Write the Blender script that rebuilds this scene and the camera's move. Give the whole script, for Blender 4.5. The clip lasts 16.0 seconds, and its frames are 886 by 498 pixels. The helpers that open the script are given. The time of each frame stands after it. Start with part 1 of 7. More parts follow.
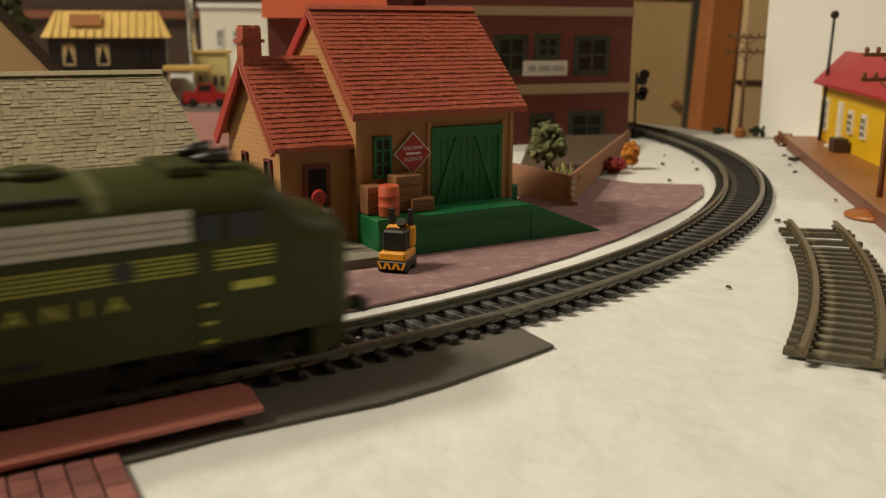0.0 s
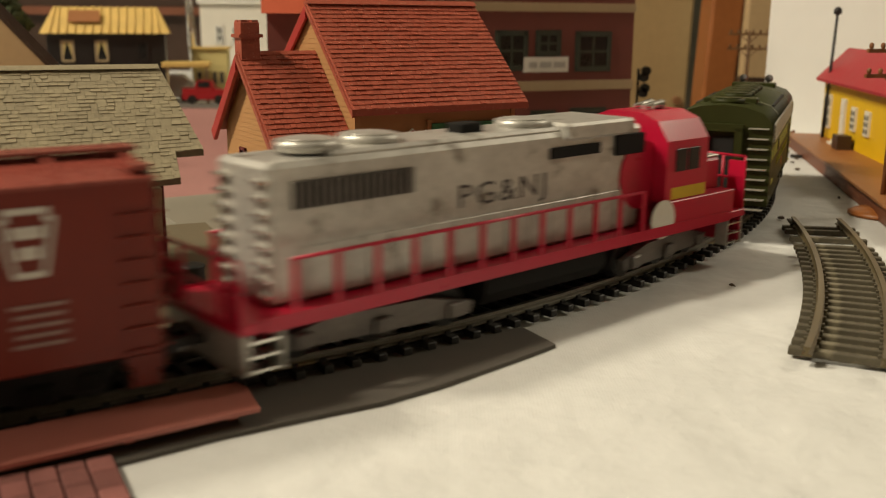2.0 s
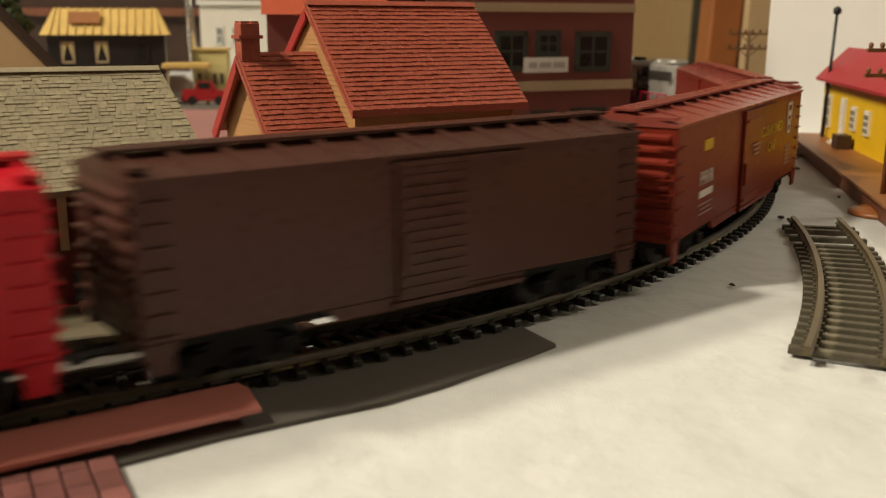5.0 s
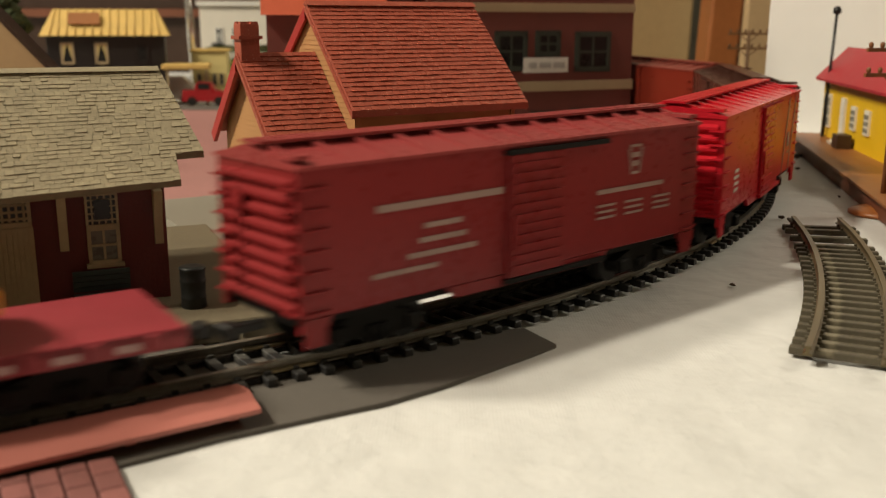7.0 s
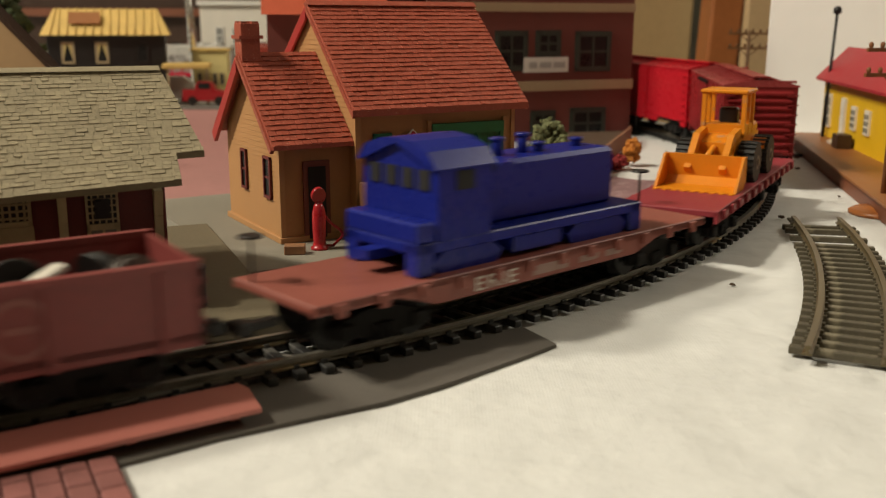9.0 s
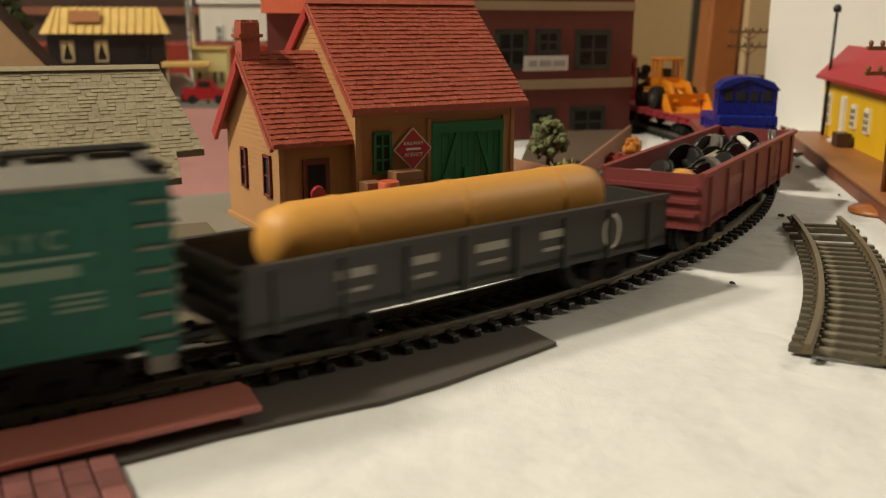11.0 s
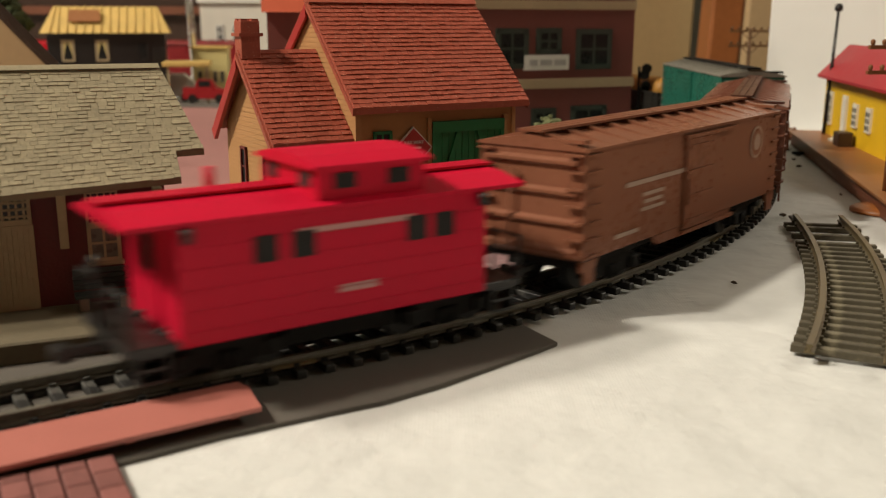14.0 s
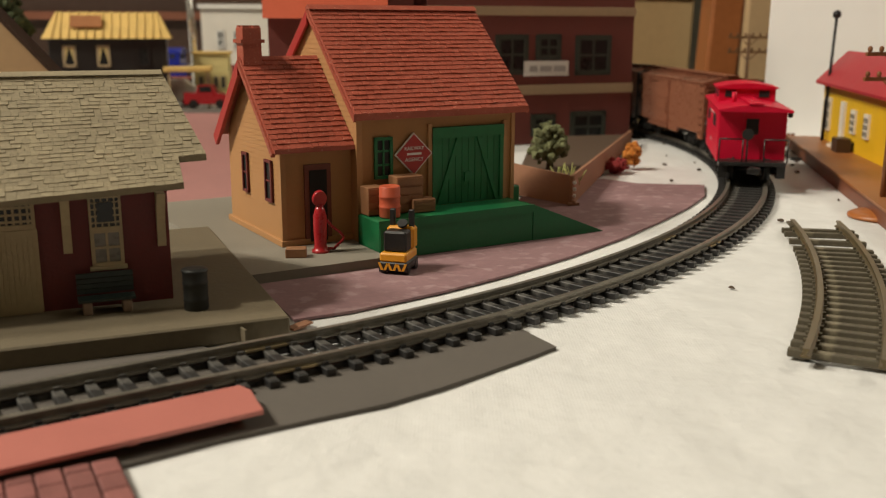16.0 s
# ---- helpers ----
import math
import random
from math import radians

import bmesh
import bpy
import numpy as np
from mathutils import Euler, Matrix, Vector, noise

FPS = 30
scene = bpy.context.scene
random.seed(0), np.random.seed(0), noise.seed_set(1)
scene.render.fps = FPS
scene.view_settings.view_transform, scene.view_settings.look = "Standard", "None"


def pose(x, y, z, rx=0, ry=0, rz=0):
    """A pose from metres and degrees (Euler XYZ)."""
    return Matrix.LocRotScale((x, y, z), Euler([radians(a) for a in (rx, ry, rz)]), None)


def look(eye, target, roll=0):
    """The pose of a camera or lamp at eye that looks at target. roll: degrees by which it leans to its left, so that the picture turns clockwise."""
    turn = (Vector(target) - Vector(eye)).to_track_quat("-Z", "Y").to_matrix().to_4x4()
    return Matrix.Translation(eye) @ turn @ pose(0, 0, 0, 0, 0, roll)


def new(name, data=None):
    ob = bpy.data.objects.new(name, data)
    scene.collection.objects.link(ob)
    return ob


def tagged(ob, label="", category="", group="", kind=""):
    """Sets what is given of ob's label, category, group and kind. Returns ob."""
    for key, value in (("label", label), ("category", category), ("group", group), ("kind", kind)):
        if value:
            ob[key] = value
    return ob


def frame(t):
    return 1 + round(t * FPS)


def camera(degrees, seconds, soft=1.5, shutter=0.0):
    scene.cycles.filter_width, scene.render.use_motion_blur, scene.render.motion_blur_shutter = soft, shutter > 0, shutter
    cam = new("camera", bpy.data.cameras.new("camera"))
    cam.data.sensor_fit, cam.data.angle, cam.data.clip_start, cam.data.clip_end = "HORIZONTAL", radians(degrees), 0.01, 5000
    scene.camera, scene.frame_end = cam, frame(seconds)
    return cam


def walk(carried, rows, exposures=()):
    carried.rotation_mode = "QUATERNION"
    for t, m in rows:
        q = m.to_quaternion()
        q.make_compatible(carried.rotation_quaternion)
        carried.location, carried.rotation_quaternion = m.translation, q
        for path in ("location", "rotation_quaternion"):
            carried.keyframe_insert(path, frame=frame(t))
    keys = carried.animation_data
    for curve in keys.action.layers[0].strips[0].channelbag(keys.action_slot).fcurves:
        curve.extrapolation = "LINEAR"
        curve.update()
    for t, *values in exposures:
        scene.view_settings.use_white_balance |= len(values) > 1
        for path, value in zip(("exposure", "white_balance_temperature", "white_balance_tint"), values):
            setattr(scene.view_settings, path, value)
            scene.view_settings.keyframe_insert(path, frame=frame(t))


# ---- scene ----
# ---- camera and its path ----
cam = camera(49.54, 16.0, soft=1.1, shutter=0.5)
cam.data.dof.use_dof = True
cam.data.dof.focus_distance = 0.31
cam.data.dof.aperture_fstop = 21.0

EYE_Z, PITCH, ROLL = 0.0808, -13.227, 0.167
# seconds, then small changes of pitch, yaw, roll (degrees) and metres forward
CAM = [(0, -0.056, -0.077, 0.106, -0.0019), (0.5, -0.114, -0.078, 0.173, 0.0015), (1, -0.179, -0.084, 0.222, 0.0018),
       (1.5, -0.232, -0.080, 0.242, 0.0017), (2, -0.208, -0.071, 0.177, 0.0018), (2.5, -0.185, -0.068, 0.152, 0.0018),
       (3, -0.206, -0.066, 0.094, 0.0017), (3.5, -0.128, -0.063, 0.097, 0.0014), (4, -0.209, -0.061, 0.073, 0.0013),
       (6.5, -0.148, -0.041, -0.029, 0.0013), (7, -0.162, -0.046, -0.056, 0.0017), (7.5, -0.277, -0.027, -0.031, 0.0015),
       (8, -0.266, -0.023, -0.014, 0.0012), (8.5, -0.315, -0.030, -0.017, 0.0014), (9, -0.186, -0.030, -0.029, 0.0014),
       (11.5, -0.283, -0.033, -0.043, 0.0012), (12, -0.197, -0.019, -0.058, 0.0006), (12.5, -0.118, -0.035, -0.061, 0.0021),
       (13, 0.550, -0.017, -0.047, 0.0009), (13.5, -0.217, -0.026, -0.018, 0.0024), (14, -0.302, 0.002, -0.052, 0.0023),
       (14.5, -0.221, -0.009, -0.027, 0.0023), (15, -0.044, 0.000, -0.004, -0.0001), (15.5, -0.185, 0.006, -0.035, -0.0001),
       (16, 0, 0, 0, 0)]


def camera_pose(dp, dy, dr, ahead):
    """Pose from small changes against the resting pose."""
    th, pi = radians(dy), radians(PITCH)
    x, y, z = -math.sin(th) * math.cos(pi) * ahead, math.cos(th) * math.cos(pi) * ahead, math.sin(pi) * ahead
    return pose(x, y, EYE_Z + z, 90 + PITCH + dp, 0, dy) @ pose(0, 0, 0, 0, 0, ROLL + dr)


walk(cam, [(t, camera_pose(*v)) for t, *v in CAM], exposures=[(0, -0.15, 7200, 6), (1.2, -0.08, 7400, 6), (2.5, 0.02, 7100, 6), (3.5, 0.08, 7000, 6), (7, 0.12, 6900, 7), (9, 0.02, 6800, 6), (12.5, 0.10, 6850, 7), (14, 0.10, 6700, 8), (16, 0.02, 6600, 8)])

# ---- world and lights ----
world = bpy.data.worlds.new("room_air")
world.use_nodes = True
world.node_tree.nodes["Background"].inputs[0].default_value = (1.0, 0.88, 0.72, 1)
world.node_tree.nodes["Background"].inputs[1].default_value = 0.01
scene.world = world


def lamp(name, where, towards, size, watts, colour):
    data = bpy.data.lights.new(name, "AREA")
    data.shape, data.size, data.energy, data.color = "DISK", size, watts, colour
    ob = new(name, data)
    ob.matrix_world = look(where, towards)
    return ob


WARM = (1.0, 0.915, 0.785)
lamp("ceiling_light_near", (-1.25, -0.07, 1.60), (0.0, 0.40, 0), 0.16, 26, WARM)
lamp("ceiling_light_far", (-1.69, 0.25, 1.60), (0.0, 0.40, 0), 0.28, 26, WARM)
# unseen fill light, added to brighten the car sides that face right
lamp("fill_right", (1.20, 0.72, 0.95), (0.10, 0.35, 0), 0.30, 5.2, WARM)

# ---- materials ----


def material(name, colour, rough=0.5, metal=0.0, var=0.12, scale=60.0, fine=600.0, bump=0.0, spec=0.5, wear=None, wear_amount=0.0, per_object=0.0, coat=0.0, per_island=0.0):
    """Procedural surface: two scales of colour variation, bump, and optional worn patches of another colour."""
    m = bpy.data.materials.new(name)
    m.use_nodes = True
    nt = m.node_tree
    n, ln = nt.nodes, nt.links
    bsdf = n["Principled BSDF"]
    bsdf.inputs["Roughness"].default_value, bsdf.inputs["Metallic"].default_value = rough, metal
    bsdf.inputs["Specular IOR Level"].default_value = spec
    bsdf.inputs["Coat Weight"].default_value = coat
    tc = n.new("ShaderNodeTexCoord")
    big, small = n.new("ShaderNodeTexNoise"), n.new("ShaderNodeTexNoise")
    for nd, sc, det in ((big, scale, 4), (small, fine, 3)):
        nd.inputs["Scale"].default_value, nd.inputs["Detail"].default_value = sc, det
        ln.new(tc.outputs["Object"], nd.inputs["Vector"])
    add = n.new("ShaderNodeMath")
    add.operation = "ADD"
    ln.new(big.outputs[0], add.inputs[0])
    ln.new(small.outputs[0], add.inputs[1])
    mr = n.new("ShaderNodeMapRange")
    mr.inputs[1].default_value, mr.inputs[2].default_value = 0.6, 1.4
    mr.inputs[3].default_value, mr.inputs[4].default_value = 1 - var, 1 + var
    ln.new(add.outputs[0], mr.inputs[0])
    value = mr.outputs[0]
    if per_object or per_island:
        info = n.new("ShaderNodeObjectInfo" if per_object else "ShaderNodeNewGeometry")
        per_object = per_object or per_island
        pr = n.new("ShaderNodeMapRange")
        pr.inputs[3].default_value, pr.inputs[4].default_value = 1 - per_object, 1 + per_object
        ln.new(info.outputs["Random Per Island" if per_island else "Random"], pr.inputs[0])
        mu = n.new("ShaderNodeMath")
        mu.operation = "MULTIPLY"
        ln.new(value, mu.inputs[0])
        ln.new(pr.outputs[0], mu.inputs[1])
        value = mu.outputs[0]
    hsv = n.new("ShaderNodeHueSaturation")
    hsv.inputs["Color"].default_value = (*colour, 1)
    ln.new(value, hsv.inputs["Value"])
    out = hsv.outputs[0]
    if wear:
        wn = n.new("ShaderNodeTexNoise")
        wn.inputs["Scale"].default_value, wn.inputs["Detail"].default_value = scale * 2.3, 8
        ln.new(tc.outputs["Object"], wn.inputs["Vector"])
        wr = n.new("ShaderNodeMapRange")
        wr.inputs[1].default_value, wr.inputs[2].default_value = 0.62 - wear_amount * 0.3, 0.72 - wear_amount * 0.2
        wr.inputs[4].default_value = 0.85
        ln.new(wn.outputs[0], wr.inputs[0])
        mix = n.new("ShaderNodeMix")
        mix.data_type = "RGBA"
        ln.new(wr.outputs[0], mix.inputs["Factor"])
        ln.new(out, mix.inputs["A"])
        mix.inputs["B"].default_value = (*wear, 1)
        out = mix.outputs["Result"]
    ln.new(out, bsdf.inputs["Base Color"])
    if bump:
        bp = n.new("ShaderNodeBump")
        bp.inputs["Strength"].default_value, bp.inputs["Distance"].default_value = 0.6, bump
        ln.new(add.outputs[0], bp.inputs["Height"])
        ln.new(bp.outputs[0], bsdf.inputs["Normal"])
    rr = n.new("ShaderNodeMapRange")
    rr.inputs[1].default_value, rr.inputs[2].default_value = 0.6, 1.4
    rr.inputs[3].default_value, rr.inputs[4].default_value = max(0.02, rough - 0.07), min(1, rough + 0.07)
    ln.new(add.outputs[0], rr.inputs[0])
    ln.new(rr.outputs[0], bsdf.inputs["Roughness"])
    return m


def cloth_material():
    """White woven tablecloth: fine weave in the relief, soft stains, creases."""
    m = material("woven_white_cloth", (0.69, 0.69, 0.67), 0.9, var=0.05, scale=9, fine=120, spec=0.15)
    nt = m.node_tree
    n, ln = nt.nodes, nt.links
    tc = n.new("ShaderNodeTexCoord")
    waves = []
    for axis in ("X", "Y"):
        w = n.new("ShaderNodeTexWave")
        w.bands_direction = axis
        w.inputs["Scale"].default_value, w.inputs["Distortion"].default_value = 400, 0.8
        w.inputs["Detail"].default_value = 1
        ln.new(tc.outputs["Object"], w.inputs["Vector"])
        waves.append(w)
    mul = n.new("ShaderNodeMath")
    mul.operation = "MULTIPLY"
    ln.new(waves[0].outputs[1], mul.inputs[0])
    ln.new(waves[1].outputs[1], mul.inputs[1])
    cr = n.new("ShaderNodeTexNoise")
    cr.inputs["Scale"].default_value, cr.inputs["Detail"].default_value = 46, 6
    ln.new(tc.outputs["Object"], cr.inputs["Vector"])
    b1, b2 = n.new("ShaderNodeBump"), n.new("ShaderNodeBump")
    b1.inputs["Strength"].default_value, b1.inputs["Distance"].default_value = 0.8, 0.0036
    b2.inputs["Strength"].default_value, b2.inputs["Distance"].default_value = 0.22, 0.0003
    ln.new(cr.outputs[0], b1.inputs["Height"])
    ln.new(mul.outputs[0], b2.inputs["Height"])
    ln.new(b1.outputs[0], b2.inputs["Normal"])
    ln.new(b2.outputs[0], n["Principled BSDF"].inputs["Normal"])
    return m


M = dict(
    cloth=cloth_material(),
    rail=material("blackened_brass_rail", (0.26, 0.24, 0.20), 0.34, 0.6, 0.25, 40, 500),
    rail_bright=material("bare_rail_joiner", (0.42, 0.34, 0.20), 0.35, 0.9, 0.2, 80, 500),
    tie=material("black_plastic_tie", (0.022, 0.021, 0.02), 0.5, 0, 0.3, 90, 900, 0.0002, wear=(0.10, 0.095, 0.085), wear_amount=0.35),
    tie_brown=material("brown_plastic_tie", (0.080, 0.066, 0.040), 0.6, 0, 0.25, 90, 900, 0.0002, wear=(0.20, 0.17, 0.11), wear_amount=0.4),
    pad=material("grey_painted_card", (0.105, 0.092, 0.078), 0.85, 0, 0.10, 30, 500, 0.0001),
    road=material("mauve_painted_paper", (0.25, 0.145, 0.15), 0.8, 0, 0.16, 70, 500, 0.00015, wear=(0.35, 0.235, 0.235), wear_amount=0.3),
    road_back=material("rose_painted_paper", (0.33, 0.155, 0.14), 0.85, 0, 0.10, 25, 300),
    plank=material("salmon_painted_plank", (0.46, 0.155, 0.125), 0.55, 0, 0.07, 50, 900, 0.0001, ),
    paver=material("brick_red_paver", (0.23, 0.085, 0.075), 0.65, 0, 0.18, 150, 900, 0.0002, per_object=0.18),
    grout=material("dark_paver_joint", (0.05, 0.022, 0.02), 0.9),
    slab=material("grey_slab_plastic", (0.215, 0.195, 0.155), 0.7, 0, 0.1, 60, 700, 0.0001),
    platform=material("brown_grey_platform", (0.132, 0.106, 0.064), 0.75, 0, 0.14, 45, 600, 0.0002),
    reddoor=material("red_brown_door_plastic", (0.17, 0.040, 0.024), 0.5, 0, 0.1, 80, 700),
    tan=material("tan_clapboard_plastic", (0.42, 0.215, 0.085), 0.55, 0, 0.06, 50, 900),
    redroof=material("brick_red_shingle_plastic", (0.33, 0.070, 0.040), 0.5, 0, 0.16, 380, 1500, 0.0001, wear=(0.48, 0.21, 0.14), wear_amount=0.02, per_island=0.04),
    redtrim=material("bright_red_trim_plastic", (0.36, 0.025, 0.025), 0.4, 0, 0.06, 60),
    green=material("green_plastic", (0.009, 0.135, 0.045), 0.42, 0, 0.10, 80, 700, 0.0001),
    dark=material("dark_void", (0.012, 0.011, 0.01), 0.8),
    glass=material("dark_window_pane", (0.014, 0.017, 0.017), 0.3, 0, 0.05, spec=0.3),
    shingle=material("weathered_grey_shingle", (0.31, 0.26, 0.165), 0.85, 0, 0.18, 90, 900, 0.0002, per_island=0.09),
    shinglebase=material("shingle_underlay", (0.24, 0.20, 0.125), 0.9),
    maroon=material("maroon_brick_plastic", (0.135, 0.019, 0.017), 0.6, 0, 0.15, 90, 900, 0.0002),
    cream=material("cream_trim_plastic", (0.42, 0.34, 0.20), 0.6, 0, 0.1, 80),
    brick=material("brick_red_cardboard", (0.175, 0.045, 0.035), 0.7, 0, 0.12, 50, 700, 0.0002),
    band=material("tan_stone_band", (0.42, 0.31, 0.19), 0.7, 0, 0.08, 50),
    winframe=material("grey_green_window_frame", (0.04, 0.05, 0.038), 0.5),
    paper=material("white_paper", (0.74, 0.72, 0.67), 0.8, 0, 0.03, 20),
    ink=material("dark_ink", (0.06, 0.05, 0.05), 0.7),
    planter=material("tan_card_planter", (0.30, 0.145, 0.08), 0.75, 0, 0.1, 60),
    leaf=material("sage_green_foam", (0.15, 0.16, 0.07), 0.9, 0, 0.3, 300, 1500, per_object=0.2),
    leaf_light=material("yellow_green_foam", (0.30, 0.30, 0.10), 0.9, 0, 0.25, 300, 1500),
    leaf_dark=material("dark_green_foam", (0.022, 0.03, 0.014), 0.9, 0, 0.3, 300, 1500),
    trunk=material("brown_twig", (0.08, 0.05, 0.03), 0.8),
    orange_foam=material("orange_foam", (0.50, 0.18, 0.025), 0.85, 0, 0.25, 200, 1000, 0.0003),
    red_foam=material("dark_red_foam", (0.25, 0.02, 0.02), 0.85, 0, 0.25, 200, 1000, 0.0003),
    yellow=material("forklift_yellow_plastic", (0.70, 0.30, 0.02), 0.35, 0, 0.05, 90),
    black=material("black_plastic", (0.014, 0.013, 0.012), 0.4, 0, 0.2, 90),
    drum=material("orange_red_plastic_drum", (0.50, 0.095, 0.045), 0.4, 0, 0.06, 90),
    crate=material("brown_crate_plastic", (0.25, 0.115, 0.05), 0.6, 0, 0.12, 120),
    pump=material("glossy_red_plastic", (0.36, 0.015, 0.02), 0.3, 0, 0.06, 90),
    bench=material("dark_green_bench_paint", (0.022, 0.035, 0.03), 0.5, 0, 0.2, 90),
    stone=material("pale_brown_leg", (0.27, 0.19, 0.14), 0.7),
    can=material("dark_iron_paint", (0.018, 0.019, 0.017), 0.5, 0.2, 0.2, 90),
    deck=material("orange_brown_wood", (0.30, 0.115, 0.035), 0.45, 0, 0.18, 30, 500, 0.0001),
    deckside=material("dark_brown_wood", (0.17, 0.055, 0.025), 0.5, 0, 0.2, 30, 500),
    stationyellow=material("yellow_house_plastic", (0.72, 0.44, 0.015), 0.5, 0, 0.06, 70),
    stationroof=material("crimson_roof_plastic", (0.38, 0.022, 0.03), 0.5, 0, 0.08, 70, 900, 0.0001),
    white=material("white_plastic", (0.70, 0.66, 0.58), 0.5, 0, 0.05, 60),
    pole=material("brown_pole_plastic", (0.17, 0.085, 0.035), 0.55, 0, 0.15, 90),
    orange=material("orange_brown_plastic", (0.36, 0.12, 0.03), 0.4, 0, 0.1, 60),
    board=material("white_foam_board", (0.86, 0.85, 0.82), 0.7, 0, 0.02, 5, 60),
    beige=material("beige_cabinet_laminate", (0.42, 0.29, 0.14), 0.5, 0, 0.08, 12, 120),
    beige2=material("beige_cardboard", (0.46, 0.31, 0.16), 0.7, 0, 0.08, 14, 160),
    post=material("orange_stained_wood", (0.34, 0.115, 0.035), 0.4, 0, 0.15, 14, 140),
    darkwood=material("dark_wood_furniture", (0.045, 0.022, 0.013), 0.4, 0, 0.2, 10, 90),
    wall=material("warm_plaster_wall", (0.24, 0.20, 0.14), 0.9, 0, 0.04, 3, 40),
    greywall=material("grey_green_plaster", (0.30, 0.30, 0.25), 0.9, 0, 0.05, 3, 40),
    ceiling=material("white_ceiling_paint", (0.62, 0.59, 0.52), 0.95, 0, 0.03, 3, 40),
    floor=material("brown_carpet", (0.10, 0.065, 0.04), 0.95, 0, 0.2, 20, 200),
    tablewood=material("table_board", (0.30, 0.19, 0.10), 0.7),
)

# ---- mesh helpers ----


def link(name, bm, mat, parent=None, label="", at=None, smooth=False):
    me = bpy.data.meshes.new(name)
    bmesh.ops.recalc_face_normals(bm, faces=bm.faces)
    bm.to_mesh(me)
    bm.free()
    for m in mat if isinstance(mat, (list, tuple)) else [mat]:
        me.materials.append(m)
    if smooth:
        for f in me.polygons:
            f.use_smooth = True
    ob = new(name, me)
    if parent:
        ob.parent = parent
    if at is not None:
        ob.matrix_basis = at
    if label:
        ob["label"] = label
    return ob


def part(name, bm, mat, parent, label="", at=None, smooth=False):
    return link(name, bm, mat, parent, label, at, smooth)


def thing(name, label, category, m=None, group="", kind=""):
    ob = new(name)
    ob.empty_display_size = 0.005
    if m is not None:
        ob.matrix_basis = m
    return tagged(ob, label, category, group, kind)


def box(bm, x0, x1, y0, y1, z0, z1, bevel=0.0, mi=0, turn=None):
    """An axis-parallel block, with bevelled edges where bevel is given."""
    vs = [bm.verts.new((x, y, z)) for x in (x0, x1) for y in (y0, y1) for z in (z0, z1)]
    if turn is not None:
        for v in vs:
            v.co = turn @ v.co
    fs = [bm.faces.new([vs[i] for i in q]) for q in ((0, 1, 3, 2), (4, 6, 7, 5), (0, 4, 5, 1), (2, 3, 7, 6), (0, 2, 6, 4), (1, 5, 7, 3))]
    for f in fs:
        f.material_index = mi
    if bevel:
        es = list({e for f in fs for e in f.edges})
        r = bmesh.ops.bevel(bm, geom=es, offset=bevel, segments=1, affect="EDGES", profile=0.5)
        for f in r["faces"]:
            f.material_index = mi
    return bm


def bx(*a, **k):
    return box(bmesh.new(), *a, **k)


def prism(bm, poly, axis, a, b, mi=0):
    """A polygon in the plane across the axis, drawn out from a to b. axis 0: poly is (y, z); 1: (x, z); 2: (x, y)."""
    def at(p, h):
        c = [p[0], p[1]]
        c.insert(axis, h)
        return c
    lo, hi = [bm.verts.new(at(p, a)) for p in poly], [bm.verts.new(at(p, b)) for p in poly]
    n = len(poly)
    fs = [bm.faces.new(lo), bm.faces.new(hi[::-1])]
    fs += [bm.faces.new((lo[i], lo[(i + 1) % n], hi[(i + 1) % n], hi[i])) for i in range(n)]
    for f in fs:
        f.material_index = mi
    return bm


def cyl(bm, p, q, r0, r1=None, seg=12, mi=0, caps=True):
    """A round bar from p to q."""
    p, q = Vector(p), Vector(q)
    d = (q - p).normalized()
    u = d.orthogonal().normalized()
    w = d.cross(u)
    r1 = r0 if r1 is None else r1
    rings = []
    for c, r in ((p, r0), (q, r1)):
        rings.append([bm.verts.new(c + r * (math.cos(2 * math.pi * i / seg) * u + math.sin(2 * math.pi * i / seg) * w)) for i in range(seg)])
    for i in range(seg):
        f = bm.faces.new((rings[0][i], rings[0][(i + 1) % seg], rings[1][(i + 1) % seg], rings[1][i]))
        f.material_index, f.smooth = mi, True
    if caps:
        for rg in (rings[0][::-1], rings[1]):
            bm.faces.new(rg).material_index = mi
    return bm


def lathe(bm, profile, centre=(0, 0, 0), seg=16, mi=0):
    """A turned body round the z axis: profile is (radius, z) from the bottom up."""
    c = Vector(centre)
    rings = [[bm.verts.new(c + Vector((r * math.cos(2 * math.pi * i / seg), r * math.sin(2 * math.pi * i / seg), z))) for i in range(seg)] for r, z in profile]
    for a, b in zip(rings, rings[1:]):
        for i in range(seg):
            f = bm.faces.new((a[i], a[(i + 1) % seg], b[(i + 1) % seg], b[i]))
            f.smooth, f.material_index = True, mi
    bm.faces.new(rings[0][::-1]).material_index = mi
    bm.faces.new(rings[-1]).material_index = mi
    return bm


def sweep(bm, pts, r, seg=6):
    """A round wire along points."""
    for a, b in zip(pts, pts[1:]):
        cyl(bm, a, b, r, seg=seg)
    return bm


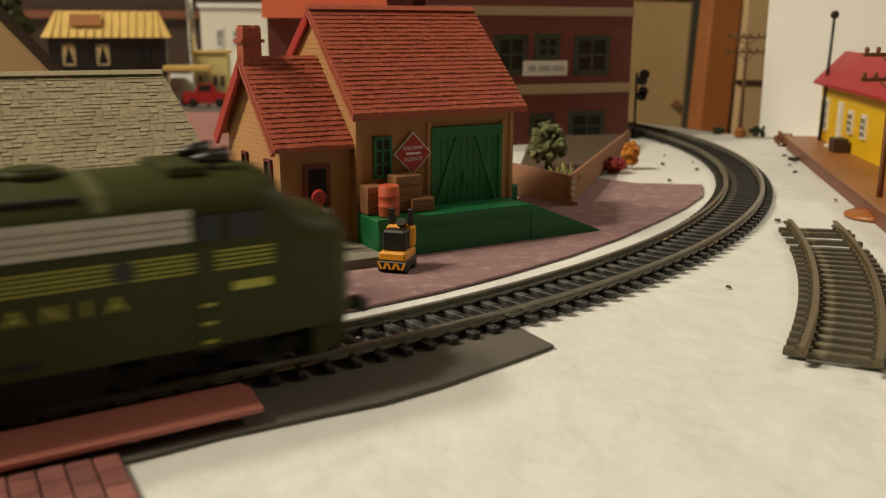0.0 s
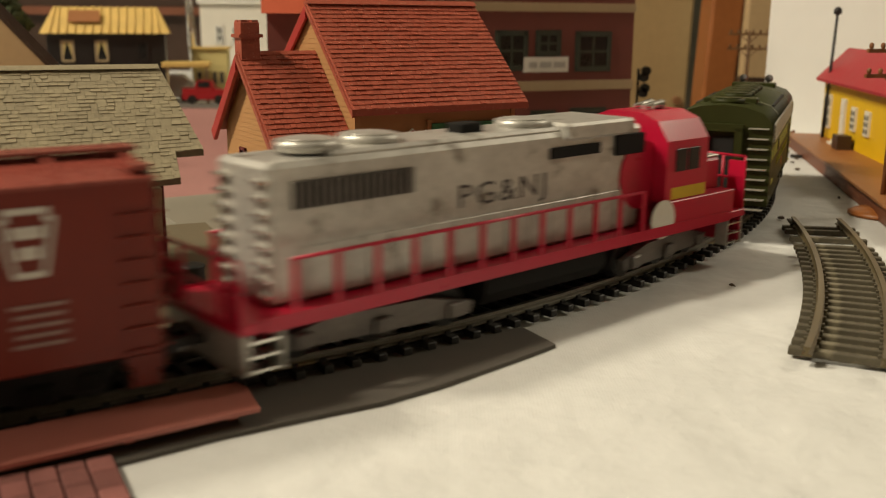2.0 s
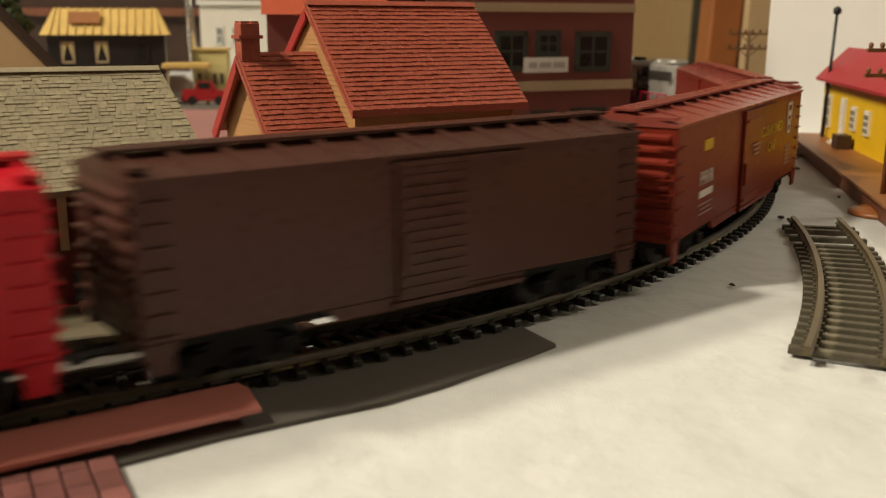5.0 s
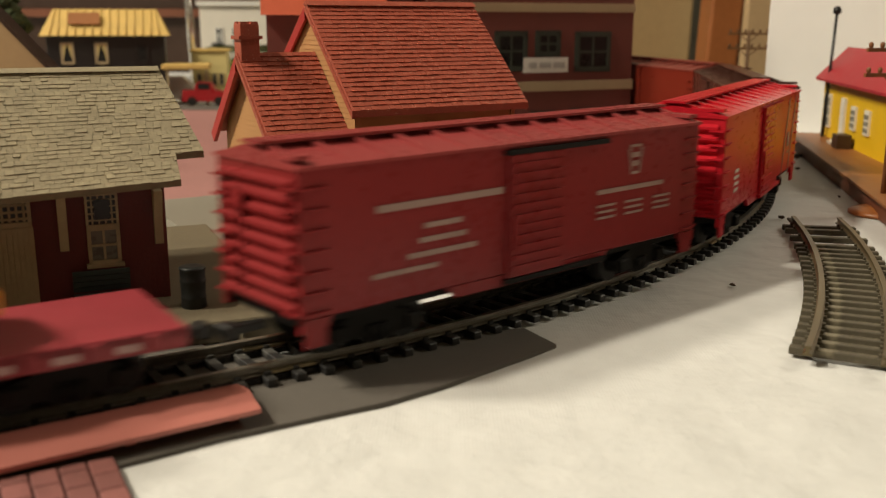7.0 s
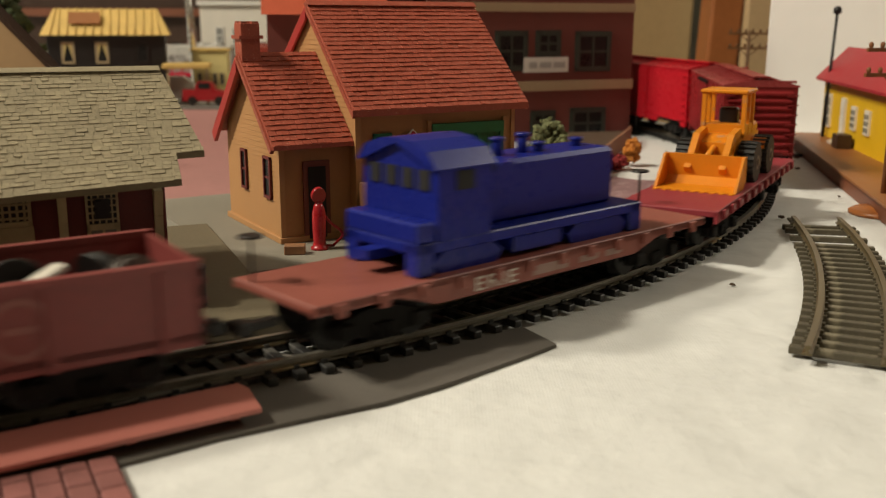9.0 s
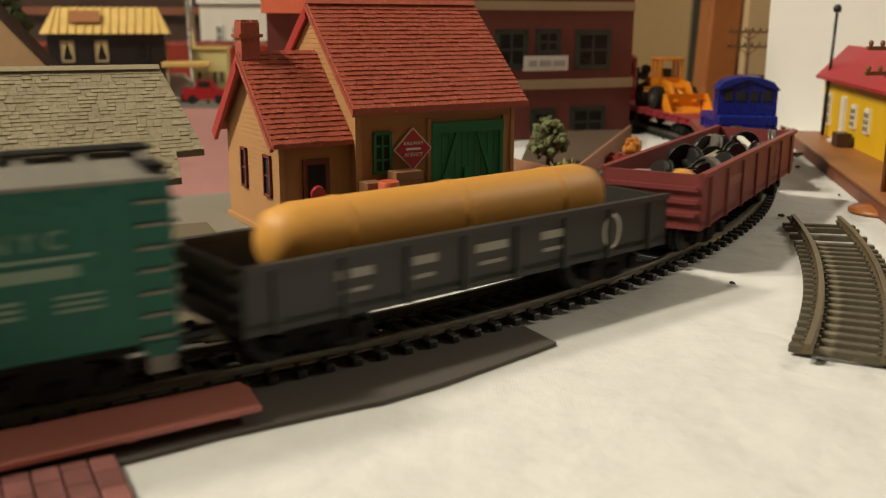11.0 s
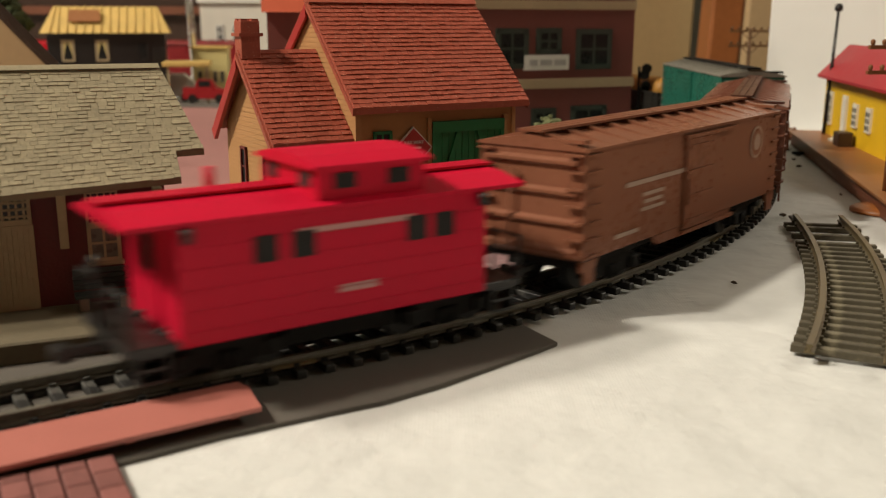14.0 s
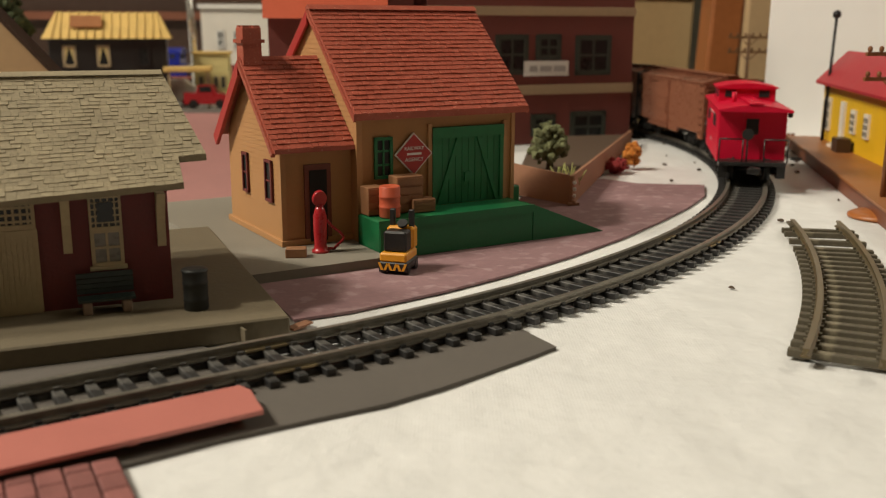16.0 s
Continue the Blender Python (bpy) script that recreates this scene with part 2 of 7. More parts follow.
def words(text, size, mat, parent, m, name="lettering", label="", wide=1.0, spread=1.0):
    """Painted letters, a hair's breadth thick, centred, in the x-z plane of m facing -y."""
    cu = bpy.data.curves.new(name, "FONT")
    cu.body, cu.size, cu.align_x, cu.align_y, cu.extrude = text, size, "CENTER", "CENTER", 0.00008
    cu.resolution_u, cu.space_character = 2, spread
    tmp = bpy.data.objects.new("tmp", cu)
    scene.collection.objects.link(tmp)
    bpy.context.view_layer.update()
    me = bpy.data.meshes.new_from_object(tmp.evaluated_get(bpy.context.evaluated_depsgraph_get()))
    bpy.data.objects.remove(tmp)
    me.transform(pose(0, 0, 0, 90) @ Matrix.Diagonal((wide, 1, 1, 1)))
    me.name = name
    me.materials.clear()
    me.materials.append(mat)
    ob = new(name, me)
    ob.parent, ob.matrix_basis = parent, m
    if label:
        ob["label"] = label
    return ob


def frame_at(x, y, z, deg):
    return pose(x, y, z, 0, 0, deg)


# ---- the track's line: straight, then a half turn of 18 inch radius, then straight back ----
TX, TY, TH, TR, RT = -0.0368, 0.2196, radians(33.272), 0.4572, 0.005
T_DIR, T_NRM = Vector((math.cos(TH), math.sin(TH))), Vector((-math.sin(TH), math.cos(TH)))
# a short straight piece is let into the far side of the half circle
S_IN, S_LEN = 0.68, 0.115
T_END = math.pi * TR + S_LEN


def on_track(s, off=0.0):
    """Place and heading at s metres past the joint, off metres to the left of the line."""
    if s <= 0:
        return Vector((TX, TY)) + s * T_DIR + off * T_NRM, TH
    g = min(max(s - S_IN, 0.0), S_LEN)
    h = TH + S_IN / TR
    start = Vector((TX, TY)) + g * Vector((math.cos(h), math.sin(h)))
    if s >= T_END:
        return start + (2 * TR - off) * T_NRM - (s - T_END) * T_DIR, TH + math.pi
    a = TH + (s - g) / TR
    return start + TR * T_NRM + (TR - off) * Vector((math.sin(a), -math.cos(a))), a


def ribbon(name, mat, line, profile, closed=True):
    """A profile of (across, up) drawn along (place, heading) pairs."""
    bm = bmesh.new()
    rows = []
    for p, a in line:
        n = Vector((-math.sin(a), math.cos(a)))
        rows.append([bm.verts.new((p.x + n.x * o, p.y + n.y * o, z)) for o, z in profile])
    k = len(profile)
    for r0, r1 in zip(rows, rows[1:]):
        for i in range(k if closed else k - 1):
            bm.faces.new((r0[i], r0[(i + 1) % k], r1[(i + 1) % k], r1[i]))
    if closed:
        bm.faces.new(rows[0])
        bm.faces.new(rows[-1][::-1])
    return bm


RAIL = [(-0.0012, 0.0026), (0.0012, 0.0026), (0.0012, 0.0030), (0.0004, 0.0033), (0.0004, 0.0041), (0.0008, 0.0044), (0.0008, RT), (-0.0008, RT),
        (-0.0008, 0.0044), (-0.0004, 0.0041), (-0.0004, 0.0033), (-0.0012, 0.0030)]
GAUGE = 0.0173


def tie_mesh(mat, half=0.0135):
    bm = bx(-0.00125, 0.00125, -half, half, 0.0006, 0.0026, bevel=0.0002)
    for y in (-GAUGE / 2, GAUGE / 2):
        for o in (-0.0016, 0.0016):
            box(bm, -0.0007, 0.0007, y + o - 0.0004, y + o + 0.0004, 0.0025, 0.0034)
    me = bpy.data.meshes.new("tie")
    bmesh.ops.recalc_face_normals(bm, faces=bm.faces)
    bm.to_mesh(me)
    bm.free()
    me.materials.append(mat)
    return me


def build_track():
    t = thing("railway_track", "black plastic model railway track with dull brass rails, curving over the cloth", "track", kind="structure")
    ss = [-0.34 + 0.34 * i / 6 for i in range(6)] + [T_END * i / 150 for i in range(151)] + [T_END + 0.5]
    for off in (-GAUGE / 2, GAUGE / 2):
        part("rail", ribbon("rail", M["rail"], [on_track(s, off) for s in ss], RAIL), M["rail"], t)
    # side webs that join the ties below the rails
    me = tie_mesh(M["tie"])
    s, k = -0.32, 0
    far = bmesh.new()
    while s < T_END + 0.45:
        p, a = on_track(s)
        if s < 1.0:
            ob = new("tie", me)
            ob.parent, ob.matrix_basis = t, pose(p.x, p.y, 0, 0, 0, math.degrees(a))
        else:
            tr = pose(p.x, p.y, 0, 0, 0, math.degrees(a))
            box(far, -0.00125, 0.00125, -0.0135, 0.0135, 0.0006, 0.0026, turn=tr)
        s += 0.00705
    tagged(part("far_ties", far, M["tie"], t), kind="stuff")
    for off in (-GAUGE / 2, GAUGE / 2):
        web = ribbon("web", M["tie"], [on_track(-0.32 + 0.02 * i, off) for i in range(60)], [(-0.001, 0.0004), (0.001, 0.0004), (0.001, 0.0018), (-0.001, 0.0018)])
        part("tie_web", web, M["tie"], t)
    # rail joiners
    for s0 in (-0.003, 0.1795, 0.359):
        for off in (-GAUGE / 2, GAUGE / 2):
            p, a = on_track(s0, off)
            jb = bx(-0.0055, 0.0055, -0.0017, 0.0017, 0.0026, 0.0034, bevel=0.0002)
            part("rail_joiner", jb, M["rail_bright"], t, "bare metal rail joiner", pose(p.x, p.y, 0, 0, 0, math.degrees(a)))
    return t


def build_spare_track():
    """A loose curved section lying on the cloth."""
    t = thing("loose_track_section", "loose curved brown plastic track section lying on the cloth", "track", group="")
    p0, p1 = Vector((0.0957, 0.2165)), Vector((0.1480, 0.3735))
    rad = 0.5588
    ch = p1 - p0
    L = ch.length
    nrm = Vector((-ch.y, ch.x)).normalized()
    c = (p0 + p1) / 2 + nrm * math.sqrt(rad ** 2 - (L / 2) ** 2)
    a0 = math.atan2(p0.y - c.y, p0.x - c.x)
    a1 = math.atan2(p1.y - c.y, p1.x - c.x)

    def at(f, off=0.0):
        a = a0 + (a1 - a0) * f
        return c + (rad - off) * Vector((math.cos(a), math.sin(a))), a + math.pi / 2
    for off in (-GAUGE / 2, GAUGE / 2):
        part("rail", ribbon("rail", M["tie_brown"], [at(-0.01 + 1.02 * i / 24, off) for i in range(25)], RAIL), M["railbrown"], t)
    me = tie_mesh(M["tie_brown"])
    for i in range(24):
        f = 0.03 + 0.94 * i / 23
        if i in (19, 21):
            continue
        p, a = at(f)
        ob = new("tie", me)
        ob.parent, ob.matrix_basis = t, pose(p.x, p.y, 0, 0, 0, math.degrees(a))
    for off in (-GAUGE / 2, GAUGE / 2):
        part("tie_web", ribbon("web", M["tie_brown"], [at(0.03 + 0.74 * i / 12, off) for i in range(13)], [(-0.0012, 0.0002), (0.0012, 0.0002), (0.0012, 0.0020), (-0.0012, 0.0020)]), M["tie_brown"], t)
    p, a = at(1.0, GAUGE / 2)
    part("rail_joiner", bx(-0.005, 0.005, -0.0018, 0.0018, 0.0026, 0.0036, bevel=0.0003), M["tie_brown"], t, "", pose(p.x, p.y, 0, 0, 0, math.degrees(a)))
    return t


M["railbrown"] = material("tarnished_brown_rail", (0.15, 0.115, 0.06), 0.4, 0.5, 0.25, 40, 500)


def sheet(name, poly, z0, z1, mat, label, category, kind="structure"):
    bm = prism(bmesh.new(), poly, 2, z0, z1)
    return tagged(link(name, bm, mat), label, category, kind=kind)


def smooth_step(v):
    v = min(1.0, max(0.0, v))
    return v * v * (3 - 2 * v)


def away_from_track(x, y):
    """Distance from the middle of the line's near part."""
    d = Vector((x - TX, y - TY))
    if d.dot(T_DIR) < 0:
        return abs(d.dot(T_NRM))
    return abs((d - TR * T_NRM).length - TR)


def spare_side(x, y):
    """Distance from the chord of the loose section."""
    a, b = Vector((0.0957, 0.2165)), Vector((0.1480, 0.3735))
    p = Vector((x, y)) - a
    f = min(1.0, max(0.0, p.dot(b - a) / (b - a).length_squared))
    return (p - f * (b - a)).length


# the table's outline; its far right corner is cut off beyond the curve
TABLE = [(-1.5, -0.4), (1.1, -0.4), (1.1, 0.20), (0.232, 0.7035), (-0.3713, 1.7), (-1.5, 1.7)]


def build_ground():
    # tablecloth: one sheet with low creases
    bm = bmesh.new()
    nx, ny = 280, 226
    xs = [-1.5 + 2.6 * i / nx for i in range(nx + 1)]
    ys = [-0.4 + 2.1 * j / ny for j in range(ny + 1)]
    grid = []
    for j, y in enumerate(ys):
        row = []
        for x in xs:
            q = Vector((x, y, 0))
            h = 0.0011 * noise.noise(q * 22) + 0.0007 * noise.noise(q * 55)
            near = min(1, max(0, (0.26 + 0.55 * x - y) / 0.1)) * min(1, max(0, (0.45 - abs(x)) / 0.2))
            near *= smooth_step((away_from_track(x, y) - 0.03) / 0.02) * smooth_step((spare_side(x, y) - 0.018) / 0.02)
            fold = 0.0038 * abs(noise.noise(q * 34 + Vector((3, 1, 0)))) * smooth_step((x - 0.02) / 0.05) * smooth_step((0.24 - y) / 0.05)
            row.append(bm.verts.new((x, y, -0.0004 + 0.6 * h * (0.3 + 1.3 * near) + fold * near)))
        grid.append(row)
    for j in range(ny):
        for i in range(nx):
            bm.faces.new((grid[j][i], grid[j][i + 1], grid[j + 1][i + 1], grid[j + 1][i]))
    # trim the sheet to the table's edge
    corner, sides = Vector((0.232, 0.7035, 0)), (Vector((0.9965, 0.6033, 0)), Vector((0.5035, 0.868, 0)))
    for n_ in sides:
        bmesh.ops.bisect_plane(bm, geom=bm.verts[:] + bm.edges[:] + bm.faces[:], plane_co=corner, plane_no=n_)
    beyond = [f for f in bm.faces if all((f.calc_center_median() - corner).dot(n_) > 0 for n_ in sides)]
    bmesh.ops.delete(bm, geom=beyond, context="FACES")
    tagged(link("ground", bm, M["cloth"], smooth=True), "creased white woven cloth spread over the table", "tablecloth", kind="structure")
    tagged(link("table_top", prism(bmesh.new(), TABLE, 2, -0.04, -0.004), M["tablewood"]), "wooden board under the white cloth", "table", kind="structure")
    # painted card under the straight track
    q = [(s, o) for s, o in ((0.0585, -0.0292), (0.05, -0.0302), (0.035, -0.0318), (0.02, -0.0335), (0.006, -0.0345), (-0.0077, -0.0335), (-0.03, -0.0325), (-0.0495, -0.0336), (-0.33, -0.034), (-0.33, 0.07), (-0.03, 0.06), (-0.012, 0.020), (0.004, 0.002), (0.025, -0.006), (0.0618, -0.0139))]
    sheet("painted_card", [tuple(on_track(s, o)[0]) for s, o in q], -0.0006, 0.0007, M["pad"], "dark grey painted card lying under the track", "card")
    # mauve road along the inside of the curve
    inner = [tuple(on_track(s, o)[0]) for s, o in ((0.0168, 0.0316), (0.035, 0.0291), (0.07, 0.0285), (0.1023, 0.0282), (0.14, 0.0275), (0.1798, 0.0266), (0.22, 0.025), (0.26, 0.0215), (0.295, 0.0185), (0.3298, 0.0201))]
    back = [(0.120, 0.487), (0.100, 0.49), (0.085, 0.505), (0.05, 0.50), (0.03, 0.42), (-0.02, 0.37), (-0.06, 0.31), (-0.062, 0.296)]
    sheet("mauve_road", inner + back, 0.0, 0.0008, M["road"], "mauve painted paper road inside the curve of the track", "road")
    sheet("rose_yard", [(-0.10, 0.385), (-0.03, 0.45), (-0.06, 0.70), (-0.16, 0.88), (-0.42, 0.88), (-0.30, 0.60), (-0.20, 0.40)], 0.0, 0.0007, M["road_back"], "rose painted paper yard behind the small buildings", "road")
    sheet("grey_yard", [(-0.16, 0.885), (-0.42, 0.885), (-0.42, 0.93), (-0.16, 0.93)], 0.0, 0.0007, M["pad"], "grey painted strip of road", "road")


def build_crossing():
    """Salmon plank beside the rail, on little legs, and the paver square before it."""
    c = thing("crossing_plank", "salmon red wooden plank on short legs beside the track", "plank", pose(TX, TY, 0, 0, 0, math.degrees(TH)))
    bm = prism(bmesh.new(), [(-0.33, -0.0155), (-0.0190, -0.0155), (-0.0180, -0.0195), (-0.0192, -0.0260), (-0.0200, -0.0312), (-0.33, -0.0318)], 2, 0.0032, 0.0042)
    part("board", bm, M["plank"], c)
    for x in (-0.024, -0.045, -0.07, -0.1, -0.14):
        part("leg", bx(x - 0.001, x + 0.001, -0.0265, -0.0245, 0.0004, 0.0033), M["plank"], c)
        part("leg", bx(x - 0.001, x + 0.001, -0.018, -0.016, 0.0004, 0.0033), M["plank"], c)
    p = thing("paver_square", "square of brick red pavers on the cloth beside the plank", "paving", pose(TX, TY, 0, 0, 0, math.degrees(TH) - 5))
    part("base", prism(bmesh.new(), [(-0.18, -0.0365), (-0.0465, -0.0365), (-0.0465, -0.105), (-0.18, -0.105)], 2, -0.001, 0.0012), M["grout"], p)
    w, d = 0.0046, 0.0062
    for j in range(7):
        for i in range(20):
            x1 = -0.0468 - i * 0.0049
            y1 = -0.0368 - j * 0.0065 + (0.0032 if i % 2 and j else 0)
            long = d - (0.0032 if i % 2 and j == 0 else 0)
            part("paver", bx(x1 - w, x1, y1 - long, y1, 0.001, 0.0022, bevel=0.0003), M["paver"], p)


def build_room():
    """The room that closes the place: floor, walls, ceiling."""
    def slab_(name, label, mat, *b):
        return tagged(link(name, bx(*b), mat), label, name.split("_")[0], kind="structure")
    slab_("floor", "brown carpeted floor of the room", M["floor"], -2.6, 2.0, -1.9, 2.6, -0.85, -0.78)
    slab_("ceiling", "white painted ceiling of the room", M["ceiling"], -2.6, 2.0, -1.9, 2.6, 1.7, 1.75)
    slab_("wall_north", "grey green plaster wall behind the layout", M["greywall"], -2.6, 2.0, 2.5, 2.6, -0.78, 1.7)
    slab_("wall_south", "plain plaster wall of the room", M["wall"], -2.6, 2.0, -1.9, -1.8, -0.78, 1.7)
    slab_("wall_west", "plain plaster wall of the room", M["wall"], -2.6, -2.5, -1.8, 2.5, -0.78, 1.7)
    slab_("wall_east", "plain plaster wall of the room", M["wall"], 1.9, 2.0, -1.8, 2.5, -0.78, 1.7)

# ---- the train ----
# car space: x forward along the track, y to the left, z up from the rail head
T = dict(
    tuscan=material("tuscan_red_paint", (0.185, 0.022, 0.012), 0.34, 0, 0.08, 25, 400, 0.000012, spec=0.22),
    # roof tone of the tuscan cars, paler than their sides
    tuscan_roof=material("pale_tuscan_roof", (0.26, 0.060, 0.045), 0.30, 0, 0.10, 30, 400, 0.000012, spec=0.18),
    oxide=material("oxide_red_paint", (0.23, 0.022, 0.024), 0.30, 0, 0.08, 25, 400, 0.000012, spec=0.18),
    # same hue as the oxide sides, lifted for the roof
    oxide_roof=material("pale_oxide_roof", (0.30, 0.05, 0.05), 0.30, 0, 0.10, 30, 400, 0.000012, spec=0.18),
    scarlet=material("scarlet_paint", (0.50, 0.014, 0.026), 0.30, 0, 0.06, 25, 400, spec=0.18),
    darkbrown=material("dark_brown_paint", (0.075, 0.03, 0.022), 0.30, 0, 0.1, 25, 400, spec=0.18),
    brown=material("faded_brown_paint", (0.215, 0.088, 0.058), 0.30, 0, 0.08, 25, 400, 0.000012, spec=0.18),
    brown2=material("red_brown_paint", (0.24, 0.095, 0.055), 0.30, 0, 0.08, 25, 400, 0.000012, spec=0.18),
    jade=material("jade_green_paint", (0.018, 0.12, 0.085), 0.30, 0, 0.10, 25, 400, 0.000012, spec=0.18),
    grimy=material("grimy_grey_roof", (0.20, 0.185, 0.155), 0.5, 0, 0.22, 60, 500, 0.00005),
    olive=material("olive_green_paint", (0.036, 0.040, 0.010), 0.50, 0, 0.10, 30, 400, 0.000012, spec=0.18),
    olive_pale=material("pale_olive_paint", (0.075, 0.080, 0.028), 0.55, 0, 0.10, 30, 400),
    grille=material("dull_silver_grille", (0.44, 0.42, 0.36), 0.5, 0.2, 0.15, 60, 500),
    gold=material("yellow_gold_print", (0.62, 0.40, 0.03), 0.55, 0, 0.12, 150, 900),
    lime=material("yellow_green_print", (0.42, 0.42, 0.06), 0.55, 0, 0.12, 150, 900),
    chalk=material("white_print", (0.66, 0.62, 0.55), 0.6, 0, 0.12, 150, 900),
    dim=material("faded_white_print", (0.34, 0.22, 0.19), 0.6, 0, 0.15, 150, 900),
    orange_red=material("red_print", (0.50, 0.10, 0.05), 0.6),
    silver=material("weathered_silver_paint", (0.50, 0.48, 0.44), 0.36, 0.35, 0.22, 60, 500, 0.000012, wear=(0.16, 0.13, 0.10), wear_amount=0.12),
    geepred=material("glossy_crimson_paint", (0.48, 0.007, 0.038), 0.33, 0, 0.05, 30, 400),
    charcoal=material("black_underframe", (0.010, 0.009, 0.008), 0.75, 0, 0.3, 80, 700, spec=0.2),
    steel=material("dirty_steel_truck", (0.16, 0.14, 0.125), 0.45, 0.4, 0.35, 120, 700),
    chrome=material("bright_metal", (0.75, 0.73, 0.68), 0.25, 0.9, 0.1, 90),
    blue=material("deep_blue_plastic", (0.010, 0.018, 0.20), 0.30, 0, 0.06, 30, 400, spec=0.3),
    amber=material("orange_yellow_enamel", (0.70, 0.235, 0.012), 0.36, 0, 0.05, 60, 500, wear=(0.35, 0.27, 0.2), wear_amount=0.02),
    tyre=material("black_tyre_rubber", (0.018, 0.018, 0.017), 0.6, 0, 0.2, 120),
    tank=material("orange_tan_tank_paint", (0.62, 0.30, 0.06), 0.5, 0, 0.06, 50, 500),
    flatred=material("flat_car_red_paint", (0.27, 0.028, 0.038), 0.48, 0, 0.12, 40, 500, 0.000012),
    flatbrown=material("flat_car_brown_red_paint", (0.26, 0.075, 0.055), 0.5, 0, 0.10, 40, 500),
    gondola=material("gondola_brown_red_paint", (0.20, 0.040, 0.036), 0.5, 0, 0.12, 40, 500),
    blackcar=material("black_gondola_paint", (0.03, 0.028, 0.024), 0.5, 0, 0.15, 40, 500),
    caboose=material("bright_caboose_red_plastic", (0.56, 0.006, 0.035), 0.45, 0, 0.05, 40, 500, spec=0.18),
)
CARS = []


def wheelset(parent, x, r=0.0055, mat=None):
    bm = bmesh.new()
    cyl(bm, (0, -0.011, 0), (0, 0.011, 0), 0.0011, seg=8)
    for s in (-1, 1):
        cyl(bm, (0, s * 0.0070, 0), (0, s * 0.0078, 0), r + 0.0006, seg=18)
        cyl(bm, (0, s * 0.0078, 0), (0, s * 0.0102, 0), r, seg=18)
    return part("wheelset", bm, T["tyre"] if mat is None else mat, parent, "", pose(x, 0, r, 0, 0, 0))


def truck(parent, x, axles=2, base=0.0205, mat="charcoal", heavy=False):
    """A truck: side frames with springs and journal boxes, bolster, wheelsets below it."""
    bm = bmesh.new()
    box(bm, -0.003, 0.003, -0.0125, 0.0125, 0.0050, 0.0085, bevel=0.0004)
    for s in (-1, 1):
        y0, y1 = sorted((s * 0.0115, s * 0.0140))
        h = base / 2
        if heavy:
            prism(bm, [(-h - 0.005, 0.0035), (h + 0.005, 0.0035), (h + 0.006, 0.0065), (h * 0.6, 0.0095), (-h * 0.6, 0.0095), (-h - 0.006, 0.0065)], 1, y0, y1)
        else:
            prism(bm, [(-h - 0.0035, 0.0040), (-h * 0.5, 0.0032), (-h * 0.25, 0.0018), (h * 0.25, 0.0018), (h * 0.5, 0.0032), (h + 0.0035, 0.0040), (h + 0.0035, 0.0068), (h * 0.35, 0.0098), (-h * 0.35, 0.0098), (-h - 0.0035, 0.0068)], 1, y0, y1)
        for i in range(axles):
            ax = -h + base * i / (axles - 1)
            box(bm, ax - 0.002, ax + 0.002, *sorted((s * 0.0135, s * 0.0155)), 0.0035, 0.0073, bevel=0.0004)
        for k in (-0.0018, 0, 0.0018):
            cyl(bm, (k, s * 0.0144, 0.0026), (k, s * 0.0144, 0.0062), 0.0008, seg=6)
    t = part("truck", bm, T[mat], parent, "", pose(x, 0, 0))
    for i in range(axles):
        wheelset(t, -base / 2 + base * i / (axles - 1))
    return t


def coupler(parent, x, sign):
    bm = bmesh.new()
    box(bm, *sorted((x, x + sign * 0.0085)), -0.0013, 0.0013, 0.0065, 0.0085, bevel=0.0003)
    box(bm, *sorted((x + sign * 0.0075, x + sign * 0.0112)), -0.0028, 0.0022, 0.0058, 0.0092, bevel=0.0005)
    box(bm, *sorted((x + sign * 0.0100, x + sign * 0.0112)), 0.0012, 0.0035, 0.0062, 0.0088, bevel=0.0003)
    return part("coupler", bm, M["black"], parent)


def register(ob, front, rear, trucks, centres):
    CARS.append((ob, front, rear, trucks, centres))


def bars(parent, x, z, w, h, mat, y, name="printed_bar"):
    """A printed line that cannot be read, on the side at y."""
    t = 0.00012
    return part(name, bx(x - w / 2, x + w / 2, *sorted((y, y + math.copysign(t, y))), z - h / 2, z + h / 2), mat, parent)


def side_pose(x, z, y):
    return pose(x, y - 0.0001, z) if y < 0 else pose(x, y + 0.0001, z, 0, 0, 180)


def keystone(parent, x, z, h, mat, y):
    """A hollow keystone emblem on the car side."""
    bm = bmesh.new()
    s = h / 2
    outer = [(-0.62, 1), (0.62, 1), (0.62, 0.72), (0.78, 0.72), (0.44, -1), (-0.44, -1), (-0.78, 0.72), (-0.62, 0.72)]
    y0, y1 = sorted((y, y + math.copysign(0.00012, y)))
    n = len(outer)
    lo = [bm.verts.new((x + a * s, y0, z + b * s)) for a, b in outer]
    li = [bm.verts.new((x + a * s * 0.78, y0, z + b * s * 0.82)) for a, b in outer]
    for i in range(n):
        bm.faces.new((lo[i], lo[(i + 1) % n], li[(i + 1) % n], li[i]))
    r = bmesh.ops.extrude_face_region(bm, geom=bm.faces[:])
    bmesh.ops.translate(bm, vec=(0, y1 - y0, 0), verts=[v for v in r["geom"] if isinstance(v, bmesh.types.BMVert)])
    for a, w, hh in ((0.30, 0.62, 0.34), (-0.28, 0.42, 0.36)):
        box(bm, x - w * s * 0.7, x + w * s * 0.7, y0, y1, z + a * s - hh * s * 0.5, z + a * s + hh * s * 0.5)
    return part("emblem", bm, mat, parent, "pale keystone emblem")


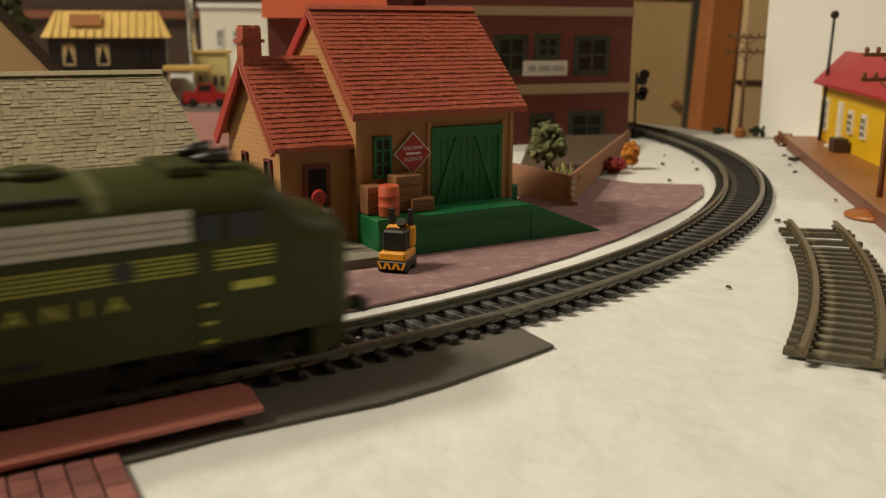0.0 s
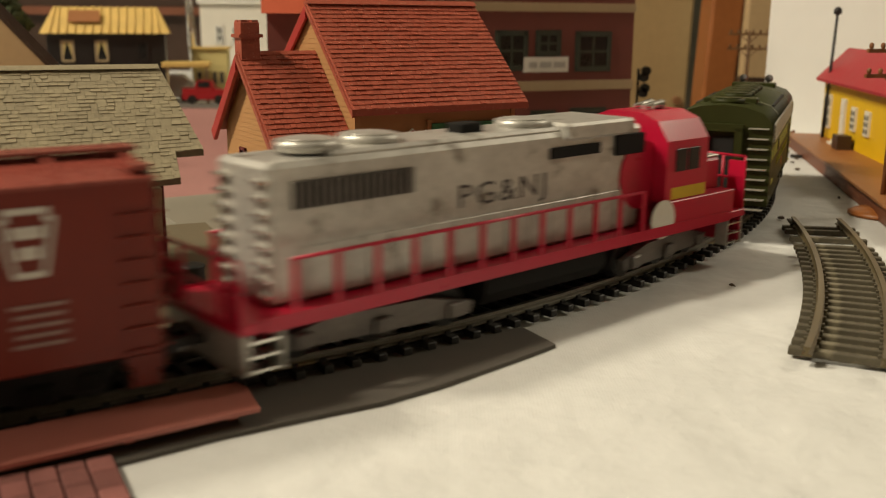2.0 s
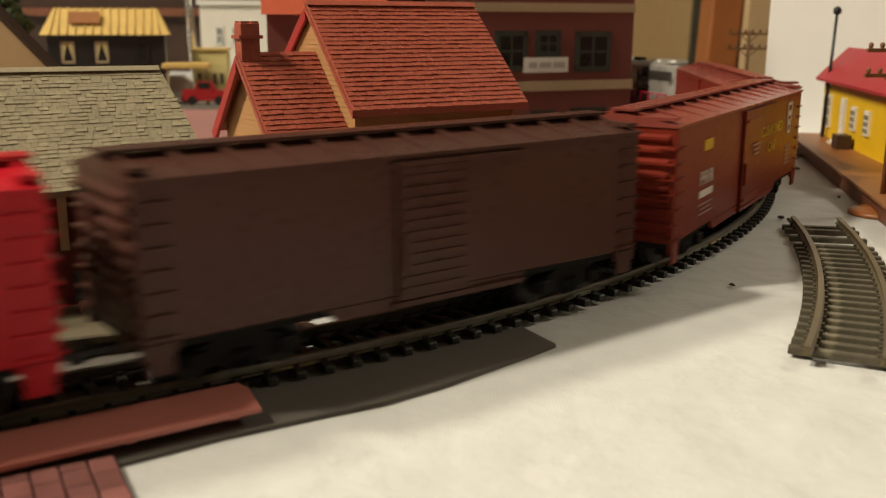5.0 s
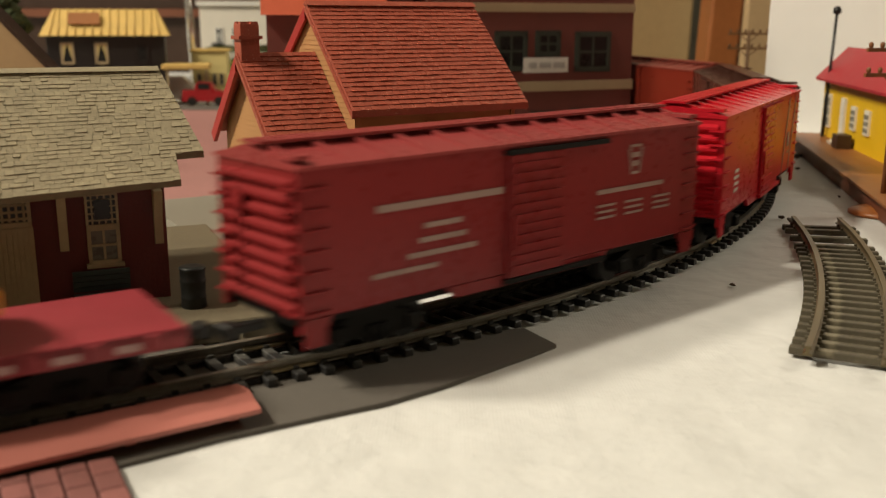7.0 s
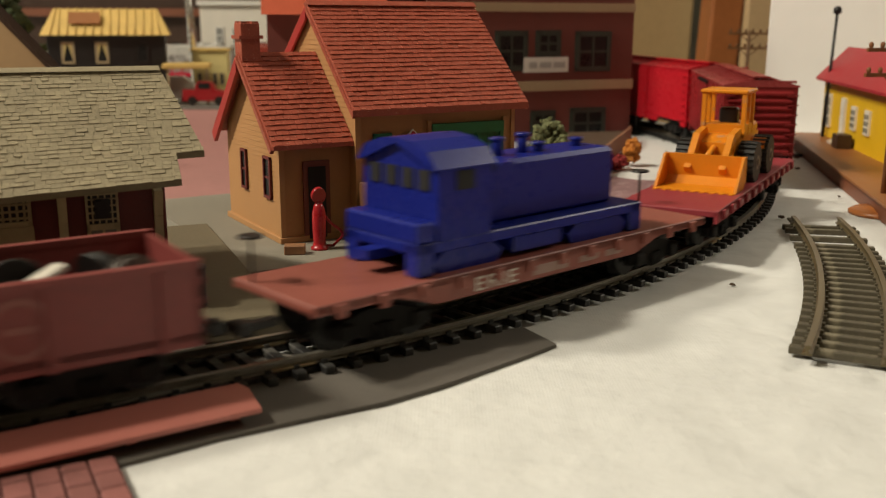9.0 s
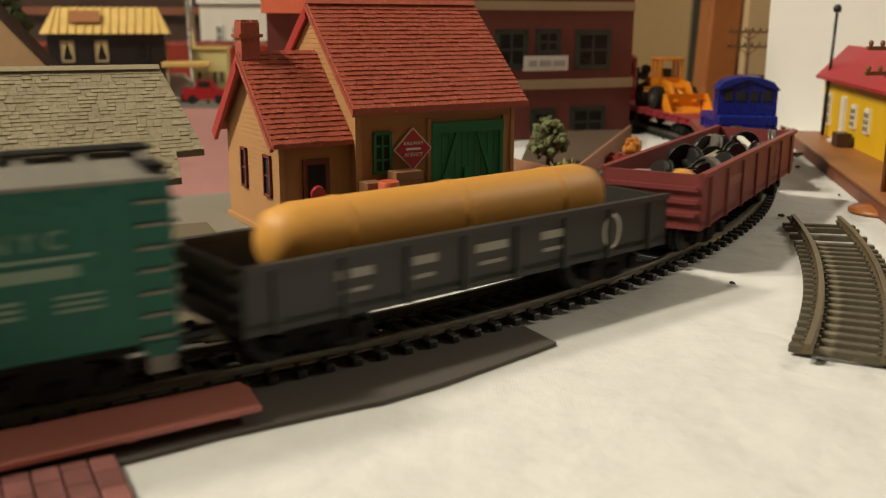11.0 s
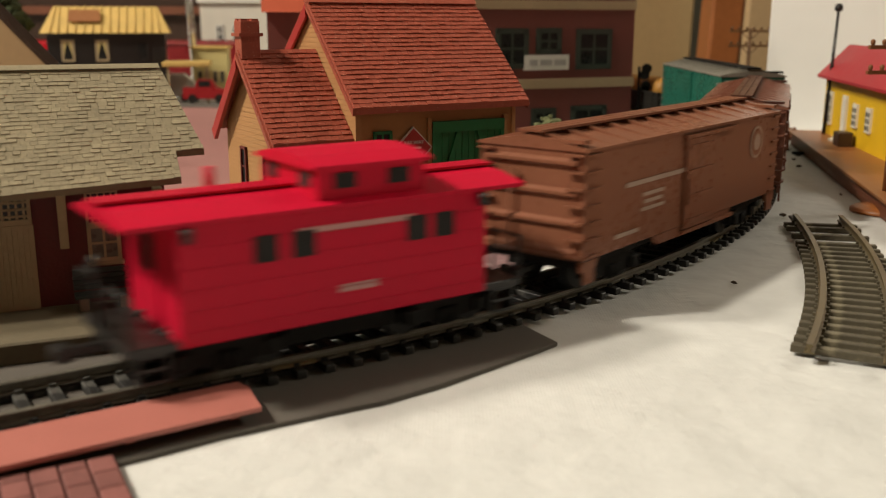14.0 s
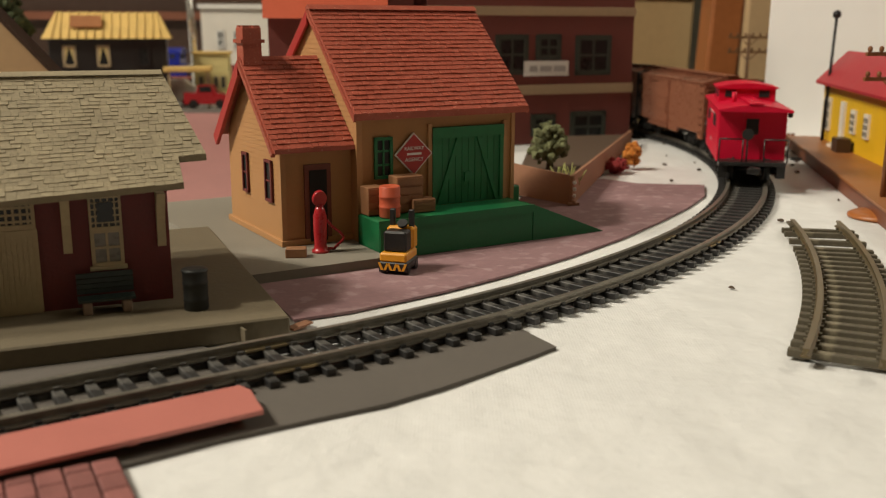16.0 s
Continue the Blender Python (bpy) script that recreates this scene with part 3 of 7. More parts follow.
def boxcar(label, L, paint, roof, door, front, rear, prints, tall=0.0485, end=None, door_x=0.0, door_w=0.021, group="freight cars", ribs=9, walk_mat=None, door_ribs=11, sill=0.0088):
    """A box car: body with ladders, ribbed ends and sliding doors, peaked ribbed roof, roof walk, underframe, trucks."""
    W, z0 = 0.0172, sill
    top = tall - 0.003
    car = thing("box_car", label, "train car", group=group)
    bm = bx(-L / 2, L / 2, -W, W, z0 + 0.003, top, bevel=0.0003)
    # sill stepped above the trucks
    c = L / 2 - 0.026
    for s in (-1, 1):
        y0, y1 = sorted((s * W, s * (W - 0.0015)))
        part("side_sill", prism(bmesh.new(), [(-c + 0.016, z0 + 0.003), (-c + 0.019, z0), (c - 0.019, z0), (c - 0.016, z0 + 0.003)], 1, y0, y1), paint, car)
        for e in (-1, 1):
            part("corner_plate", prism(bmesh.new(), [(e * L / 2, z0 + 0.003), (e * (L / 2 - 0.008), z0 + 0.003), (e * (L / 2 - 0.0065), z0), (e * L / 2, z0)], 1, y0, y1), paint, car)
    part("body", bm, paint, car)
    # ribbed ends
    em = paint if end is None else end
    for e in (-1, 1):
        for k in range(ribs):
            z = z0 + 0.005 + (top - z0 - 0.009) * k / (ribs - 1)
            bm = prism(bmesh.new(), [(e * L / 2, z - 0.0013), (e * (L / 2 + 0.0011), z - 0.0004), (e * (L / 2 + 0.0011), z + 0.0004), (e * L / 2, z + 0.0013)], 1, -W * 0.86, W * 0.86)
            part("end_rib", bm, em, car)
        for k in range(7):
            z = z0 + 0.004 + k * 0.0046
            for s in (-1, 1):
                if z < top - 0.001:
                    y0, y1 = sorted((s * W, s * (W + 0.0009)))
                    part("rung", bx(*sorted((e * (L / 2 - 0.0012), e * (L / 2 - 0.0072))), y0, y1, z, z + 0.0006), em, car)
                    part("rung", bx(*sorted((e * (L / 2 + 0.0004), e * (L / 2 + 0.0016))), *sorted((s * W * 0.98, s * W * 0.70)), z, z + 0.0006), em, car)
        br = bmesh.new()
        cyl(br, (e * (L / 2 + 0.002), 0.006, top - 0.009), (e * (L / 2 + 0.0012), 0.006, top - 0.009), 0.0028, seg=14)
        cyl(br, (e * (L / 2 + 0.0016), 0.006, top - 0.030), (e * (L / 2 + 0.0016), 0.006, top - 0.009), 0.0004, seg=6)
        part("brake_wheel", br, em, car)
        part("step", bx(*sorted((e * (L / 2 - 0.001), e * (L / 2 - 0.0065))), -W, -W + 0.0008, z0 - 0.0035, z0), em, car)
    # roof
    bm = bmesh.new()
    prism(bm, [(-W - 0.0006, top - 0.0008), (W + 0.0006, top - 0.0008), (W + 0.0006, top), (0, tall), (-W - 0.0006, top)], 0, -L / 2 - 0.0004, L / 2 + 0.0004)
    ro = part("roof", bm, roof, car)
    n = 12
    for i in range(n + 1):
        x = -L / 2 + 0.002 + (L - 0.004) * i / n
        bm = prism(bmesh.new(), [(-W, top + 0.0001), (W, top + 0.0001), (0.003, tall + 0.0006), (-0.003, tall + 0.0006)], 0, x - 0.0007, x + 0.0007)
        part("roof_rib", bm, roof, ro)
    wm = roof if walk_mat is None else walk_mat
    for y in (-0.0027, 0, 0.0027):
        part("roof_walk_board", bx(-L / 2 - 0.001, L / 2 + 0.001, y - 0.0012, y + 0.0012, tall + 0.0006, tall + 0.0013), wm, car)
    for e in (-1, 1):
        part("corner_step", bx(*sorted((e * L / 2, e * (L / 2 - 0.004))), -W + 0.001, -0.003, tall - 0.0018, tall - 0.0008), wm, car)
    # doors and tracks
    for s in (-1, 1):
        dr = bmesh.new()
        y0, y1 = sorted((s * W, s * (W + 0.0011)))
        box(dr, door_x - door_w / 2, door_x + door_w / 2, y0, y1, z0 + 0.002, top - 0.0028, bevel=0.0002)
        dob = part("door", dr, door, car)
        for i in range(door_ribs):
            z = z0 + 0.0045 + (top - z0 - 0.010) * i / (door_ribs - 1)
            part("door_rib", bx(door_x - door_w * 0.44, door_x + door_w * 0.44, *sorted((s * (W + 0.001), s * (W + 0.0016))), z - 0.0006, z + 0.0006), door, dob)
        part("latch", bx(door_x - door_w * 0.45, door_x - door_w * 0.38, *sorted((s * W, s * (W + 0.0019))), z0 + 0.010, z0 + 0.018), door, dob)
        for z in (z0 + 0.0012, top - 0.0022):
            part("door_track", bx(door_x - door_w * 0.55, door_x + door_w * 1.35, *sorted((s * W, s * (W + 0.0014))), z - 0.0006, z + 0.0006), T["charcoal"] if roof is T["oxide_roof"] else door, car)
    under = bmesh.new()
    box(under, -L / 2 + 0.004, L / 2 - 0.004, -0.004, 0.004, 0.008, z0 + 0.0035)
    box(under, -0.02, 0.012, -0.014, -0.009, 0.0075, z0 + 0.003)
    box(under, -L / 2 + 0.001, L / 2 - 0.001, -0.0155, 0.0155, z0 + 0.001, z0 + 0.0032)
    part("underframe", under, T["charcoal"], car)
    cx = L / 2 - 0.024
    tk = [truck(car, cx), truck(car, -cx)]
    for e in (1, -1):
        coupler(car, e * (L / 2 - 0.001), e)
    if prints:
        prints(car, L, W + 0.0002, z0, top)
    register(car, front, rear, tk, cx)
    return car


def print_cushioned(number_gold):
    def go(car, L, y, z0, top):
        y = -y
        keystone(car, L * 0.370, top - 0.0105, 0.0132, T["chalk"], y)
        words("CUSHIONED", 0.0058, T["gold"], car, side_pose(L * 0.195, top - 0.0125, y), "lettering", wide=1.15)
        words("CAR", 0.0058, T["gold"], car, side_pose(L * 0.195, top - 0.0195, y), "lettering", wide=1.15)
        bars(car, -L * 0.318, top - 0.0088, 0.010, 0.0035, T["gold"], y, "emblem")
        words("PRR", 0.0066, T["chalk"], car, side_pose(-L * 0.318, top - 0.0196, y), "lettering", wide=1.25, spread=1.15)
        bars(car, -L * 0.318, top - 0.0245, 0.0155, 0.0024, T["chalk"], y)
        for k, w in enumerate((0.016, 0.012, 0.015)):
            bars(car, -L * 0.318, top - 0.0280 - k * 0.0016, w, 0.0006, T["dim"], y)
        bars(car, L * 0.02, top - 0.0095, 0.010, 0.0016, T["gold"], y)
        for k in range(3):
            bars(car, L * 0.02, top - 0.015 - k * 0.0018, 0.012 - 0.002 * k, 0.0007, T["dim"], y - 0.0016)
        for k in range(5):
            bars(car, L * 0.375, top - 0.0225 - k * 0.0019, 0.010 - 0.001 * (k % 2), 0.0007, T["dim"], y)
    return go


def print_slant(car, L, y, z0, top):
    y = -y
    for x in (L * 0.29, L * 0.40):
        part("stripe", prism(bmesh.new(), [(x - 0.0055, z0 + 0.001), (x - 0.0042, z0 + 0.001), (x + 0.0055, top - 0.002), (x + 0.0042, top - 0.002)], 1, y - 0.00012, y), T["dim"], car)
    bars(car, L * 0.345, z0 + 0.017, 0.005, 0.006, T["dim"], y, "emblem")
    bars(car, L * 0.345, z0 + 0.0115, 0.006, 0.0007, T["dim"], y)
    for k, w in enumerate((0.006, 0.008, 0.007, 0.006)):
        bars(car, -L * 0.36, z0 + 0.0165 - k * 0.0022, w, 0.0011, T["chalk"], y)


def print_keystone40(car, L, y, z0, top):
    y = -y
    keystone(car, L * 0.285, top - 0.0085, 0.0085, T["dim"], y)
    bars(car, L * 0.275, top - 0.0165, 0.030, 0.0013, T["dim"], y)
    for x in (L * 0.20, L * 0.285, L * 0.375):
        for k in range(3):
            bars(car, x, top - 0.0205 - k * 0.0017, 0.008, 0.0007, T["dim"], y)
    bars(car, -L * 0.22, top - 0.0115, 0.040, 0.0017, T["dim"], y)
    for k, w in enumerate((0.012, 0.015, 0.022)):
        bars(car, -L * 0.22, top - 0.017 - k * 0.0034, w, 0.0013, T["dim"], y)
    bars(car, -L * 0.30, top - 0.027, 0.02, 0.0012, T["dim"], y)


def print_oval(car, L, y, z0, top):
    y = -y
    def ell(rx, rz, mat, dy):
        bm = bmesh.new()
        prism(bm, [(-L * 0.275 + rx * math.cos(a * math.pi / 16), (z0 + top) / 2 + 0.0035 + rz * math.sin(a * math.pi / 16)) for a in range(32)], 1, y - dy, y)
        return part("emblem", bm, mat, car, "pale oval emblem with a dark bar")
    ell(0.0245, 0.0112, M["black"], 0.0001)
    ell(0.0237, 0.0104, T["greenwhite"], 0.00018)
    zc = (z0 + top) / 2 + 0.0035
    bars(car, -L * 0.275, zc, 0.0525, 0.0062, M["black"], y - 0.00012)
    bars(car, -L * 0.275, zc, 0.0500, 0.0046, M["bench"], y - 0.0002)
    for i in range(7):
        bars(car, -L * 0.275 + (i - 3) * 0.0064, zc, 0.0040, 0.0030, T["greenwhite"], y - 0.00028)
    for dz in (0.0066, -0.0066):
        bars(car, -L * 0.275, zc + dz, 0.024, 0.0022, T["orange_red"], y - 0.00012)
    words("N Y C", 0.0052, T["dimgreen"], car, side_pose(L * 0.31, top - 0.0105, y), "lettering")
    bars(car, L * 0.31, top - 0.0138, 0.024, 0.0007, T["dimgreen"], y)
    bars(car, L * 0.31, top - 0.0166, 0.018, 0.0024, T["dimgreen"], y)
    for k in range(3):
        bars(car, L * 0.27, top - 0.0215 - k * 0.0014, 0.008, 0.0007, T["dimgreen"], y)
        bars(car, L * 0.37, top - 0.0215 - k * 0.0014, 0.009, 0.0006, T["dimgreen"], y)
    bars(car, -L * 0.29, z0 + 0.0055, 0.03, 0.0012, T["dimgreen"], y)


T["greenwhite"] = material("greenish_white_print", (0.44, 0.47, 0.37), 0.6, 0, 0.12, 150, 900)
T["dimgreen"] = material("faded_pale_green_print", (0.20, 0.30, 0.22), 0.6, 0, 0.12, 150, 900)


def print_diamond(car, L, y, z0, top):
    y = -y
    x, z, a, b = L * 0.30, top - 0.011, 0.0125, 0.0078
    for k, (f, mat) in enumerate(((1.0, T["dim2"]), (0.78, T["brown"]), (0.45, T["dim2"]))):
        if k == 2:
            bm = prism(bmesh.new(), [(x + 0.0045 * math.cos(i * math.pi / 8), z + 0.0045 * math.sin(i * math.pi / 8)) for i in range(16)], 1, y - 0.0003, y)
        else:
            bm = prism(bmesh.new(), [(x - a * f, z), (x, z - b * f), (x + a * f, z), (x, z + b * f)], 1, y - 0.0001 - 0.0001 * k, y)
        part("emblem", bm, mat, car, "pale diamond emblem")
    bars(car, x, z, 0.010, 0.0022, T["brown"], y - 0.0003)
    for k in range(4):
        bars(car, L * 0.355, top - 0.0215 - k * 0.0015, 0.007, 0.0008, T["dim2"], y)
    bars(car, L * 0.19, top - 0.0245, 0.0075, 0.0013, T["dim2"], y)
    for k, (w, h) in enumerate(((0.017, 0.0008), (0.0125, 0.0026), (0.0125, 0.0024), (0.018, 0.0008), (0.013, 0.001), (0.015, 0.001))):
        bars(car, -L * 0.31, top - 0.014 - k * 0.0026, w, h, T["dim2"], y)


def print_round(car, L, y, z0, top):
    y = -y
    for k, (r, mat) in enumerate(((0.0058, T["dim2"]), (0.0048, T["brown2"]), (0.0030, T["dim2"]))):
        bm = prism(bmesh.new(), [(L * 0.345 + r * math.cos(i * math.pi / 10), top - 0.0095 + r * math.sin(i * math.pi / 10)) for i in range(20)], 1, y - 0.0001 * (k + 1), y)
        part("emblem", bm, mat, car, "pale round emblem")
    bars(car, -L * 0.20, top - 0.0125, 0.040, 0.0014, T["dim2"], y)
    for k, w in enumerate((0.014, 0.012, 0.015)):
        bars(car, -L * 0.22, top - 0.0165 - k * 0.0022, w, 0.0011, T["dim2"], y)
    bars(car, -L * 0.33, top - 0.0265, 0.014, 0.0012, T["dim2"], y)


T["dim2"] = material("faded_tan_print", (0.42, 0.30, 0.24), 0.6, 0, 0.12, 150, 900)


def streamlined_diesel(front, rear):
    L, W = 0.166, 0.0178
    car = thing("streamlined_locomotive", "olive green streamlined diesel locomotive with gold lettering on the track", "locomotive", group="locomotives")
    prof = [(-W, 0.0095), (-W, 0.0365), (-W * 0.96, 0.0402), (-W * 0.80, 0.0432), (-W * 0.45, 0.0452), (0, 0.0460), (W * 0.45, 0.0452), (W * 0.80, 0.0432), (W * 0.96, 0.0402), (W, 0.0365), (W, 0.0095)]
    bm = bmesh.new()
    # body, then the rounded nose in shrinking rings
    stations = [(-L / 2, 1, 1, 0), (L / 2 - 0.024, 1, 1, 0), (L / 2 - 0.0195, 0.985, 0.975, 0), (L / 2 - 0.0160, 0.965, 0.80, 0), (L / 2 - 0.011, 0.93, 0.735, 0), (L / 2 - 0.006, 0.86, 0.71, 0), (L / 2 - 0.003, 0.72, 0.66, 0), (L / 2, 0.48, 0.58, 0)]
    rings = []
    for x, fy, fz, _ in stations:
        rings.append([bm.verts.new((x, y * fy, 0.0095 + (z - 0.0095) * fz)) for y, z in prof])
    for a, b in zip(rings, rings[1:]):
        for i in range(len(prof)):
            j = (i + 1) % len(prof)
            f = bm.faces.new((a[i], a[j], b[j], b[i]))
            f.smooth = 1 <= i <= 8
    bm.faces.new(rings[0])
    bm.faces.new(rings[-1][::-1])
    part("body", bm, T["olive"], car)
    for s in (-1, 1):
        y = s * W
        part("air_grille", bx(-L * 0.47, 0.0425, *sorted((y, y + s * 0.0003)), 0.0325, 0.0392), T["grille"], car, "dull silver air grille")
        for k in range(4):
            part("grille_bar", bx(-L * 0.47, 0.0425, *sorted((y, y + s * 0.0007)), 0.0327 + k * 0.00165, 0.0338 + k * 0.00165), T["grille"], car)
        for k in range(5):
            bm = bx(-L / 2 + 0.001, L / 2 - 0.0225, *sorted((y, y + s * 0.00015)), 0.0258 + k * 0.00095, 0.02612 + k * 0.00095)
            part("stripe", bm, T["lime"], car)
        words("PENNSYLVANIA", 0.0046, T["lime"], car, side_pose(-0.0083, 0.0215, y), "lettering", wide=1.2, spread=2.15)
        bars(car, -0.0085, 0.0172, 0.0034, 0.0034, T["orange_red"], y, "emblem")
        bars(car, 0.0555, 0.0219, 0.0085, 0.0019, T["lime"], y)
        bars(car, -0.0660, 0.0165, 0.0085, 0.0017, T["lime"], y)
        for x in (-0.0438, 0.0286):
            bm = bmesh.new()
            cyl(bm, (x, y, 0.0280), (x, y + s * 0.0005, 0.0280), 0.0023, seg=16)
            part("porthole", bm, M["glass"], car)
        for x in (-0.0180, -0.0060, 0.0085):
            part("step_slot", bx(x - 0.0030, x + 0.0030, *sorted((y, y + s * 0.0003)), 0.0113, 0.0126), M["dark"], car)
        part("side_window", bx(0.0440, 0.0490, *sorted((y, y + s * 0.0003)), 0.0320, 0.0378, bevel=0.0002), M["glass"], car)
        part("cab_window", bx(0.0508, 0.0585, *sorted((y * 0.99, y + s * 0.0004)), 0.0322, 0.0376), M["glass"], car)
        dr = bx(0.0432, 0.0475, *sorted((y, y + s * 0.0003)), 0.009, 0.031)
        part("cab_door", dr, T["olive"], car)
        sk = bmesh.new()
        prism(sk, [(-0.024, 0.003), (0.024, 0.003), (0.026, 0.0100), (-0.026, 0.0100)], 1, *sorted((s * 0.0165, s * 0.010)))
        part("fuel_tank", sk, T["charcoal"], car)
        for z in (0.0105, 0.0145, 0.0185):
            part("grab_iron", bx(0.0440, 0.0466, *sorted((y, y + s * 0.001)), z, z + 0.0006), T["lime"], car)
    # windscreens on the slope, headlight, number boards
    for s in (-1, 1):
        part("windscreen", bx(L / 2 - 0.0190, L / 2 - 0.0164, *sorted((s * 0.0015, s * 0.0125)), 0.0340, 0.0395, bevel=0.0004), M["glass"], car)
    hl = bmesh.new()
    cyl(hl, (L / 2 - 0.006, 0, 0.030), (L / 2 - 0.0005, 0, 0.0295), 0.003, seg=14)
    part("headlight", hl, T["grille"], car)
    # roof fans, hatches, horn
    for k, x in enumerate((-0.068, -0.038, -0.024, -0.010, 0.004, 0.016)):
        f = bmesh.new()
        cyl(f, (x, 0, 0.0452), (x, 0, 0.0472), 0.0062, seg=18)
        cyl(f, (x, 0, 0.0472), (x, 0, 0.0476), 0.0048, seg=12)
        part("roof_fan", f, T["olive"], car)
    for x in (-0.047, 0.0255):
        seam = [(q[0] * 1.005, q[1] + 0.0001) for q in prof[2:9]]
        part("roof_seam", prism(bmesh.new(), seam + [(p_, z_ - 0.0006) for p_, z_ in reversed(seam)], 0, x - 0.0014, x + 0.0014), T["olive_pale"], car, "paler roof seam")
    for e in (-1, 1):
        part("roof_edge_line", bx(-0.043, 0.022, *sorted((e * W * 0.80, e * W * 0.86)), 0.0425, 0.0433), M["dark"], car)
    for x in (-0.056, 0.045):
        part("roof_hatch", bx(x - 0.004, x + 0.004, -0.010, 0.010, 0.0446, 0.0468, bevel=0.0004), T["olive"], car)
    for x, y in ((0.052, -0.006), (0.052, 0.006)):
        h = bmesh.new()
        cyl(h, (x - 0.004, y, 0.0475), (x + 0.004, y, 0.0482), 0.0008, 0.002, seg=10)
        box(h, x - 0.001, x + 0.001, y - 0.0006, y + 0.0006, 0.044, 0.0477)
        part("horn", h, M["black"], car)
    # rear end: door, diaphragm, ladders
    part("end_door", bx(-L / 2 - 0.0004, -L / 2 + 0.0006, -0.0045, 0.0045, 0.008, 0.0345), M["dark"], car)
    dp = bmesh.new()
    for y in (-0.0062, 0.0062):
        box(dp, -L / 2 - 0.002, -L / 2, y - 0.0014, y + 0.0014, 0.006, 0.038)
    box(dp, -L / 2 - 0.002, -L / 2, -0.0076, 0.0076, 0.0365, 0.0392)
    part("diaphragm", dp, T["olive"], car)
    for k in range(9):
        for s in (-1, 1):
            part("rung", bx(-L / 2 - 0.0012, -L / 2 - 0.0004, *sorted((s * 0.0095, s * 0.0165)), 0.008 + k * 0.0037, 0.0085 + k * 0.0037), T["grille"], car)
    pl = bmesh.new()
    prism(pl, [(L / 2 - 0.012, -0.0145), (L / 2 - 0.001, -0.009), (L / 2 + 0.001, 0), (L / 2 - 0.001, 0.009), (L / 2 - 0.012, 0.0145)], 2, 0.0015, 0.0125)
    part("pilot", pl, T["olive"], car)
    tk = [truck(car, 0.047, 2, 0.031, "charcoal", True), truck(car, -0.047, 2, 0.031, "charcoal", True)]
    coupler(car, L / 2 - 0.002, 1)
    coupler(car, -L / 2 + 0.002, -1)
    register(car, front, rear, tk, 0.047)


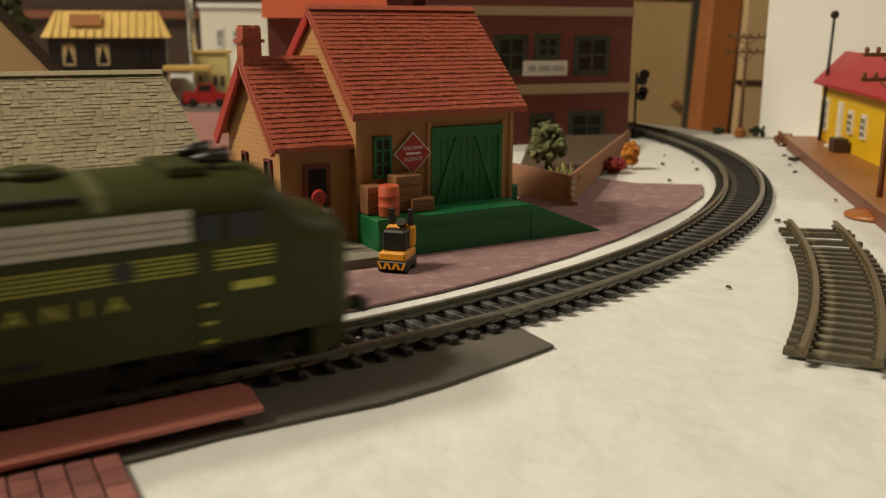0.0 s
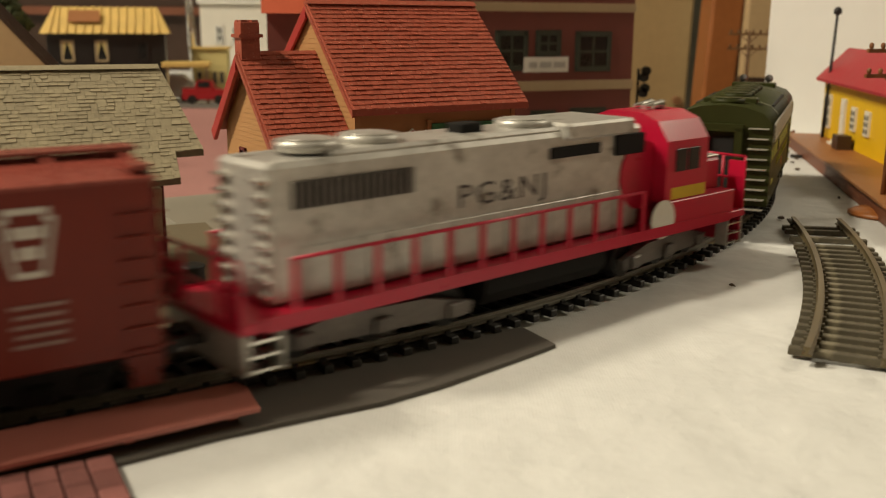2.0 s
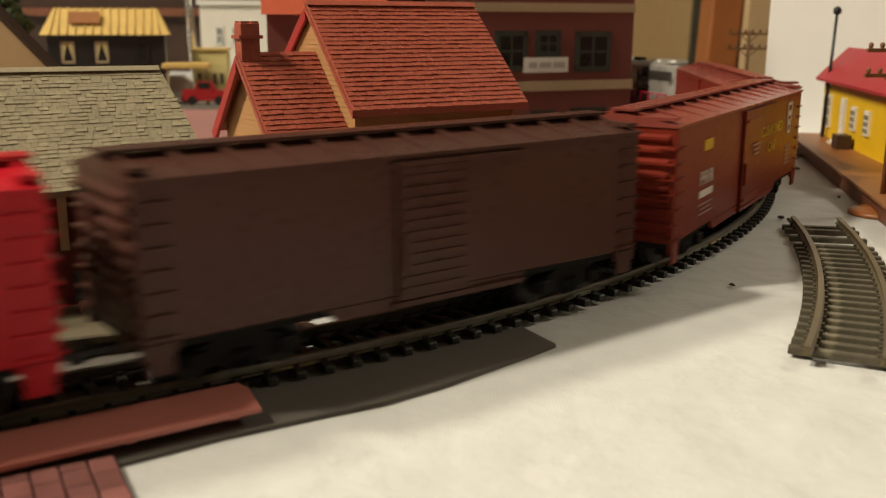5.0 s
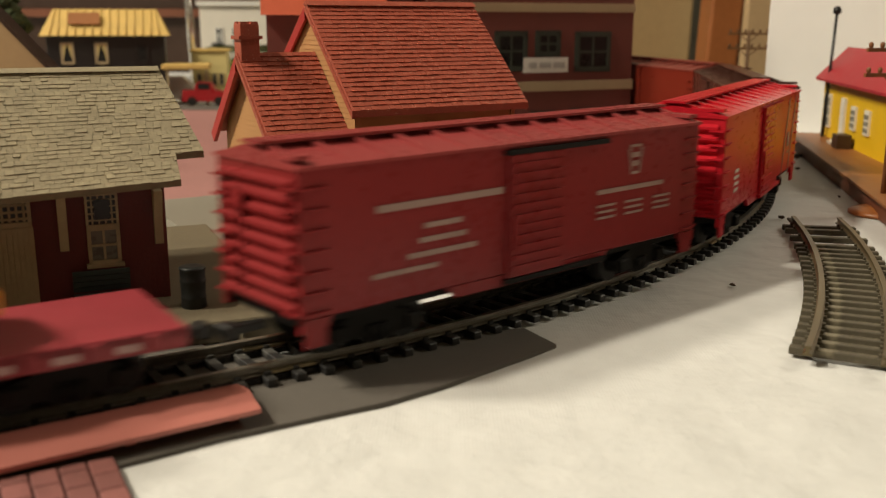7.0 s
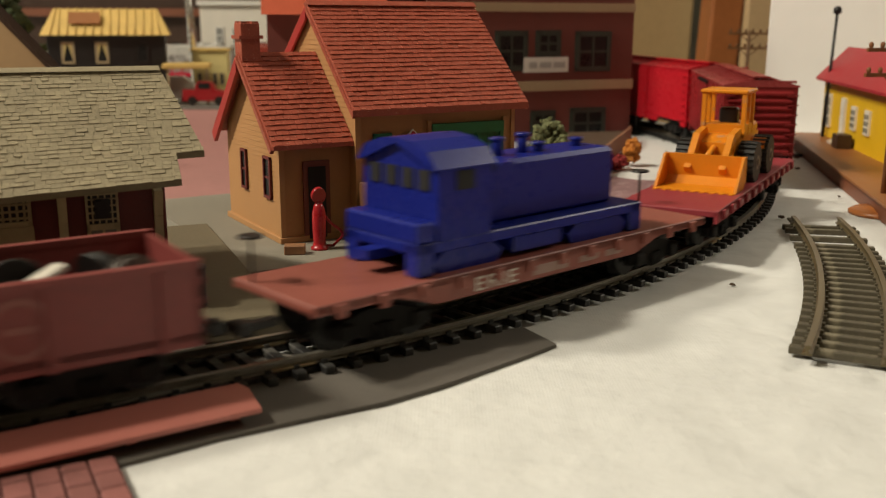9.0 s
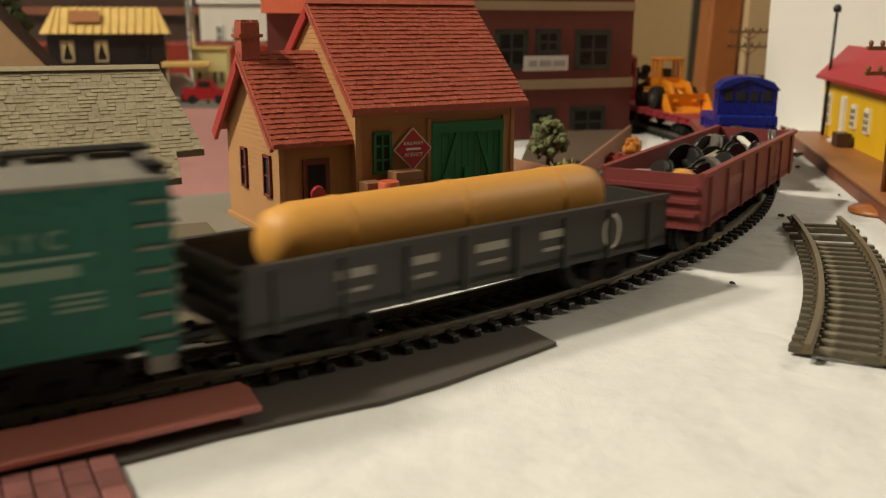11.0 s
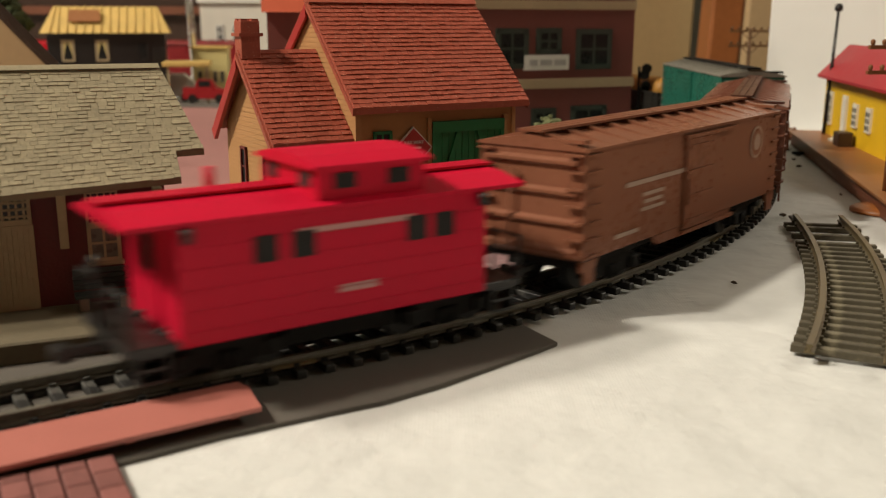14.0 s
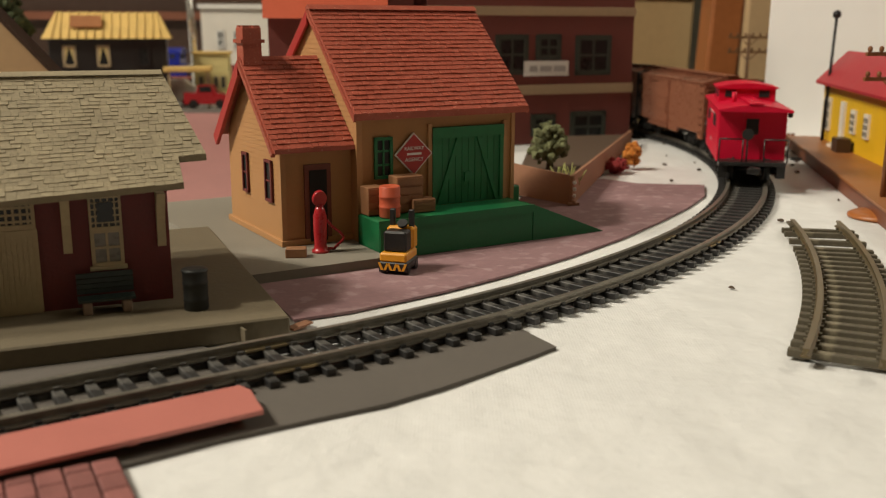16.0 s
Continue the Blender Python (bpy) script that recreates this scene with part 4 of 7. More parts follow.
def hood_diesel(front, rear):
    L = 0.195
    car = thing("hood_locomotive", "silver and crimson hood diesel locomotive with weathered sides on the track", "locomotive", group="locomotives")
    fr = bmesh.new()
    box(fr, -L / 2, L / 2, -0.0172, 0.0172, 0.0115, 0.0140, bevel=0.0003)
    part("walkway", fr, T["geepred"], car)
    hw = 0.0108
    body = bmesh.new()
    box(body, -L / 2 + 0.012, L * 0.235, -hw, hw, 0.0138, 0.0455, bevel=0.0012)
    box(body, -L / 2 + 0.03, L * 0.20, -hw * 0.85, hw * 0.85, 0.0445, 0.0468, bevel=0.0008)
    part("long_hood", body, T["silver"], car)
    # raised silver band low on the sides
    for s in (-1, 1):
        y = s * hw
        part("radiator_grille", bx(-L / 2 + 0.018, -L / 2 + 0.052, *sorted((y, y + s * 0.0006)), 0.0352, 0.0412), T["charcoal"], car)
        g = bmesh.new()
        for k in range(17):
            x = -L / 2 + 0.0185 + k * 0.0020
            box(g, x, x + 0.0008, *sorted((y, y + s * 0.0009)), 0.0352, 0.0412)
        part("grille_slats", g, T["steel"], car)
        part("air_intake", bx(L * 0.02, L * 0.13, *sorted((y, y + s * 0.0006)), 0.0385, 0.0415), T["charcoal"], car)
        part("vent_box", bx(L * 0.165, L * 0.235, *sorted((y, y + s * 0.0012)), 0.0370, 0.0430, bevel=0.0003), T["charcoal"], car)
        words("PG&NJ", 0.0085, M["ink"], car, side_pose(-L * 0.07, 0.0318, y), "lettering", wide=1.25, spread=1.15)
        for k in range(13):
            x = -L / 2 + 0.020 + k * 0.0092
            part("hood_door", bx(x, x + 0.0084, *sorted((y, y + s * 0.0004)), 0.0150, 0.0265, bevel=0.00015), T["silver"], car)
        # red roundel where the colours meet
        rd = prism(bmesh.new(), [(L * 0.235 + 0.0105 * math.cos(i * math.pi / 14), 0.0300 + 0.0105 * math.sin(i * math.pi / 14)) for i in range(28)], 1, *sorted((y, y + s * 0.0005)))
        part("roundel", rd, T["geepred"], car, "crimson disc")
        # sill stripe, handrail with stanchions
        ys = s * 0.0172
        part("sill_stripe", bx(-L / 2 + 0.006, L / 2 - 0.010, *sorted((ys, ys + s * 0.0003)), 0.0112, 0.0145), T["geepred"], car)
        hr = bmesh.new()
        cyl(hr, (-L / 2 + 0.013, ys, 0.0262), (L * 0.20, ys, 0.0262), 0.0005, seg=6)
        part("handrail", hr, T["geepred"], car)
        for k in range(12):
            x = -L / 2 + 0.014 + k * 0.0112
            part("stanchion", bx(x - 0.0008, x + 0.0008, *sorted((ys - s * 0.0006, ys)), 0.014, 0.0262), T["geepred"], car)
        for e in (-1, 1):
            for k in range(3):
                part("tread", bx(*sorted((e * (L / 2 - 0.0095), e * (L / 2 - 0.002))), *sorted((ys, ys - s * 0.0045)), 0.0030 + k * 0.0032, 0.0036 + k * 0.0032), T["chrome"], car)
            for xx in (0.0015, 0.0100):
                part("step_side", bx(*sorted((e * (L / 2 - xx), e * (L / 2 - xx - 0.0006))), *sorted((ys, ys - s * 0.0045)), 0.0026, 0.0115), T["silver"], car)
    # cab and short hood
    cab = bmesh.new()
    prism(cab, [(-0.0165, 0.0138), (0.0165, 0.0138), (0.0165, 0.040), (0.0125, 0.0458), (0.006, 0.0482), (-0.006, 0.0482), (-0.0125, 0.0458), (-0.0165, 0.040)], 0, L * 0.262, L * 0.375)
    cabo = part("cab", cab, T["geepred"], car, "glossy crimson cab")
    for s in (-1, 1):
        y = s * 0.0165
        for x in (L * 0.300, L * 0.335):
            part("cab_window", bx(x - 0.0030, x + 0.0030, *sorted((y, y + s * 0.0004)), 0.0305, 0.0375, bevel=0.0002), M["glass"], cabo)
        bars(car, L * 0.325, 0.0238, 0.0185, 0.0036, T["gold"], y, "number_bar")
        rr = prism(bmesh.new(), [(L * 0.255 + 0.006 * math.cos(i * math.pi / 12), 0.0165 + 0.006 * math.sin(i * math.pi / 12)) for i in range(24)], 1, *sorted((y * 1.03, y * 1.03 + s * 0.0004)))
        part("white_disc", rr, M["white"], car)
        part("battery_box", bx(L * 0.262, L * 0.46, *sorted((s * 0.0108, s * 0.0172)), 0.0138, 0.0215, bevel=0.0003), T["geepred"], car)
        part("windscreen", bx(L * 0.375, L * 0.375 + 0.0004, *sorted((s * 0.0085, s * 0.0150)), 0.0305, 0.0385), M["glass"], cabo)
    part("short_hood", bx(L * 0.375, L * 0.463, -hw, hw, 0.0138, 0.0318, bevel=0.0012), T["geepred"], car)
    part("hood_top", bx(L * 0.377, L * 0.461, -hw * 0.95, hw * 0.95, 0.0316, 0.0324, bevel=0.0003), T["silver"], car)
    # end rails and pilots
    for e in (-1, 1):
        er = bmesh.new()
        x = e * (L / 2 - 0.0008)
        for y in (-0.0162, -0.008, 0.008, 0.0162):
            cyl(er, (x, y, 0.012), (x, y, 0.0315 if e > 0 else 0.027), 0.0005, seg=6)
        for z in (0.0315, 0.024) if e > 0 else (0.027, 0.020):
            cyl(er, (x, -0.0162, z), (x, 0.0162, z), 0.0005, seg=6)
        box(er, *sorted((x, x - e * 0.0006)), -0.0168, -0.0105, 0.012, 0.030 if e > 0 else 0.0225)
        box(er, *sorted((x, x - e * 0.0006)), 0.0105, 0.0168, 0.012, 0.030 if e > 0 else 0.0225)
        part("end_rail", er, T["geepred"], car)
        part("pilot", bx(*sorted((x, x - e * 0.002)), -0.0168, 0.0168, 0.0025, 0.0125, bevel=0.0003), T["silver"] if e < 0 else T["geepred"], car)
    # silver ladder rungs on the rear hood end, roof fans
    for k in range(8):
        for s in (-1, 1):
            part("rung", bx(-L / 2 + 0.0108, -L / 2 + 0.0122, *sorted((s * 0.005, s * 0.0104)), 0.016 + k * 0.0036, 0.0167 + k * 0.0036), T["chrome"], car)
    for x in (-0.068, -0.050, 0.004):
        f = bmesh.new()
        cyl(f, (x, 0, 0.0462), (x, 0, 0.0486), 0.0076, seg=20)
        cyl(f, (x, 0, 0.0486), (x, 0, 0.0490), 0.0060, seg=16)
        part("roof_fan", f, T["silver"], car)
    part("dynamic_brake_box", bx(L * 0.05, L * 0.205, -0.0125, 0.0125, 0.043, 0.0478, bevel=0.0008), T["silver"], car)
    part("exhaust_stack", bx(-0.022, -0.014, -0.003, 0.003, 0.046, 0.0492, bevel=0.0003), T["charcoal"], car)
    hn = bmesh.new()
    for y in (-0.002, 0.002):
        cyl(hn, (L * 0.30, y, 0.0492), (L * 0.345, y, 0.0496), 0.0006, 0.0016, seg=10)
    box(hn, L * 0.31, L * 0.32, -0.003, 0.003, 0.048, 0.0494)
    part("horn", hn, T["chrome"], car)
    ft = bmesh.new()
    prism(ft, [(-0.015, 0.004), (0.015, 0.004), (0.0168, 0.007), (0.0168, 0.0115), (-0.0168, 0.0115), (-0.0168, 0.007)], 0, -0.026, 0.022)
    part("fuel_tank", ft, T["charcoal"], car)
    tk = [truck(car, 0.056, 3, 0.042, "steel", True), truck(car, -0.056, 3, 0.042, "steel", True)]
    coupler(car, L / 2 - 0.002, 1)
    coupler(car, -L / 2 + 0.002, -1)
    register(car, front, rear, tk, 0.056)


def flat_base(name, label, L, paint, front, rear, fish=False, deck=0.0145):
    car = thing(name, label, "train car", group="freight cars")
    W = 0.0172
    bm = bx(-L / 2, L / 2, -W, W, deck - 0.0022, deck, bevel=0.0003)
    part("deck", bm, paint, car)
    for s in (-1, 1):
        sd = bmesh.new()
        y0, y1 = sorted((s * W, s * (W - 0.0012)))
        if fish:
            prism(sd, [(-L * 0.34, deck - 0.0024), (-L * 0.26, deck - 0.0062), (L * 0.26, deck - 0.0062), (L * 0.34, deck - 0.0024), (L / 2, deck - 0.0024), (L / 2, deck - 0.0003), (-L / 2, deck - 0.0003), (-L / 2, deck - 0.0024)], 1, y0, y1)
        else:
            prism(sd, [(-L / 2, deck - 0.0042), (L / 2, deck - 0.0042), (L / 2, deck - 0.0003), (-L / 2, deck - 0.0003)], 1, y0, y1)
        part("side_sill", sd, paint, car)
        for k in range(12):
            x = -L / 2 + 0.007 + k * (L - 0.014) / 11
            part("stake_pocket", bx(x - 0.0013, x + 0.0013, *sorted((s * W, s * (W + 0.0011))), deck - 0.0036, deck - 0.0004, bevel=0.0002), paint, car)
    under = bmesh.new()
    box(under, -L / 2 + 0.004, L / 2 - 0.004, -0.005, 0.005, 0.0075, deck - 0.002)
    box(under, -0.03, 0.03, -0.012, 0.012, 0.0085, deck - 0.002)
    part("underframe", under, T["charcoal"], car)
    br = bmesh.new()
    cyl(br, (-L / 2 + 0.001, 0.010, deck), (-L / 2 + 0.001, 0.010, deck + 0.011), 0.0004, seg=6)
    cyl(br, (-L / 2 + 0.001, 0.010, deck + 0.011), (-L / 2 + 0.001, 0.010, deck + 0.0116), 0.0030, seg=14)
    part("brake_wheel", br, M["black"], car)
    cx = L / 2 - 0.023
    tk = [truck(car, cx), truck(car, -cx)]
    for e in (1, -1):
        coupler(car, e * (L / 2 - 0.001), e)
    register(car, front, rear, tk, cx)
    return car


LOADS = []


def front_loader(car, x, z):
    """Wheel loader standing on a flat car, bucket to the rear of the train."""
    m = thing("wheel_loader", "orange yellow toy wheel loader standing on the red flat car", "construction vehicle")
    LOADS.append((m, car, pose(x, 0, z - 0.0006, 0, 0, 180)))
    m.scale = (0.92, 0.92, 0.92)
    body = bmesh.new()
    prism(body, [(-0.032, 0.0085), (-0.006, 0.0085), (-0.004, 0.006), (0.004, 0.006), (0.010, 0.0095), (0.016, 0.010), (0.016, 0.017), (0.006, 0.0195), (-0.014, 0.0195), (-0.031, 0.0185)], 1, -0.0085, 0.0085)
    box(body, -0.036, -0.030, -0.0115, 0.0115, 0.007, 0.0125, bevel=0.0006)
    for s in (-1, 1):
        prism(body, [(-0.030, 0.0125), (-0.026, 0.0165), (-0.016, 0.0165), (-0.012, 0.0125), (-0.0135, 0.012), (-0.017, 0.0152), (-0.025, 0.0152), (-0.0285, 0.012)], 1, *sorted((s * 0.0085, s * 0.0150)))
    part("body", body, T["amber"], m)
    cab = bmesh.new()
    z0, z1 = 0.0190, 0.0365
    for px, py in ((-0.0135, -0.0085), (-0.0135, 0.0085), (0.0025, -0.0085), (0.0025, 0.0085), (-0.0055, -0.0085), (-0.0055, 0.0085)):
        box(cab, px - 0.0009, px + 0.0009, py - 0.0009, py + 0.0009, z0, z1)
    box(cab, -0.0155, 0.0040, -0.0102, 0.0102, z1, z1 + 0.0018, bevel=0.0006)
    box(cab, -0.0140, 0.0030, -0.0092, 0.0092, z0 - 0.001, z0 + 0.0045)
    part("cab", cab, T["amber"], m)
    part("seat", bx(-0.011, -0.006, -0.004, 0.004, z0 + 0.003, z0 + 0.011, bevel=0.0008), M["black"], m)
    part("bonnet", bx(-0.0315, -0.0150, -0.0080, 0.0080, 0.018, 0.0225, bevel=0.001), T["amber"], m)
    part("side_grille", bx(-0.028, -0.018, -0.0089, -0.0084, 0.0125, 0.0185), M["black"], m)
    for s in (-1, 1):
        arm = prism(bmesh.new(), [(0.002, 0.0185), (0.006, 0.0225), (0.018, 0.0210), (0.031, 0.0080), (0.0285, 0.0050), (0.016, 0.0165), (0.008, 0.0175)], 1, *sorted((s * 0.0058, s * 0.0085)))
        part("lift_arm", arm, T["amber"], m)
    cy = bmesh.new()
    cyl(cy, (0.006, 0, 0.017), (0.028, 0, 0.012), 0.0014, seg=10)
    part("ram", cy, T["amber"], m)
    bk = bmesh.new()
    outer = [(0.0285, 0.0135), (0.0275, 0.004), (0.032, 0.0004), (0.046, 0.0002), (0.046, 0.0010), (0.0325, 0.0014), (0.0290, 0.0045), (0.0300, 0.0135)]
    prism(bk, outer, 1, -0.0165, 0.0165)
    for s in (-1, 1):
        prism(bk, [(0.0285, 0.0135), (0.0280, 0.004), (0.0320, 0.0006), (0.0455, 0.0006), (0.0330, 0.0135)], 1, *sorted((s * 0.0165, s * 0.0155)))
    for k in range(9):
        y = -0.0150 + k * 0.00375
        box(bk, 0.0455, 0.0482, y - 0.0009, y + 0.0009, 0.0002, 0.0010)
    part("bucket", bk, T["amber"], m)
    for wx in (-0.0205, 0.0075):
        for s in (-1, 1):
            w = bmesh.new()
            y0, y1 = s * 0.0095, s * 0.0165
            cyl(w, (wx, y0, 0.0088), (wx, y1, 0.0088), 0.0080, seg=24)
            for k in range(20):
                a = 2 * math.pi * k / 20
                box(w, -0.0007, 0.0007, *sorted((y0, y1)), 0.0078, 0.0088, turn=pose(wx, 0, 0.0088, 0, math.degrees(a), 0))
            tw = part("wheel", w, T["tyre"], m)
            h = bmesh.new()
            cyl(h, (wx, y1 - s * 0.0004, 0.0088), (wx, y1 + s * 0.0003, 0.0088), 0.0030, seg=16)
            cyl(h, (wx, y1, 0.0088), (wx, y1 + s * 0.0008, 0.0088), 0.0016, seg=10)
            part("hub", h, T["steel"], tw, "dull metal hub")
    return m


def toy_switcher(car, x, z):
    """Blue plastic switcher shell carried as a load, cab to the rear."""
    m = thing("toy_locomotive", "deep blue plastic switcher locomotive shell resting on the flat car", "locomotive")
    LOADS.append((m, car, pose(x, 0, z)))
    b = bmesh.new()
    box(b, -0.044, 0.044, -0.0145, 0.0145, 0.0055, 0.0085, bevel=0.0004)
    for s in (-1, 1):
        for x0, x1 in ((-0.036, -0.016), (0.014, 0.036)):
            prism(b, [(x0, 0.0), (x1, 0.0), (x1 + 0.002, 0.003), (x1 - 0.002, 0.0058), (x0 + 0.002, 0.0058), (x0 - 0.002, 0.003)], 1, *sorted((s * 0.0085, s * 0.0135)))
        box(b, -0.010, 0.009, *sorted((s * 0.006, s * 0.0140)), 0.001, 0.0058, bevel=0.0005)
        for e in (-1, 1):
            box(b, *sorted((e * 0.0385, e * 0.0440)), *sorted((s * 0.0095, s * 0.0145)), 0.0, 0.0085, bevel=0.0004)
    box(b, -0.050, 0.050, -0.0025, 0.0025, 0.0035, 0.006)
    part("frame", b, T["blue"], m)
    hood = bmesh.new()
    box(hood, -0.018, 0.0375, -0.0085, 0.0085, 0.0083, 0.0250, bevel=0.0012)
    prism(hood, [(-0.020, 0.0185), (-0.008, 0.0185), (-0.008, 0.0250), (-0.0125, 0.0250), (-0.019, 0.0215)], 1, -0.0115, 0.0115)
    box(hood, 0.036, 0.0395, -0.0065, 0.0065, 0.010, 0.0235, bevel=0.0006)
    part("hood", hood, T["blue"], m)
    cab = bmesh.new()
    prof = [(-0.0145, 0.0083), (0.0145, 0.0083), (0.0145, 0.0262), (0.0115, 0.0296), (0.006, 0.0315), (0, 0.0320), (-0.006, 0.0315), (-0.0115, 0.0296), (-0.0145, 0.0262)]
    prism(cab, prof, 0, -0.0375, -0.0195)
    co = part("cab", cab, T["blue"], m)
    prism_roof = prism(bmesh.new(), [(-0.0155, 0.0262), (-0.012, 0.0302), (-0.006, 0.0322), (0, 0.0328), (0.006, 0.0322), (0.012, 0.0302), (0.0155, 0.0262), (0.0145, 0.0258), (0, 0.0315), (-0.0145, 0.0258)], 0, -0.0390, -0.0185)
    part("cab_roof", prism_roof, T["blue"], co)
    for s in (-1, 1):
        part("cab_window", bx(-0.0315, -0.0255, *sorted((s * 0.0145, s * 0.0148)), 0.0205, 0.0252), M["dark"], co)
    for y in (-0.0095, -0.0032, 0.0032, 0.0095):
        part("rear_window", bx(-0.0379, -0.0374, y - 0.0022, y + 0.0022, 0.0205, 0.0255), M["dark"], co)
    part("step_box", bx(-0.0440, -0.0380, -0.0145, 0.0145, 0.0083, 0.0135, bevel=0.0006), T["blue"], m)
    st = bmesh.new()
    for xx, h in ((-0.003, 0.030), (0.007, 0.0305), (0.0135, 0.0275), (0.030, 0.0275)):
        cyl(st, (xx, 0, 0.0245), (xx, 0, h), 0.0016, seg=12)
        cyl(st, (xx, 0, h - 0.001), (xx, 0, h), 0.0020, seg=12)
    part("stack", st, T["blue"], m)
    return m


def gondola(name, label, L, paint, front, rear, high, ribs, deck=0.0125):
    car = thing(name, label, "train car", group="freight cars")
    W = 0.0170
    fl = bx(-L / 2, L / 2, -W, W, deck - 0.0015, deck)
    part("floor", fl, paint, car)
    for s in (-1, 1):
        part("side", bx(-L / 2, L / 2, *sorted((s * W, s * (W - 0.0012))), deck - 0.003, high, bevel=0.0002), paint, car)
        rb = bmesh.new()
        for k in range(ribs):
            x = -L / 2 + 0.008 + k * (L - 0.016) / (ribs - 1)
            box(rb, x - 0.0008, x + 0.0008, *sorted((s * W, s * (W + 0.0008))), deck - 0.003, high - 0.001)
        box(rb, -L / 2, L / 2, *sorted((s * (W - 0.0014), s * (W + 0.0010))), high - 0.0008, high + 0.0006)
        part("side_ribs", rb, paint, car)
    for e in (-1, 1):
        bm = bx(*sorted((e * L / 2, e * (L / 2 - 0.0012))), -W, W, deck - 0.003, high)
        for k in range(3):
            z = deck + 0.002 + k * 0.0042
            box(bm, *sorted((e * L / 2, e * (L / 2 + 0.0012))), -W * 0.9, W * 0.9, z - 0.0007, z + 0.0007)
        part("end", bm, paint, car)
    under = bmesh.new()
    box(under, -L / 2 + 0.004, L / 2 - 0.004, -0.005, 0.005, 0.0075, deck - 0.001)
    part("underframe", under, T["charcoal"], car)
    cx = L / 2 - 0.022
    tk = [truck(car, cx), truck(car, -cx)]
    for e in (1, -1):
        coupler(car, e * (L / 2 - 0.001), e)
    register(car, front, rear, tk, cx)
    return car


def loose_wheels(car, L, deck):
    """Spare wheelsets, frames and scrap lying in a gondola."""
    rnd = random.Random(4)
    for k in range(13):
        x = -L / 2 + 0.012 + k * (L - 0.024) / 12
        m = thing("spare_wheelset", "loose dark wheelset lying in the gondola car", "wheelset", group="loose wheelsets")
        b = bmesh.new()
        cyl(b, (0, -0.0105, 0), (0, 0.0105, 0), 0.0012, seg=8)
        for s in (-1, 1):
            cyl(b, (0, s * 0.0066, 0), (0, s * 0.0074, 0), 0.0064, seg=18)
            cyl(b, (0, s * 0.0074, 0), (0, s * 0.0096, 0), 0.0057, seg=18)
        part("wheels", b, M["black"] if k % 3 else T["steel"], m)
        LOADS.append((m, car, pose(x, rnd.uniform(-0.003, 0.003), deck + 0.0062 + rnd.uniform(0, 0.004), rnd.uniform(-25, 25), 0, rnd.uniform(-70, 70))))
    for k, (x, mat, lab) in enumerate(((0.042, M["white"], "pale plastic scrap strip"), (-0.002, T["chrome"], "bright metal scrap strip"), (-0.05, M["stone"], "tan plastic scrap strip"))):
        m = thing("scrap_strip", lab + " lying in the gondola car", "scrap", group="scrap strips")
        part("strip", bx(-0.010, 0.010, -0.0015, 0.0015, 0, 0.0015, bevel=0.0003), mat, m)
        LOADS.append((m, car, pose(x, 0.004 * (k - 1), deck + 0.0105, 8, -12 + 8 * k, 35 - 40 * k)))
    m = thing("scrap_lump", "orange and yellow plastic lump lying in the gondola car", "scrap")
    part("lump", lathe(bmesh.new(), [(0.002, 0), (0.006, 0.002), (0.0065, 0.005), (0.003, 0.0075)], seg=12), T["tank"], m)
    LOADS.append((m, car, pose(-L / 2 + 0.018, -0.004, deck + 0.006)))


def pipe_load(car, L, deck):
    m = thing("tank_load", "long orange tan tank lying in the black gondola", "tank load")
    b = bmesh.new()
    prof = [(0.0005, -0.056), (0.005, -0.0555), (0.0078, -0.053), (0.0090, -0.048), (0.0090, 0.048), (0.0078, 0.053), (0.005, 0.0555), (0.0005, 0.056)]
    lathe(b, prof, seg=24)
    bmesh.ops.transform(b, matrix=pose(0, 0, 0, 0, 90, 0), verts=b.verts)
    part("tank", b, T["tank"], m)
    for x in (-0.036, 0.0, 0.036):
        c = bmesh.new()
        cyl(c, (x - 0.0006, 0, 0), (x + 0.0006, 0, 0), 0.0093, seg=24)
        part("band", c, T["tank"], m)
    LOADS.append((m, car, pose(0, 0, deck + 0.0125)))


